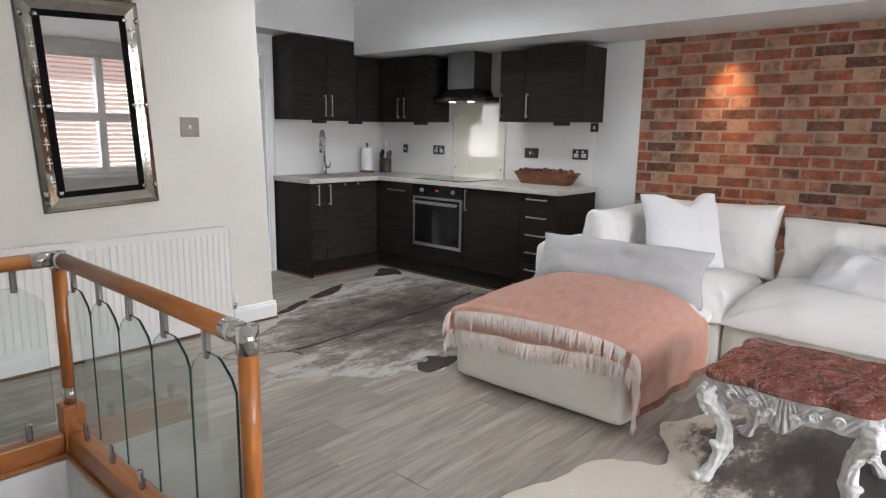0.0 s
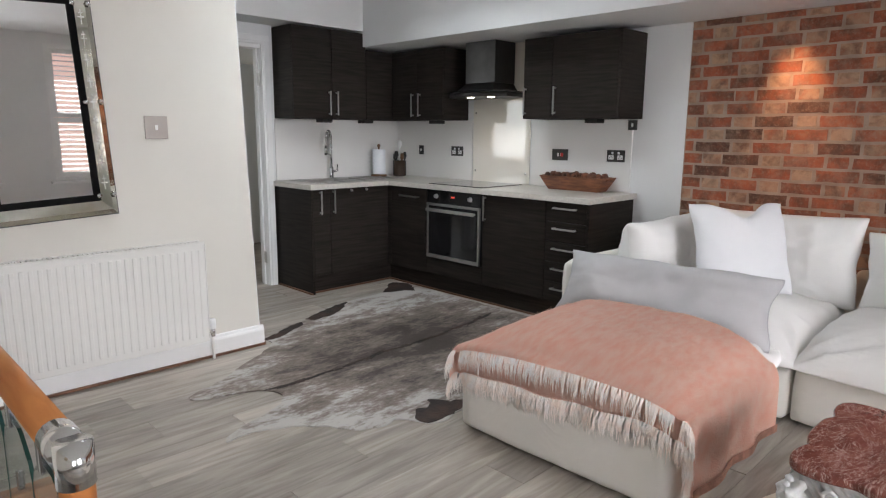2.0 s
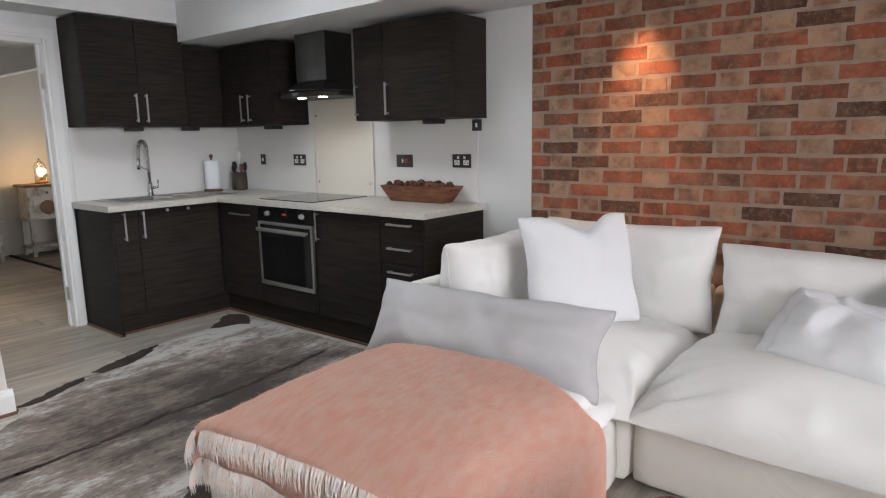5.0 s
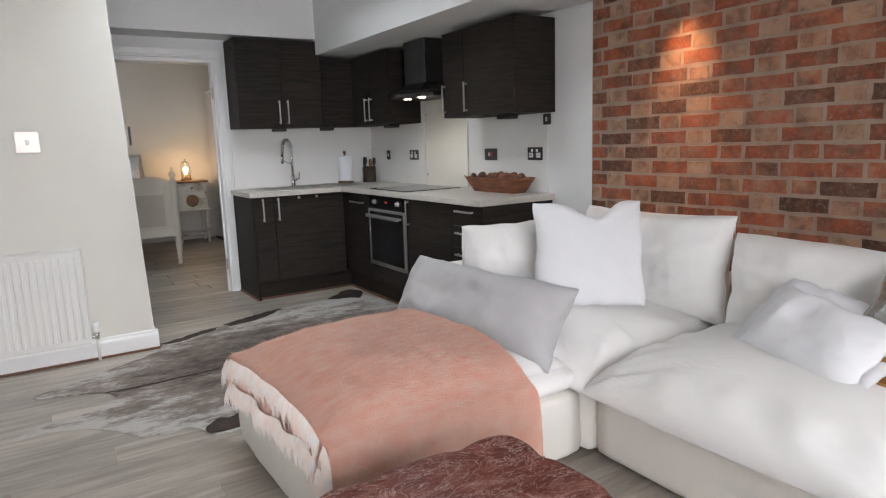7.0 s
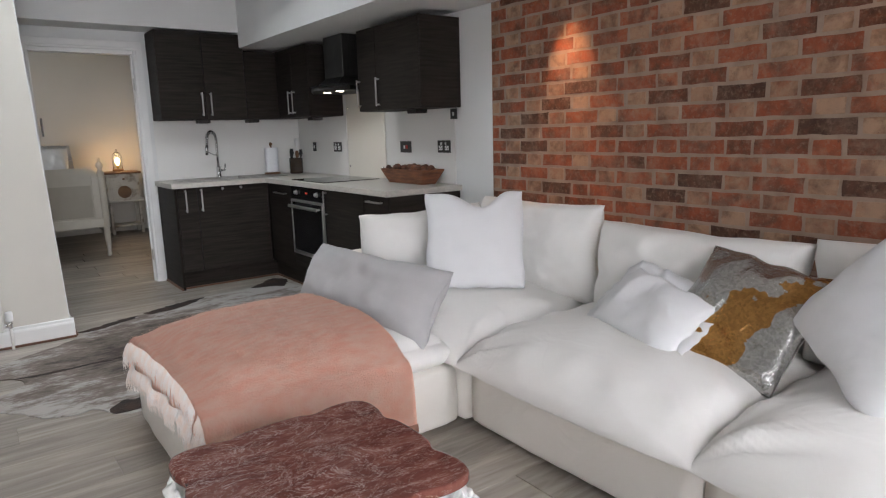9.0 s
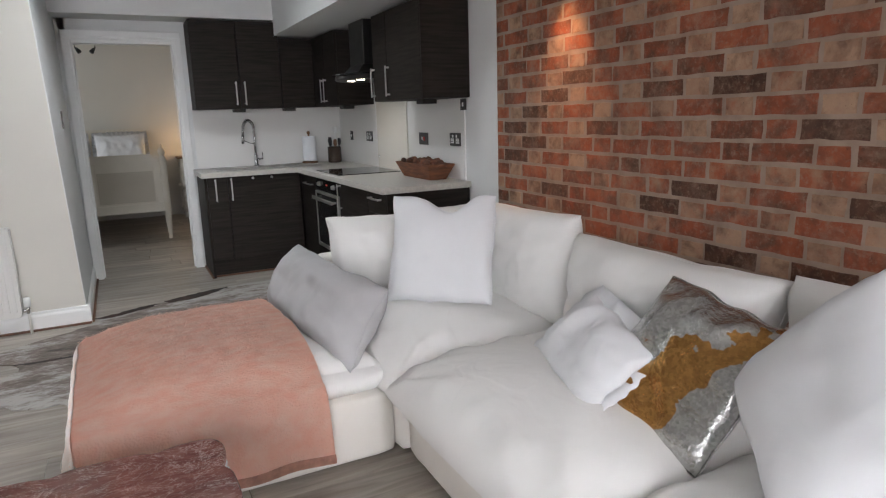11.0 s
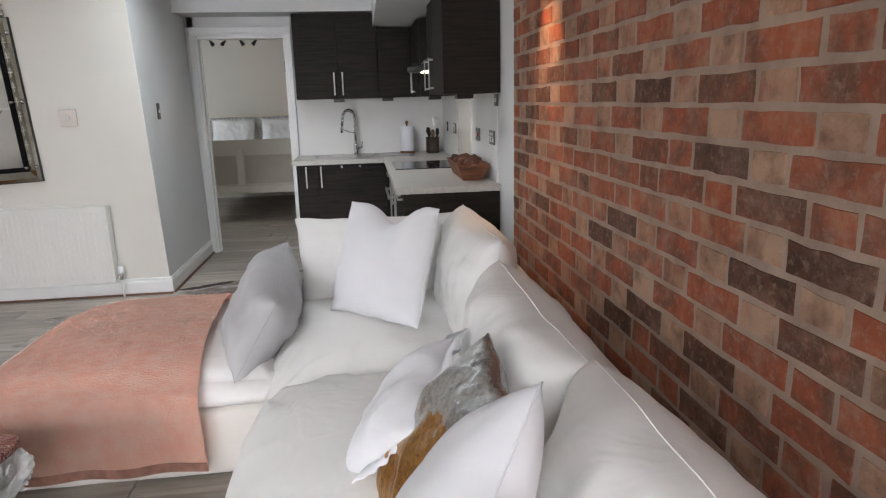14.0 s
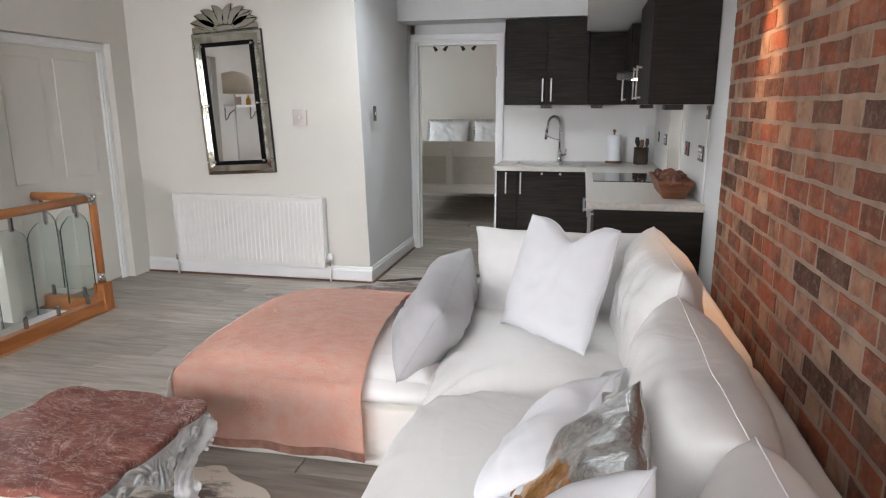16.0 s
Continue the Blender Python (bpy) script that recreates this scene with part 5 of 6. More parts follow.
def qmath(op, a, b, c=None):
    n = nt.nodes.new("ShaderNodeMath")
    n.operation = op
    for i, v in enumerate((a, b) if c is None else (a, b, c)):
        if isinstance(v, float):
            n.inputs[i].default_value = v
        else:
            nt.links.new(v, n.inputs[i])
    return n.outputs[0]


# brushed one way the sequins show gold, the other way silver: a gold sweep from the lower left to the upper right
wob = qmath("MULTIPLY_ADD", nq.outputs["Fac"], 0.50, -0.25)
upper = qmath("LESS_THAN", qmath("ADD", sxyz.outputs["Z"], wob), qmath("MULTIPLY_ADD", sxyz.outputs["X"], 0.85, 0.262))
lower = qmath("GREATER_THAN", qmath("ADD", sxyz.outputs["Z"], wob), qmath("MULTIPLY_ADD", sxyz.outputs["X"], 2.3, -0.10))
gold = qmath("MULTIPLY", upper, lower)
rq = nt.nodes.new("ShaderNodeMixRGB")
rq.inputs["Color1"].default_value, rq.inputs["Color2"].default_value = (0.50, 0.495, 0.48, 1), (0.46, 0.24, 0.075, 1)
nt.links.new(gold, rq.inputs["Fac"])
vq = nt.nodes.new("ShaderNodeTexVoronoi")
vq.inputs["Scale"].default_value = 120
nt.links.new(tcq.outputs["Object"], vq.inputs["Vector"])
hq = nt.nodes.new("ShaderNodeHueSaturation")
cell = nt.nodes.new("ShaderNodeSeparateXYZ")
nt.links.new(vq.outputs["Color"], cell.inputs[0])
nt.links.new(qmath("MULTIPLY_ADD", cell.outputs["X"], 0.36, 0.82), hq.inputs["Value"])
nt.links.new(rq.outputs[0], hq.inputs["Color"])
nt.links.new(hq.outputs[0], sb.inputs["Base Color"])
nw = nt.nodes.new("ShaderNodeTexNoise")
nw.inputs["Scale"].default_value, nw.inputs["Detail"].default_value = 11, 3
nt.links.new(tcq.outputs["Object"], nw.inputs["Vector"])
bw_ = nt.nodes.new("ShaderNodeBump")           # ruffled nap of the sequin rows
bw_.inputs["Strength"].default_value, bw_.inputs["Distance"].default_value = 0.45, 0.03
nt.links.new(nw.outputs["Fac"], bw_.inputs["Height"])
bq = nt.nodes.new("ShaderNodeBump")            # single discs, each tipped its own way
bq.inputs["Strength"].default_value, bq.inputs["Distance"].default_value = 0.22, 0.004
nt.links.new(qmath("MULTIPLY_ADD", cell.outputs["Y"], 0.6, vq.outputs["Distance"]), bq.inputs["Height"])
nt.links.new(bw_.outputs[0], bq.inputs["Normal"])
nt.links.new(bq.outputs[0], sb.inputs["Normal"])

# ---- cushions ----
BACKS = "sofa back cushions"
cushion("back_cushion", (-0.74, -0.86, 0.41), 0, 3, 0, 0.82, 0.445, 0.27, LINEN, "white linen back cushion against the kitchen-side back", BACKS, seed=1, power=0.42, wrinkle=0.014, corner=0.11)
cushion("back_cushion", (-0.385, -1.33, 0.42), -90, 7, 0, 0.88, 0.485, 0.27, LINEN, "white linen back cushion in the sofa corner", BACKS, seed=2, power=0.42, wrinkle=0.014, corner=0.11)
cushion("back_cushion", (-0.395, -2.26, 0.42), -90, 8, 0, 0.97, 0.425, 0.30, LINEN, "white linen back cushion on the middle module", BACKS, seed=3, power=0.42, wrinkle=0.014, corner=0.11)
cushion("back_cushion", (-0.395, -3.20, 0.42), -90, 8, 0, 0.92, 0.45, 0.30, LINEN, "white linen back cushion on the end module", BACKS, seed=4, power=0.42, wrinkle=0.014, corner=0.11)
chopped = cushion("scatter_cushion", (-0.75, -1.29, 0.47), -52, 15, 0, 0.50, 0.50, 0.17, COTTON, "square white cotton scatter cushion with a chopped top", chop=0.15, seed=5, corner=0.07, wrinkle=0.006)
cushion("scatter_cushion", (-1.365, -1.11, 0.385), -86, 31, 0, 1.09, 0.35, 0.27, GREY_VELVET, "long grey velvet bolster cushion on the ottoman", seed=6, corner=0.12)
fl = cushion("scatter_cushion", (-0.83, -2.305, 0.485), -107, 45, 0, 0.47, 0.28, 0.135, COTTON, "white cotton pillow with a flat flanged edge", seed=7, corner=0.03, wrinkle=0.013)
bmf = bmesh.new()
ringo, ringi = [], []
for k in range(160):
    a = 2 * math.pi * k / 160
    ca, sa = math.cos(a), math.sin(a)
    q = 1 / max(abs(ca), abs(sa)) ** 0.93
    wav = 0.012 * noise.noise(Vector((ca * 5, sa * 5, 2)))
    ringo.append(bmf.verts.new((0.275 * ca * q, wav * 2.2, 0.15 + 0.175 * sa * q)))
    ringi.append(bmf.verts.new((0.215 * ca * q, 0, 0.15 + 0.12 * sa * q)))
for k in range(160):
    bmf.faces.new((ringo[k], ringo[(k + 1) % 160], ringi[(k + 1) % 160], ringi[k]))
ex = bmesh.ops.extrude_face_region(bmf, geom=bmf.faces[:])
bmesh.ops.translate(bmf, vec=(0, 0.004, 0), verts=[v for v in ex["geom"] if isinstance(v, bmesh.types.BMVert)])
bmesh.ops.recalc_face_normals(bmf, faces=bmf.faces[:])
part("flange", bmf, COTTON, fl, "flat sewn flange", True)


def set_square(ob, top_left, top_right, bottom_left, h):
    """Lays a cushion so that its upper edge and its side run along three of its corners."""
    a, b, c = Vector(top_left), Vector(top_right), Vector(bottom_left)
    ax = (b - a).normalized()
    az = a - c
    az = (az - ax * az.dot(ax)).normalized()
    ay = az.cross(ax)
    o = (a + b) / 2 - az * h
    m4 = Matrix((ax, ay, az)).transposed().to_4x4()
    m4.translation = o
    ob.matrix_world = m4


set_square(chopped, (-0.845, -1.055, 0.95), (-0.515, -1.37, 0.96), (-0.945, -1.215, 0.486), 0.49)
set_square(fl, (-0.512, -2.135, 0.736), (-0.678, -2.629, 0.68), (-0.752, -2.03, 0.495), 0.335)
sq = cushion("scatter_cushion", (-0.86, -2.71, 0.475), -92, 50, 0, 0.45, 0.45, 0.13, SEQUIN, "silver and gold reversible sequin scatter cushion", seed=8, corner=0.05, wrinkle=0.016)
bigc = cushion("scatter_cushion", (-0.88, -3.15, 0.45), -104, 40, 0, 0.45, 0.45, 0.18, COTTON, "large white cotton scatter cushion standing on one corner", seed=9, corner=0.03, wrinkle=0.006)
bigc.matrix_world = pose(-0.90, -3.15, 0.455, 0, 0, -108) @ pose(0, 0, 0, -31, 0, 0) @ pose(0, 0, 0, 0, -60, 0) @ pose(0.225, 0, 0)
set_square(sq, (-0.503, -2.453, 0.825), (-0.515, -2.898, 0.752), (-0.759, -2.589, 0.50), 0.45)

# ---- coral throw over the ottoman ----
throw = thing("throw_blanket", (0, 0, 0), "coral mohair throw with pale fringe draped over the ottoman", "blanket")
OX0, OX1, OY0, OY1 = -2.215, -1.16, -1.672, -0.665


def otto_top(x, y):
    """Height of the domed ottoman under the throw."""
    u = max(-1, min(1, (x - (OX0 + OX1) / 2) / 0.56))
    v = max(-1, min(1, (y - (OY0 + OY1) / 2) / 0.50))
    return 0.372 + 0.135 * max(0.0, (1 - abs(u) ** 3) * (1 - abs(v) ** 3)) ** 0.6


def drape(s, t_, x_front, x_right, drop_near, drop_far, drop_front, lift):
    """A point of the cloth: s runs from the right edge to the fringe end, t_ from far to near."""
    length_x = x_right - OX0 + drop_front(t_)
    a = s * length_x                      # distance from the right edge towards -x
    total_y = drop_far + (OY1 - OY0) + drop_near
    b = t_ * total_y - drop_far           # distance from the far edge towards -y
    skew = 0.07 * (1 - t_)
    x = x_right - skew - a
    y = OY1 - b
    z_off = 0.0
    over_x = max(0.0, OX0 - x)
    over_n = max(0.0, OY0 - y)
    over_f = max(0.0, y - OY1)
    cx, cy = max(x, OX0), min(max(y, OY0), OY1)
    z = otto_top(cx, cy)
    fold = 0.012 * noise.noise(Vector((x * 4, y * 4, 1))) + 0.006 * noise.noise(Vector((x * 11, y * 11, 4)))
    px, py = cx, cy
    r = 0.07
    for over, ax, sg in ((over_x, 0, -1), (over_n, 1, -1), (over_f, 1, 1)):
        if over > 0:
            ang = min(over / r, math.pi / 2)
            outw = r * math.sin(ang) * 0.55 + 0.006
            down = r * (1 - math.cos(ang)) + max(0.0, over - r * math.pi / 2)
            z -= down
            ripple = 0.010 * math.sin((y if ax == 0 else x) * 21 + 2 * noise.noise(Vector((x * 2, y * 2, 0)))) * min(1, over / 0.15)
            if ax == 0:
                px += sg * (outw + ripple + lift)
            else:
                py += sg * (outw + ripple + lift)
    return Vector((px, py, max(z, 0.03) + lift + abs(fold) * (1 if over_x + over_n + over_f == 0 else 0.2)))


def cloth(x_right, drop_near, drop_far, drop_front, lift, ns=64, nt_=72):
    bm = bmesh.new()
    g = [[bm.verts.new(drape(i / ns, j / nt_, 0, x_right, drop_near, drop_far, drop_front, lift)) for j in range(nt_ + 1)] for i in range(ns + 1)]
    for i in range(ns):
        for j in range(nt_):
            bm.faces.new((g[i][j], g[i][j + 1], g[i + 1][j + 1], g[i + 1][j]))
    bmesh.ops.solidify(bm, geom=bm.faces[:], thickness=-0.008)
    bmesh.ops.recalc_face_normals(bm, faces=bm.faces[:])
    return bm


UP = lambda t_: -0.005 + 0.02 * t_ + 0.005 * math.sin(t_ * 9)
LOW = lambda t_: 0.085 + 0.03 * math.sin(t_ * 4) + 0.03 * t_
part("lower_layer", cloth(-1.46, 0.10, 0.10, LOW, 0.008), MOHAIR, throw, "", True)
part("upper_layer", cloth(-1.43, 0.345, 0.10, UP, 0.017), MOHAIR, throw, "", True)


def fringe(drop_front, x_right, drop_near, drop_far, lift, n, seed):
    """Tufts of loose mohair hanging from the end of a layer."""
    r = random.Random(seed)
    verts, faces = [], []
    for k in range(n):
        tuft = k // 9                       # strands gather into tufts
        tt = (tuft + 0.5 + r.gauss(0, 0.16)) * 9 / n
        tt = min(max(tt, 0.0), 1.0)
        root = drape(1.0, tt, 0, x_right, drop_near, drop_far, drop_front, lift)
        clump = noise.noise(Vector((tuft * 0.77, seed, 0)))
        ln = r.uniform(0.06, 0.10) * (1 + 0.35 * clump)
        sway = Vector((r.uniform(-0.022, 0.004), r.uniform(-0.012, 0.012) + 0.022 * clump, 0))
        w = r.uniform(0.0016, 0.0036)
        base = len(verts)
        for s in (0, 0.33, 0.66, 1.0):
            c = root + sway * s * (1.4 - s * 0.4) + Vector((-0.006 * math.sin(s * 3), 0, -ln * s))
            c.z = max(c.z, 0.012)
            ww = w * (1.15 - s)
            verts += [c + Vector((0, -ww, 0)), c + Vector((-ww, 0, 0)), c + Vector((0, ww, 0))]
        for q in range(3):
            for e in range(3):
                a, b = base + q * 3 + e, base + q * 3 + (e + 1) % 3
                faces.append((a, b, b + 3, a + 3))
    me = bpy.data.meshes.new("fringe")
    me.from_pydata([tuple(v) for v in verts], [], faces)
    me.materials.append(MOHAIR_PALE)
    ob = new("fringe", me)
    ob.parent = throw
    return tagged(ob, "pale loose mohair fringe", kind="stuff")


fringe(UP, -1.43, 0.345, 0.10, 0.02, 900, 3)
fringe(LOW, -1.46, 0.10, 0.10, 0.011, 800, 4)


def fuzz(n, seed):
    """Short loose hairs along the rim of the throw."""
    r = random.Random(seed)
    verts, faces = [], []
    for k in range(n):
        s, tt = r.random(), r.random()
        p = drape(s, tt, 0, -1.43, 0.345, 0.10, UP, 0.018)
        d = Vector((r.gauss(0, 1), r.gauss(0, 1), abs(r.gauss(0, 0.6)))).normalized() * r.uniform(0.008, 0.02)
        w = Vector((r.gauss(0, 1), r.gauss(0, 1), r.gauss(0, 1))).normalized() * 0.0006
        i = len(verts)
        verts += [p - w, p + w, p + d]
        faces.append((i, i + 1, i + 2))
    me = bpy.data.meshes.new("nap")
    me.from_pydata([tuple(v) for v in verts], [], faces)
    me.materials.append(MOHAIR)
    ob = new("nap", me)
    ob.parent = throw
    tagged(ob, "short raised mohair nap", kind="stuff")


fuzz(9000, 9)
bm = bmesh.new()                          # darker woven border along the near hem
prev = None
for k in range(91):
    a = drape(k / 90 * 0.97, 1.0, 0, -1.43, 0.345, 0.10, UP, 0.021)
    b = drape(k / 90 * 0.97, 0.977, 0, -1.43, 0.345, 0.10, UP, 0.021)
    cur = [bm.verts.new(a + Vector((0, -0.004, -0.004))), bm.verts.new(b + Vector((0, -0.004, 0)))]
    if prev:
        bm.faces.new((prev[0], cur[0], cur[1], prev[1]))
    prev = cur
bmesh.ops.solidify(bm, geom=bm.faces[:], thickness=0.003)
part("border", bm, MOHAIR_EDGE, throw, "brownish woven border along the hem", True)

# ---- marble-topped table ----
TZ = 0.46
table = thing("coffee_table", (-2.15, -2.355, 0), "small carved white table with a scalloped red marble top", "table")
TH = 0.298


def table_outline(k):
    """Scalloped square: lobed corners, serpentine sides."""
    pts = []
    for i in range(240):
        a = 2 * math.pi * i / 240
        ca, sa = math.cos(a), math.sin(a)
        sqr = 1 / (abs(ca) ** 7 + abs(sa) ** 7) ** (1 / 7)
        c4 = (1 - math.cos(4 * a)) / 2              # 0 at the sides, 1 at the corners
        wob = 0.035 * c4 ** 6 - 0.055 * math.exp(-((c4 - 0.55) / 0.2) ** 2) + 0.018 * (1 - c4) ** 3
        r = TH * sqr * (1 + wob) * k
        pts.append((r * ca, r * sa * 0.985))
    return pts


part("marble_top", prism(table_outline(1.0), TZ - 0.028, TZ, 0.008), MARBLE, table, "polished red marble slab with pale veins", True)
for f in table.children[0].data.polygons:
    f.use_smooth = False


def apron(rot):
    """One carved apron side, deeper in the middle, with raised shell and scroll relief."""
    bm = bmesh.new()
    n, m = 150, 30
    g = []
    for i in range(n + 1):
        u = 2 * i / n - 1
        depth = 0.062 + 0.055 * math.exp(-(u / 0.28) ** 2) + 0.03 * abs(u) ** 6 + 0.012 * math.cos(u * 9)
        row = []
        for j in range(m + 1):
            v = j / m
            z = TZ - 0.029 - v * depth
            shell = math.exp(-(u / 0.2) ** 2)
            relief = 0.016 * shell * abs(math.sin(u * 42 / (0.5 + v))) ** 0.6 * (0.4 + v) + 0.010 * (1 - shell) * abs(math.sin(abs(u) * 30 + v * 9)) ** 0.5 * (0.3 + 0.7 * math.sin(v * math.pi))
            y = -(TH - 0.022) + 0.03 * (1 - abs(u) ** 2) * 0 - relief - 0.012 * math.cos(u * math.pi / 2)
            row.append(bm.verts.new((u * (TH - 0.045), y, z)))
        g.append(row)
    for i in range(n):
        for j in range(m):
            bm.faces.new((g[i][j], g[i + 1][j], g[i + 1][j + 1], g[i][j + 1]))
    bmesh.ops.solidify(bm, geom=bm.faces[:], thickness=0.022)
    bmesh.ops.recalc_face_normals(bm, faces=bm.faces[:])
    bmesh.ops.transform(bm, matrix=pose(0, 0, 0, 0, 0, rot), verts=bm.verts[:])
    return bm


def scroll(u, z, size, flip):
    """A raised C-scroll on the apron: a spiral rod that thins towards its eye."""
    path, radii = [], []
    for k in range(34):
        a = k / 33 * 3.6 * math.pi
        r = size * (1 - 0.82 * k / 33)
        path.append((u + flip * r * math.cos(a), -(TH - 0.008) - 0.006, z + r * math.sin(a)))
        radii.append(0.0062 * (1 - 0.5 * k / 33))
    return tube(path, radii, 8)


for r_ in (0, 90, 180, 270):
    side = part("apron", apron(r_), CHALK, table, "carved chalk-white apron", True)
    for u, dz, size, flip in ((-0.175, 0.034, 0.019, 1), (0.175, 0.034, 0.019, -1), (-0.10, 0.040, 0.019, -1), (0.10, 0.040, 0.019, 1), (-0.042, 0.068, 0.019, 1), (0.042, 0.068, 0.019, -1)):
        bm = scroll(u, TZ - 0.03 - dz, size, flip)
        bmesh.ops.transform(bm, matrix=pose(0, 0, 0, 0, 0, r_), verts=bm.verts[:])
        part("scroll", bm, CHALK, side, "", True)


def cabriole(rot):
    """A carved cabriole leg with acanthus ridges and a scroll foot."""
    bm = bmesh.new()
    prof = ((0.0, 0.255, 0.034), (0.06, 0.275, 0.040), (0.13, 0.30, 0.040), (0.20, 0.305, 0.035), (0.28, 0.285, 0.029), (0.38, 0.262, 0.025), (0.50, 0.245, 0.023), (0.60, 0.243, 0.025),
            (0.66, 0.247, 0.031), (0.72, 0.252, 0.023), (0.82, 0.268, 0.020), (0.90, 0.288, 0.022), (0.96, 0.303, 0.028), (1.0, 0.308, 0.024))
    rings = []
    n, sides = 150, 36
    for i in range(n + 1):
        s = i / n
        for a, b in zip(prof, prof[1:]):
            if a[0] <= s <= b[0]:
                f = (s - a[0]) / (b[0] - a[0])
                f = f * f * (3 - 2 * f)
                d, r = a[1] + (b[1] - a[1]) * f, a[2] + (b[2] - a[2]) * f
                break
        z = (TZ - 0.03) * (1 - s) + 0.001
        ring_ = []
        for k in range(sides):
            th = 2 * math.pi * k / sides
            ridge = 1 + 0.10 * math.cos(th * 7 + 2 * math.sin(s * 12)) + 0.07 * abs(math.sin(s * 44 + 2 * abs(th - math.pi))) ** 2 * (1 if s < 0.4 or s > 0.62 else 0.15)
            out = 0.90 * r * ridge * (1.25 if math.cos(th) > 0.5 else 1.0)
            ring_.append(bm.verts.new((d + out * math.cos(th), out * math.sin(th), z)))
        rings.append(ring_)
    for q, w in zip(rings, rings[1:]):
        for k in range(sides):
            bm.faces.new((q[k], q[(k + 1) % sides], w[(k + 1) % sides], w[k]))
    bm.faces.new(rings[0])
    bm.faces.new(rings[-1][::-1])
    bmesh.ops.recalc_face_normals(bm, faces=bm.faces[:])
    bmesh.ops.transform(bm, matrix=pose(0, 0, 0, 0, 0, rot) @ Matrix.Diagonal((1.2, 1, 1, 1)), verts=bm.verts[:])
    return bm


def leaf_ruff(rot):
    """Small carved leaves up the outer edge of a leg."""
    bm = bmesh.new()
    for k in range(9):
        s = 0.06 + 0.035 * k
        d = 1.2 * (0.275 + 0.03 * math.sin(s * 9)) + 0.044
        z = (TZ - 0.03) * (1 - s)
        m = pose(d, 0, z, 0, 40, 0) @ Matrix.Diagonal((0.011, 0.018 - 0.001 * k, 0.009, 1))
        bmesh.ops.create_icosphere(bm, subdivisions=1, radius=1, matrix=m)
    for s, d in ((0.64, 0.335), (0.95, 0.40)):
        bmesh.ops.create_icosphere(bm, subdivisions=2, radius=1, matrix=pose(d, 0, (TZ - 0.03) * (1 - s), 0, 20, 0) @ Matrix.Diagonal((0.016, 0.03, 0.016, 1)))
    bmesh.ops.transform(bm, matrix=pose(0, 0, 0, 0, 0, rot), verts=bm.verts[:])
    return bm


for r_ in (45, 135, 225, 315):
    leg = part("leg", cabriole(r_), CHALK, table, "carved chalk-white cabriole leg", True)
    tagged(part("leaf_carving", leaf_ruff(r_), CHALK, leg, "carved leaf edge", True), kind="stuff")

# ---- hides on the floor ----
HIDE1 = hide_material("grey_brown_hide", (0.045, 0.033, 0.027), (0.205, 0.165, 0.14), (0.45, 0.43, 0.405), (-1.6, 0.38), (1.6, 1.0), 0.1, 0.32, 0.345)
HIDE2 = hide_material("cream_grey_hide", (0.05, 0.042, 0.038), (0.15, 0.125, 0.11), (0.70, 0.64, 0.55), (-1.90, -2.55), (0.85, 0.62), 0.2, 0.14, 0.42)
HIDE_DARK = mat("dark_brown_hide", (0.010, 0.007, 0.006), 0.75, (0.050, 0.024, 0.016), 9, bump=0.4, bump_scale=90, mid=(0.35, 0.7))


def hide(name, pts, material, label, z=0.0035):
    o_ = smooth_outline(pts, 9)
    o_ = [(x + 0.012 * noise.noise(Vector((x * 14, y * 14, 0))), y + 0.012 * noise.noise(Vector((x * 14, y * 14, 9)))) for x, y in o_]
    h_ = thing(name, (0, 0, 0), label, "rug")
    part("hide", prism(o_, z - 0.003, z + 0.004, 0.0015), material, h_)
    return h_


h1 = hide("cowhide_rug", [(-3.10, -0.07), (-2.98, -0.06), (-2.85, -0.12), (-2.72, -0.22), (-2.62, -0.36), (-2.50, -0.42), (-2.42, -0.40), (-2.36, -0.50), (-2.30, -0.57), (-2.14, -0.55), (-1.95, -0.52), (-1.4, -0.55), (-0.9, -0.30), (-0.66, -0.02),
                          (-0.60, 0.4), (-0.60, 0.9), (-0.58, 1.25), (-0.62, 1.45), (-0.57, 1.62), (-0.66, 1.73), (-0.80, 1.62), (-0.95, 1.50), (-1.20, 1.47), (-1.33, 1.46), (-1.52, 1.42), (-1.68, 1.36), (-1.85, 1.25),
                          (-2.0, 1.22), (-2.15, 1.13), (-2.26, 1.07), (-2.28, 0.98), (-2.40, 0.86), (-2.60, 0.74), (-2.80, 0.60), (-2.99, 0.52), (-3.02, 0.46), (-2.88, 0.40), (-2.72, 0.34), (-2.66, 0.24), (-2.70, 0.14), (-2.84, 0.06), (-3.02, 0.0)],
          HIDE1, "grey-brown brindled cowhide rug on the floor")
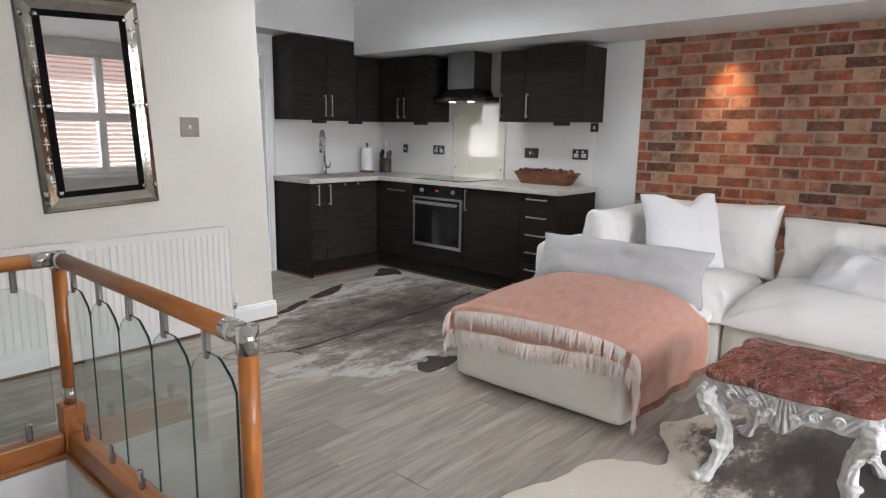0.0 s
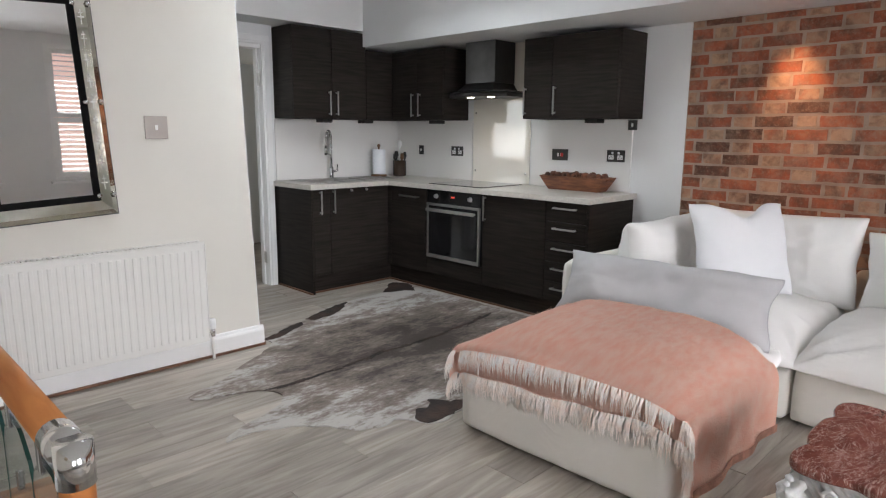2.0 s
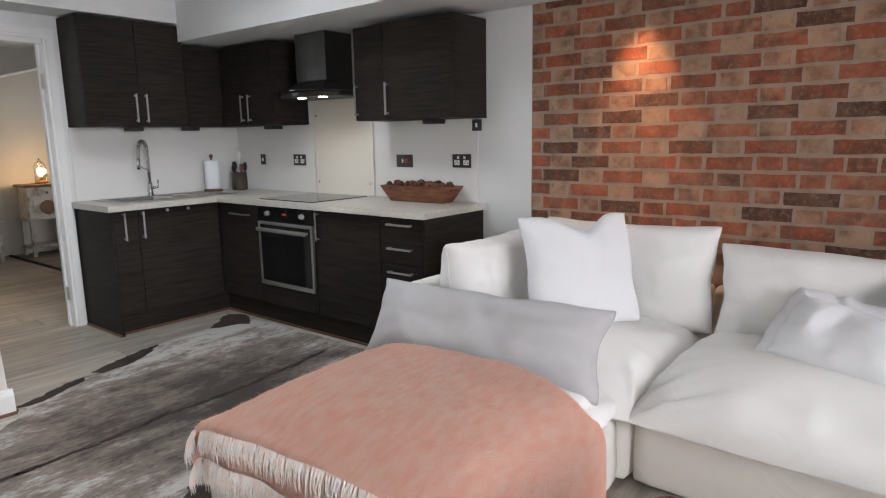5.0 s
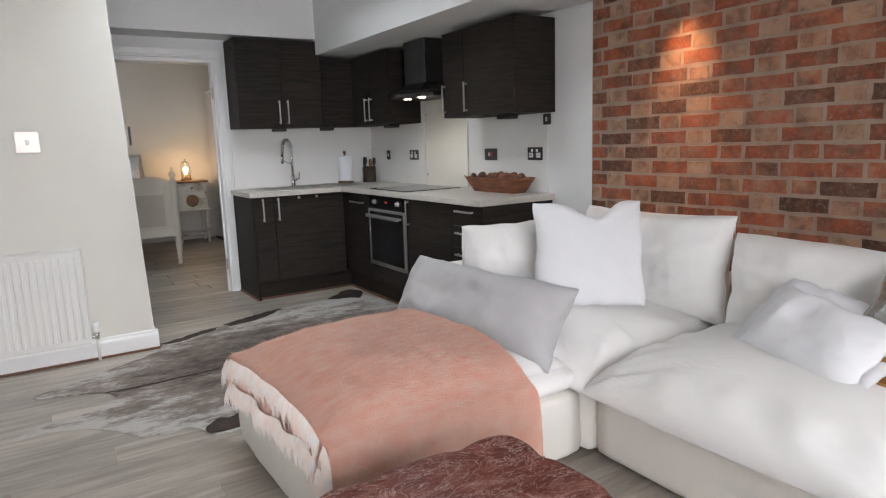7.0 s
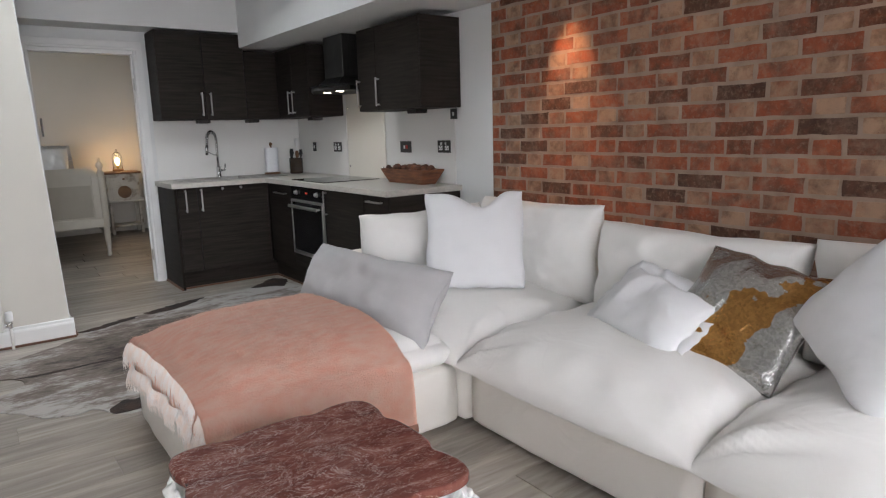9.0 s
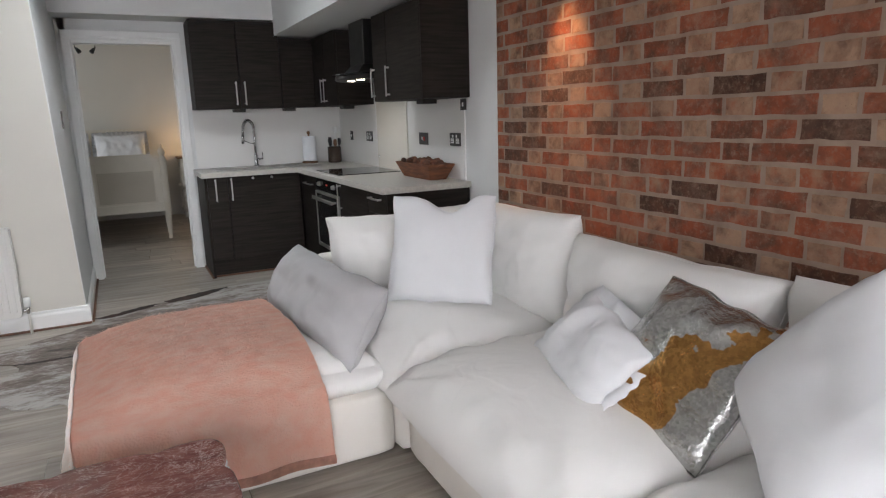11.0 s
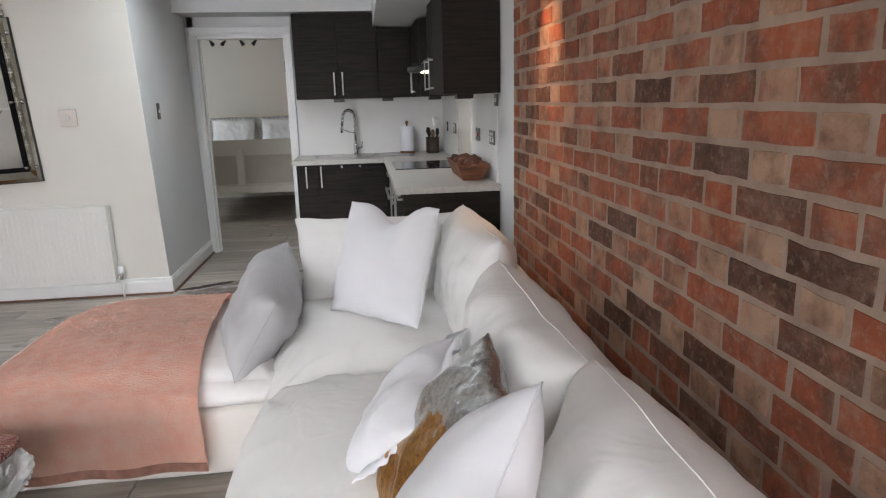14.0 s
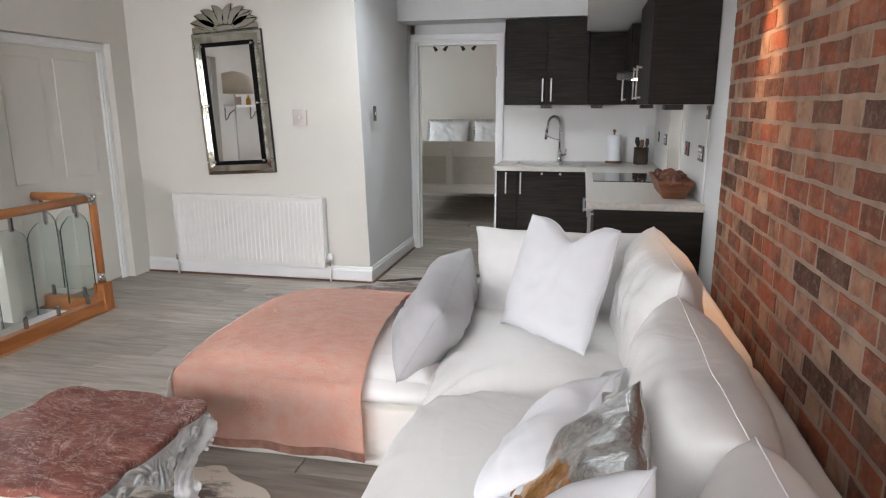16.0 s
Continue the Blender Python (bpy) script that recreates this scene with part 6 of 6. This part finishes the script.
for pts in ([(-2.30, 1.06), (-2.16, 1.115), (-2.0, 1.20), (-1.90, 1.225), (-1.93, 1.17), (-2.06, 1.10), (-2.2, 1.03)], [(-1.84, 1.26), (-1.70, 1.335), (-1.52, 1.405), (-1.36, 1.45), (-1.42, 1.37), (-1.56, 1.27), (-1.74, 1.21)],
            [(-0.94, 1.49), (-0.80, 1.60), (-0.67, 1.715), (-0.58, 1.61), (-0.63, 1.46), (-0.70, 1.36), (-0.76, 1.42)], [(-2.36, -0.49), (-2.30, -0.56), (-2.12, -0.54), (-2.02, -0.49), (-2.10, -0.44), (-2.16, -0.36), (-2.22, -0.42), (-2.28, -0.40)]):
    o_ = smooth_outline(pts, 8)
    o_ = [(x + 0.02 * noise.noise(Vector((x * 22, y * 22, 3))), y + 0.02 * noise.noise(Vector((x * 22, y * 22, 7)))) for x, y in o_]
    part("dark_patch", prism(o_, 0.007, 0.0092), HIDE_DARK, h1, "dark brown hair patch")
spine = [(-2.60, 0.30), (-2.24, 0.305), (-1.90, 0.35), (-1.50, 0.345), (-1.10, 0.40), (-0.72, 0.46)]
rngh = random.Random(21)
for k in range(16):
    s_ = k / 16 * (len(spine) - 1)
    i_ = int(s_)
    x_ = spine[i_][0] + (spine[i_ + 1][0] - spine[i_][0]) * (s_ - i_)
    y_ = spine[i_][1] + (spine[i_ + 1][1] - spine[i_][1]) * (s_ - i_)
    an_ = math.atan2(spine[i_ + 1][1] - spine[i_][1], spine[i_ + 1][0] - spine[i_][0]) + rngh.uniform(-0.2, 0.2)
    l_, w_ = rngh.uniform(0.05, 0.13), rngh.uniform(0.006, 0.018)
    pts_ = []
    for q in range(40):
        a_ = 2 * math.pi * q / 40
        f_ = 1 + 0.6 * noise.noise(Vector((math.cos(a_) * 2.5, math.sin(a_) * 2.5, k * 3.0)))
        u_, v_ = l_ * math.cos(a_) * f_, w_ * math.sin(a_) * f_
        pts_.append((x_ + u_ * math.cos(an_) - v_ * math.sin(an_), y_ + u_ * math.sin(an_) + v_ * math.cos(an_)))
    part("dark_streak", prism(pts_, 0.007, 0.0085), HIDE_DARK, h1, "dark hair streak along the spine")
h2 = hide("cowhide_rug", [(-3.30, -1.72), (-3.05, -1.60), (-2.80, -1.68), (-2.58, -1.71), (-2.48, -1.82), (-2.42, -1.93), (-2.28, -1.90), (-2.14, -1.80), (-2.03, -1.775), (-1.92, -1.84), (-1.78, -1.88), (-1.70, -2.0), (-1.62, -2.2), (-1.55, -2.5),
                          (-1.60, -2.8), (-1.50, -3.1), (-1.70, -3.35), (-2.1, -3.25), (-2.6, -3.3), (-3.0, -3.45), (-3.3, -3.2), (-3.2, -2.8), (-3.3, -2.4), (-3.2, -2.1), (-3.4, -1.9)],
          HIDE2, "cream hide rug with a grey middle under the table", 0.0036)

# ---- downlights ----
for ly in (-1.24, -1.97, -2.75, -3.5):
    dl = thing("downlight", (-0.13, ly, ZB), "small round recessed ceiling downlight", "downlight", "downlights over the brick wall")
    part("bezel", lathe([(0.04, -0.004), (0.042, -0.001), (0.042, 0.0), (0.028, 0.0), (0.028, -0.003)], 24), GLOSS_WHITE, dl, "", True)
    part("lamp", lathe([(0.026, -0.003), (0.026, 0.0005)], 20), LIT, dl, "lit halogen lamp")

# ---- windows with shutters in the south wall ----


def shutter_window(name, x0, x1, z0, z1, y):
    w_ = tagged(new(name), "tall window with white louvred shutters", "window", kind="structure")
    part("window_frame", boxes([(x0, y - 0.06, z0, x0 + 0.05, y, z1), (x1 - 0.05, y - 0.06, z0, x1, y, z1), (x0 + 0.05, y - 0.06, z0, x1 - 0.05, y, z0 + 0.05), (x0 + 0.05, y - 0.06, z1 - 0.05, x1 - 0.05, y, z1)], 0.003), SHUTTER, w_)
    part("window_sill", boxes([(x0 - 0.06, y - 0.02, z0 - 0.04, x1 + 0.06, y + 0.1, z0 - 0.001)], 0.006), SHUTTER, w_)
    g_ = part("pane", boxes([(x0, y - 0.2, z0, x1, y - 0.194, z1)]), GLASS, w_, "clear window glass")
    g_.visible_shadow = False
    part("glazing_bar", boxes([((x0 + x1) / 2 - 0.02, y - 0.215, z0, (x0 + x1) / 2 + 0.02, y - 0.18, z1), (x0, y - 0.215, (z0 + z1) / 2 - 0.025, x1, y - 0.18, (z0 + z1) / 2 + 0.025)], 0.003), SHUTTER, w_)
    xm = (x0 + x1) / 2
    zm = z0 + (z1 - z0) * 0.47
    for a, b in ((x0 + 0.052, xm - 0.002), (xm + 0.002, x1 - 0.052)):
        for c, d_ in ((z0 + 0.052, zm - 0.002), (zm + 0.002, z1 - 0.052)):
            p = part("shutter", boxes([(a, y - 0.045, c, a + 0.05, y - 0.015, d_), (b - 0.05, y - 0.045, c, b, y - 0.015, d_), (a + 0.05, y - 0.045, c, b - 0.05, y - 0.015, c + 0.06), (a + 0.05, y - 0.045, d_ - 0.06, b - 0.05, y - 0.015, d_)], 0.003), SHUTTER, w_, "white shutter leaf")
            n_l = int((d_ - c - 0.12) / 0.062)
            for i in range(n_l):
                zz = c + 0.06 + (i + 0.5) * (d_ - c - 0.12) / n_l
                bm = boxes([(a + 0.052, -0.03, -0.004, b - 0.052, 0.03, 0.004)], 0.003, 1)
                bmesh.ops.transform(bm, matrix=pose(0, y - 0.03, zz, -14, 0, 0), verts=bm.verts[:])
                part("slat", bm, SHUTTER, p)


# window_1 is an unseen addition that carries extra daylight
for i, (a, b) in enumerate(WINDOWS):
    shutter_window("window_%d" % (i + 1), a, b, 0.65, 2.42, YB)
# the terrace glows by itself; emission stands in for daylight on its brick
facade = tagged(part("backdrop", boxes([(-25, -52.5, -6, 20, -52, 12)]), emitting("glowing_far_brickwork", (0.80, 0.50, 0.42), 1.1)), "distant red brick terrace across the street, a backdrop with daylight as its own glow", "backdrop", kind="structure")
tagged(part("ground", boxes([(-300, -300, -6.3, 300, 300, -6)]), mat("street_ground", (0.09, 0.09, 0.09), 0.9, (0.06, 0.06, 0.06), 0.6)), "grey street far below the windows", "ground", kind="structure")

# ---- west wall seen in the mirror: shelf and dome lamp ----
sh = thing("wall_shelf", (XW, -3.9, 1.42), "white wall shelf on black scroll brackets", "shelf")
part("board", boxes([(0.0, -0.55, 0, 0.24, 0.55, 0.035)], 0.004), GLOSS_WHITE, sh)
for by in (-0.4, 0.4):
    part("bracket", tube([(0.006, by, 0.0), (0.006, by, -0.2), (0.05, by, -0.16), (0.09, by, -0.09), (0.16, by, -0.05), (0.2, by, -0.006)], 0.007, 8), BLACK, sh, "black scroll bracket", True)
fr_ = thing("picture_frame", (XW + 0.1, -3.75, 1.456), "small dark framed picture standing on the shelf", "picture frame")
part("frame", boxes([(-0.01, -0.09, 0, 0.01, 0.09, 0.13)], 0.003), BROWN_WOOD, fr_)
bt = thing("bottle", (XW + 0.12, -4.05, 1.456), "amber glass bottle on the shelf", "bottle")
part("bottle", lathe([(0.04, 0), (0.042, 0.01), (0.042, 0.09), (0.015, 0.12), (0.015, 0.15)], 20), mat("amber_glass", (0.5, 0.26, 0.04), 0.1), bt, "", True)
lp = thing("floor_lamp", (-5.35, -2.35, 0), "standing lamp with a large beige dome shade", "lamp")
part("foot", lathe([(0.15, 0), (0.15, 0.015), (0.13, 0.025), (0.02, 0.03)], 28), STEEL, lp, "", True)
part("pole", tube([(0, 0, 0.02), (0, 0, 1.80)], 0.011, 12), STEEL, lp, "", True)
part("shade", lathe([(0.30, 1.60), (0.305, 1.60), (0.29, 1.70), (0.24, 1.80), (0.15, 1.87), (0.03, 1.90), (0.03, 1.89), (0.15, 1.86), (0.235, 1.79), (0.285, 1.70)], 32), mat("beige_shade", (0.62, 0.54, 0.42), 0.7, (0.58, 0.50, 0.39), 6), lp, "beige dome shade", True)

# ---- bedroom ----
bed = thing("bed", (-2.31, 4.2, 0), "antique cream French bed with cane panels", "bed")
BWH = 0.735
for sx in (-1, 1):
    bm = lathe([(0.018, 0), (0.026, 0.02), (0.02, 0.05), (0.03, 0.16), (0.036, 0.27), (0.028, 0.30), (0.04, 0.33), (0.04, 0.93), (0.028, 0.95), (0.02, 0.97), (0.038, 1.0), (0.034, 1.03), (0.01, 1.06), (0.018, 1.075), (0.004, 1.095)], 20)
    bmesh.ops.translate(bm, vec=(sx * BWH, 0, 0), verts=bm.verts[:])
    part("post", bm, CREAM_PAINT, bed, "turned cream bedpost with a finial", True)
top = [(-BWH, 0.34)] + [(BWH, 0.34), (BWH, 0.86)] + [(BWH * math.cos(math.pi * k / 24), 0.86 + 0.13 * min(1, 1.8 * math.sin(math.pi * k / 24))) for k in range(1, 24)] + [(-BWH, 0.86)]


def board(outline, y0, y1):
    bm = bmesh.new()
    f = bm.faces.new([bm.verts.new((x, y0, z)) for x, z in outline])
    ex_ = bmesh.ops.extrude_face_region(bm, geom=[f])
    bmesh.ops.translate(bm, vec=(0, y1 - y0, 0), verts=[v for v in ex_["geom"] if isinstance(v, bmesh.types.BMVert)])
    bmesh.ops.recalc_face_normals(bm, faces=bm.faces[:])
    return bm


part("footboard", board(top, -0.012, 0.012), CREAM_PAINT, bed)
part("rail", boxes([(-BWH, -0.03, 0.33, BWH, 0.03, 0.43), (-0.04, -0.024, 0.43, 0.04, -0.012, 0.90), (-BWH + 0.03, -0.024, 0.43, -BWH + 0.10, -0.012, 0.90), (BWH - 0.10, -0.024, 0.43, BWH - 0.03, -0.012, 0.90)], 0.004), CREAM_PAINT, bed)
for px0, px1 in ((-BWH + 0.11, -0.05), (0.05, BWH - 0.11)):
    strips = []
    for k in range(int((px1 - px0) / 0.022)):
        strips.append((px0 + k * 0.022, -0.018, 0.45, px0 + k * 0.022 + 0.012, -0.0125, 0.80))
    for k in range(16):
        strips.append((px0, -0.0205, 0.455 + k * 0.022, px1, -0.0155, 0.467 + k * 0.022))
    tagged(part("cane_panel", boxes(strips), CANE, bed, "woven cane panel"), kind="stuff")
part("side_rail", boxes([(BWH - 0.03, 0.0, 0.28, BWH, 1.95, 0.42)], 0.004), CREAM_PAINT, bed)
part("side_rail", boxes([(-BWH, 0.0, 0.28, -BWH + 0.03, 1.95, 0.42)], 0.004), CREAM_PAINT, bed)
head = [(-BWH, 0.3)] + [(BWH, 0.3), (BWH, 1.1)] + [(BWH * math.cos(math.pi * k / 24), 1.1 + 0.16 * min(1, 1.8 * math.sin(math.pi * k / 24))) for k in range(1, 24)] + [(-BWH, 1.1)]
part("headboard", board(head, 1.94, 1.98), CREAM_PAINT, bed)
part("mattress", puffy_box(-BWH + 0.035, 0.03, 0.32, BWH - 0.035, 1.93, 0.60, 0.06, 0.02, 0.006, 3, 14), COTTON, bed, "white mattress", True)
dv = thing("duvet", (-2.31, 5.1, 0.6), "white cotton duvet on the bed", "bedding")
part("cover", puffy_box(-0.74, -0.86, 0.005, 0.74, 0.5, 0.12, 0.05, 0.04, 0.02, 7, 24), COTTON, dv, "", True)
for cx in (-2.68, -1.97):
    pw = cushion("pillow", (cx, 5.80, 0.76), 0, 18, 0, 0.62, 0.46, 0.2, COTTON, "white pillow with a frilled edge", "bed pillows", seed=int(-cx * 10))
    bmf = bmesh.new()
    prev = None
    first = None
    for k in range(181):
        a = 2 * math.pi * k / 180
        ca, sa = math.cos(a), math.sin(a)
        q = 1 / max(abs(ca), abs(sa)) ** 0.9
        wv = 0.018 * math.sin(k * 1.3)
        cur = [bmf.verts.new((0.295 * ca * q, 0, 0.23 + 0.215 * sa * q)), bmf.verts.new((0.345 * ca * q, wv, 0.23 + 0.265 * sa * q))]
        if prev:
            bmf.faces.new((prev[0], cur[0], cur[1], prev[1]))
        prev = cur
    bmesh.ops.solidify(bmf, geom=bmf.faces[:], thickness=0.002)
    part("frill", bmf, COTTON, pw, "gathered white frill", True)
ns = thing("bedside_table", (-1.05, 6.05, 0), "distressed white-painted bedside table with an open shelf", "bedside table")
part("top", boxes([(-0.23, -0.18, 0.825, 0.23, 0.18, 0.855)], 0.006), BROWN_WOOD, ns, "worn brown wooden top")
part("body", boxes([(-0.2, -0.155, 0.46, 0.2, 0.155, 0.824)], 0.006), ANTIQUE, ns)
dn = part("door", boxes([(-0.15, -0.168, 0.48, 0.15, -0.154, 0.68)], 0.004), ANTIQUE, ns)
part("panel", lathe([(0.085, 0), (0.085, 0.006), (0.07, 0.008), (0.06, 0.005)], 28), BROWN_WOOD, dn, "round worn wooden roundel").matrix_basis = pose(0, -0.168, 0.58, 90, 0, 0)
dn = part("drawer", boxes([(-0.16, -0.168, 0.71, 0.16, -0.154, 0.80)], 0.004), ANTIQUE, ns)
part("knob", lathe([(0.008, 0), (0.008, 0.01), (0.016, 0.02), (0.012, 0.03)], 14), BROWN_WOOD, dn, "", True).matrix_basis = pose(0, -0.168, 0.755, 90, 0, 0)
for sx in (-0.185, 0.185):
    for sy in (-0.14, 0.14):
        part("leg", boxes([(sx - 0.02, sy - 0.02, 0, sx + 0.02, sy + 0.02, 0.46)], 0.004), ANTIQUE, ns)
part("shelf", boxes([(-0.22, -0.17, 0.10, 0.22, 0.17, 0.125)], 0.004), ANTIQUE, ns)
part("shelf", boxes([(-0.24, -0.19, 0.44, 0.24, 0.19, 0.462)], 0.004), ANTIQUE, ns)
bl_ = thing("bedside_lamp", (-1.07, 6.05, 0.855), "bedside lamp with a glowing bulb under a glass cloche", "lamp")
part("base", lathe([(0.07, 0), (0.07, 0.03), (0.06, 0.035)], 24), BROWN_WOOD, bl_, "dark wooden base", True)
part("holder", lathe([(0.018, 0.035), (0.018, 0.08), (0.014, 0.085)], 16), mat("brass", (0.5, 0.33, 0.12), 0.3, metal=1.0), bl_, "brass lampholder", True)
part("bulb", lathe([(0.012, 0.085), (0.03, 0.125), (0.034, 0.15), (0.028, 0.175), (0.008, 0.19)], 20), FILAMENT, bl_, "glowing bulb", True)
cl = part("cloche", lathe([(0.062, 0.036), (0.062, 0.2), (0.05, 0.24), (0.02, 0.262), (0.01, 0.27), (0.016, 0.285), (0.005, 0.30), (0.004, 0.262), (0.018, 0.258), (0.047, 0.237), (0.058, 0.2), (0.058, 0.036)], 24), GLASS, bl_, "clear glass cloche", True)
cl.visible_shadow = False
tr = thing("track_light", (-2.4, 5.0, 2.25), "black ceiling track with four small spotlights", "lamp")
part("bar", tube([(-0.34, 0, -0.02), (-0.15, 0.02, 0.0), (0.1, -0.02, 0.01), (0.34, 0, 0.03)], 0.008, 8), BLACK, tr, "", True)
part("stem", tube([(0, 0, 0.0), (0, 0, 0.2)], 0.012, 10), BLACK, tr, "", True)
for k, tx in enumerate((-0.3, -0.1, 0.08, 0.29)):
    part("spot_head", tube([(tx, 0, -0.005), (tx, -0.02, -0.03), (tx + 0.02 * (-1) ** k, -0.04, -0.05), (tx + 0.045 * (-1) ** k, -0.06, -0.085)], [0.006, 0.008, 0.018, 0.026], 12), BLACK, tr, "", True)

# ---- fitted wardrobe with a mirror door in the bedroom ----
wd = thing("fitted_wardrobe", (-0.70, 4.43, 0), "white fitted wardrobe with a tall sliding mirror door", "wardrobe")
part("body", boxes([(0.03, 0.0, 0.0, 0.68, 1.80, 2.08)], 0.003), GLOSS_WHITE, wd)
md = part("door", boxes([(0.006, 0.004, 0.03, 0.026, 1.79, 2.05)]), MIRROR, wd, "full-height mirror door")
part("edge_trim", boxes([(0.0, -0.008, 0.02, 0.027, 0.002, 2.06)], 0.001), BLACK, md, "dark metal edge trim")
part("track", boxes([(-0.004, -0.008, 0.0, 0.029, 1.80, 0.018)], 0.001), BLACK, wd, "dark floor track")

# ---- brick wall: Flemish-like bond, burnt headers and red stretchers ----
bw = tagged(part("brick_wall", boxes([(0.0015, YB, 0, 0.03, -0.585, ZB)]), MORTAR), "exposed weathered red brick wall with pale mortar", "wall", kind="structure")
BRICK_MESHES = []
rngb = random.Random(11)


def brick_bmesh(bm, y0, y1, z0, z1, depth, r):
    """Adds one brick with a worn, uneven arris; its face looks to -x."""
    n = 4 if y1 - y0 > 0.15 else 2
    ys = [y0 + (y1 - y0) * k / n for k in range(n + 1)]
    loop = [(y, z0) for y in ys] + [(y1, (z0 + z1) / 2)] + [(y, z1) for y in ys[::-1]] + [(y0, (z0 + z1) / 2)]
    cy, cz = (y0 + y1) / 2, (z0 + z1) / 2
    loop = [(y + r.uniform(-0.0020, 0.0020), z + r.uniform(-0.0020, 0.0020)) for y, z in loop]
    m = len(loop)
    back = [bm.verts.new((0.010, y, z)) for y, z in loop]
    face = []
    for y, z in loop:
        b = r.uniform(0.0015, 0.005)
        dy, dz = cy - y, cz - z
        ln = math.hypot(dy, dz)
        face.append(bm.verts.new((-depth, y + b * (1 if dy > 0 else -1) * min(1, abs(dy) / ln * 2), z + b * (1 if dz > 0 else -1) * min(1, abs(dz) / ln * 2))))
    fs = [bm.faces.new((back[k], back[(k + 1) % m], face[(k + 1) % m], face[k])) for k in range(m)]
    fs.append(bm.faces.new(face))
    return fs


def brick_tone(r, header, z):
    if header:
        return r.choices((r.uniform(0.78, 1.0), r.uniform(0.5, 0.72), r.uniform(0.2, 0.35)), (0.82, 0.14, 0.04))[0]
    return r.choices((r.uniform(0.42, 0.66), r.uniform(0.04, 0.2), r.uniform(0.2, 0.4)), (0.50, 0.18 + 0.14 * (z < 1.3), 0.28))[0]


COURSE, ST, HD, JT = 0.0797, 0.2255, 0.1145, 0.0125
Z_FIRST = 0.020           # height of the first whole bed joint
PERIOD = ST + HD + 2 * JT
rest = bmesh.new()
rest_tones = []
count = 0
for row in range(-1, int(ZB / COURSE) + 1):
    z0 = max(Z_FIRST + row * COURSE + JT / 2, 0.001)
    z1 = min(Z_FIRST + (row + 1) * COURSE - JT / 2, ZB - 0.002)
    if z1 - z0 < 0.02:
        continue
    wander = rngb.uniform(-0.012, 0.012)
    centre = -2.790 + wander + (PERIOD / 2 if row % 2 else 0)
    for k in range(-9, 8):
        for header in (False, True):
            c = centre + k * PERIOD + (PERIOD / 2 if header else 0)
            half = (HD if header else ST) / 2
            y0, y1 = max(c - half + rngb.uniform(-0.004, 0.004), YB + 0.002), min(c + half + rngb.uniform(-0.004, 0.004), -0.588)
            if y1 - y0 < 0.02:
                continue
            tone = brick_tone(rngb, header, z0)
            depth = rngb.uniform(0.0004, 0.0024)
            dz = rngb.uniform(-0.002, 0.002)
            if -3.35 < y0 < -1.35 and 0.6 < z0 and count < 300:
                count += 1
                bm = bmesh.new()
                cy, cz = (y0 + y1) / 2, (z0 + z1) / 2
                brick_bmesh(bm, y0 - cy, y1 - cy, z0 - cz + dz, z1 - cz + dz, depth, rngb)
                bmesh.ops.recalc_face_normals(bm, faces=bm.faces[:])
                me = bpy.data.meshes.new("brick")
                bm.to_mesh(me)
                bm.free()
                me.materials.append(BRICK)
                at = me.attributes.new("tone", "FLOAT", "FACE")
                at.data.foreach_set("value", [tone + 0.02] * (len(me.polygons) - 1) + [tone])
                ob = new("brick", me)
                ob.location = (0, cy, cz)
                ob.parent = bw
            else:
                fs = brick_bmesh(rest, y0, y1, z0 + dz, z1 + dz, depth, rngb)
                rest_tones += [tone + 0.02] * (len(fs) - 1) + [tone]
bmesh.ops.recalc_face_normals(rest, faces=rest.faces[:])
me = bpy.data.meshes.new("brickwork")
rest.normal_update()
rest.to_mesh(me)
rest.free()
me.materials.append(BRICK)
at = me.attributes.new("tone", "FLOAT", "FACE")
at.data.foreach_set("value", rest_tones)
rw = new("brickwork", me)
rw.parent = bw
tagged(rw, kind="stuff")

# ---- floor boards last ----
lay_planks(XW, 0.0, YB, YR, holes=((-5.6, HX1, HY0, HY1), (-7, XT, HY1, 2)), seed=3)
lay_planks(XS, 0.0, YR, YF + 0.06, seed=4)
lay_planks(BX0, BX1, YF + 0.06, BY1, seed=5)
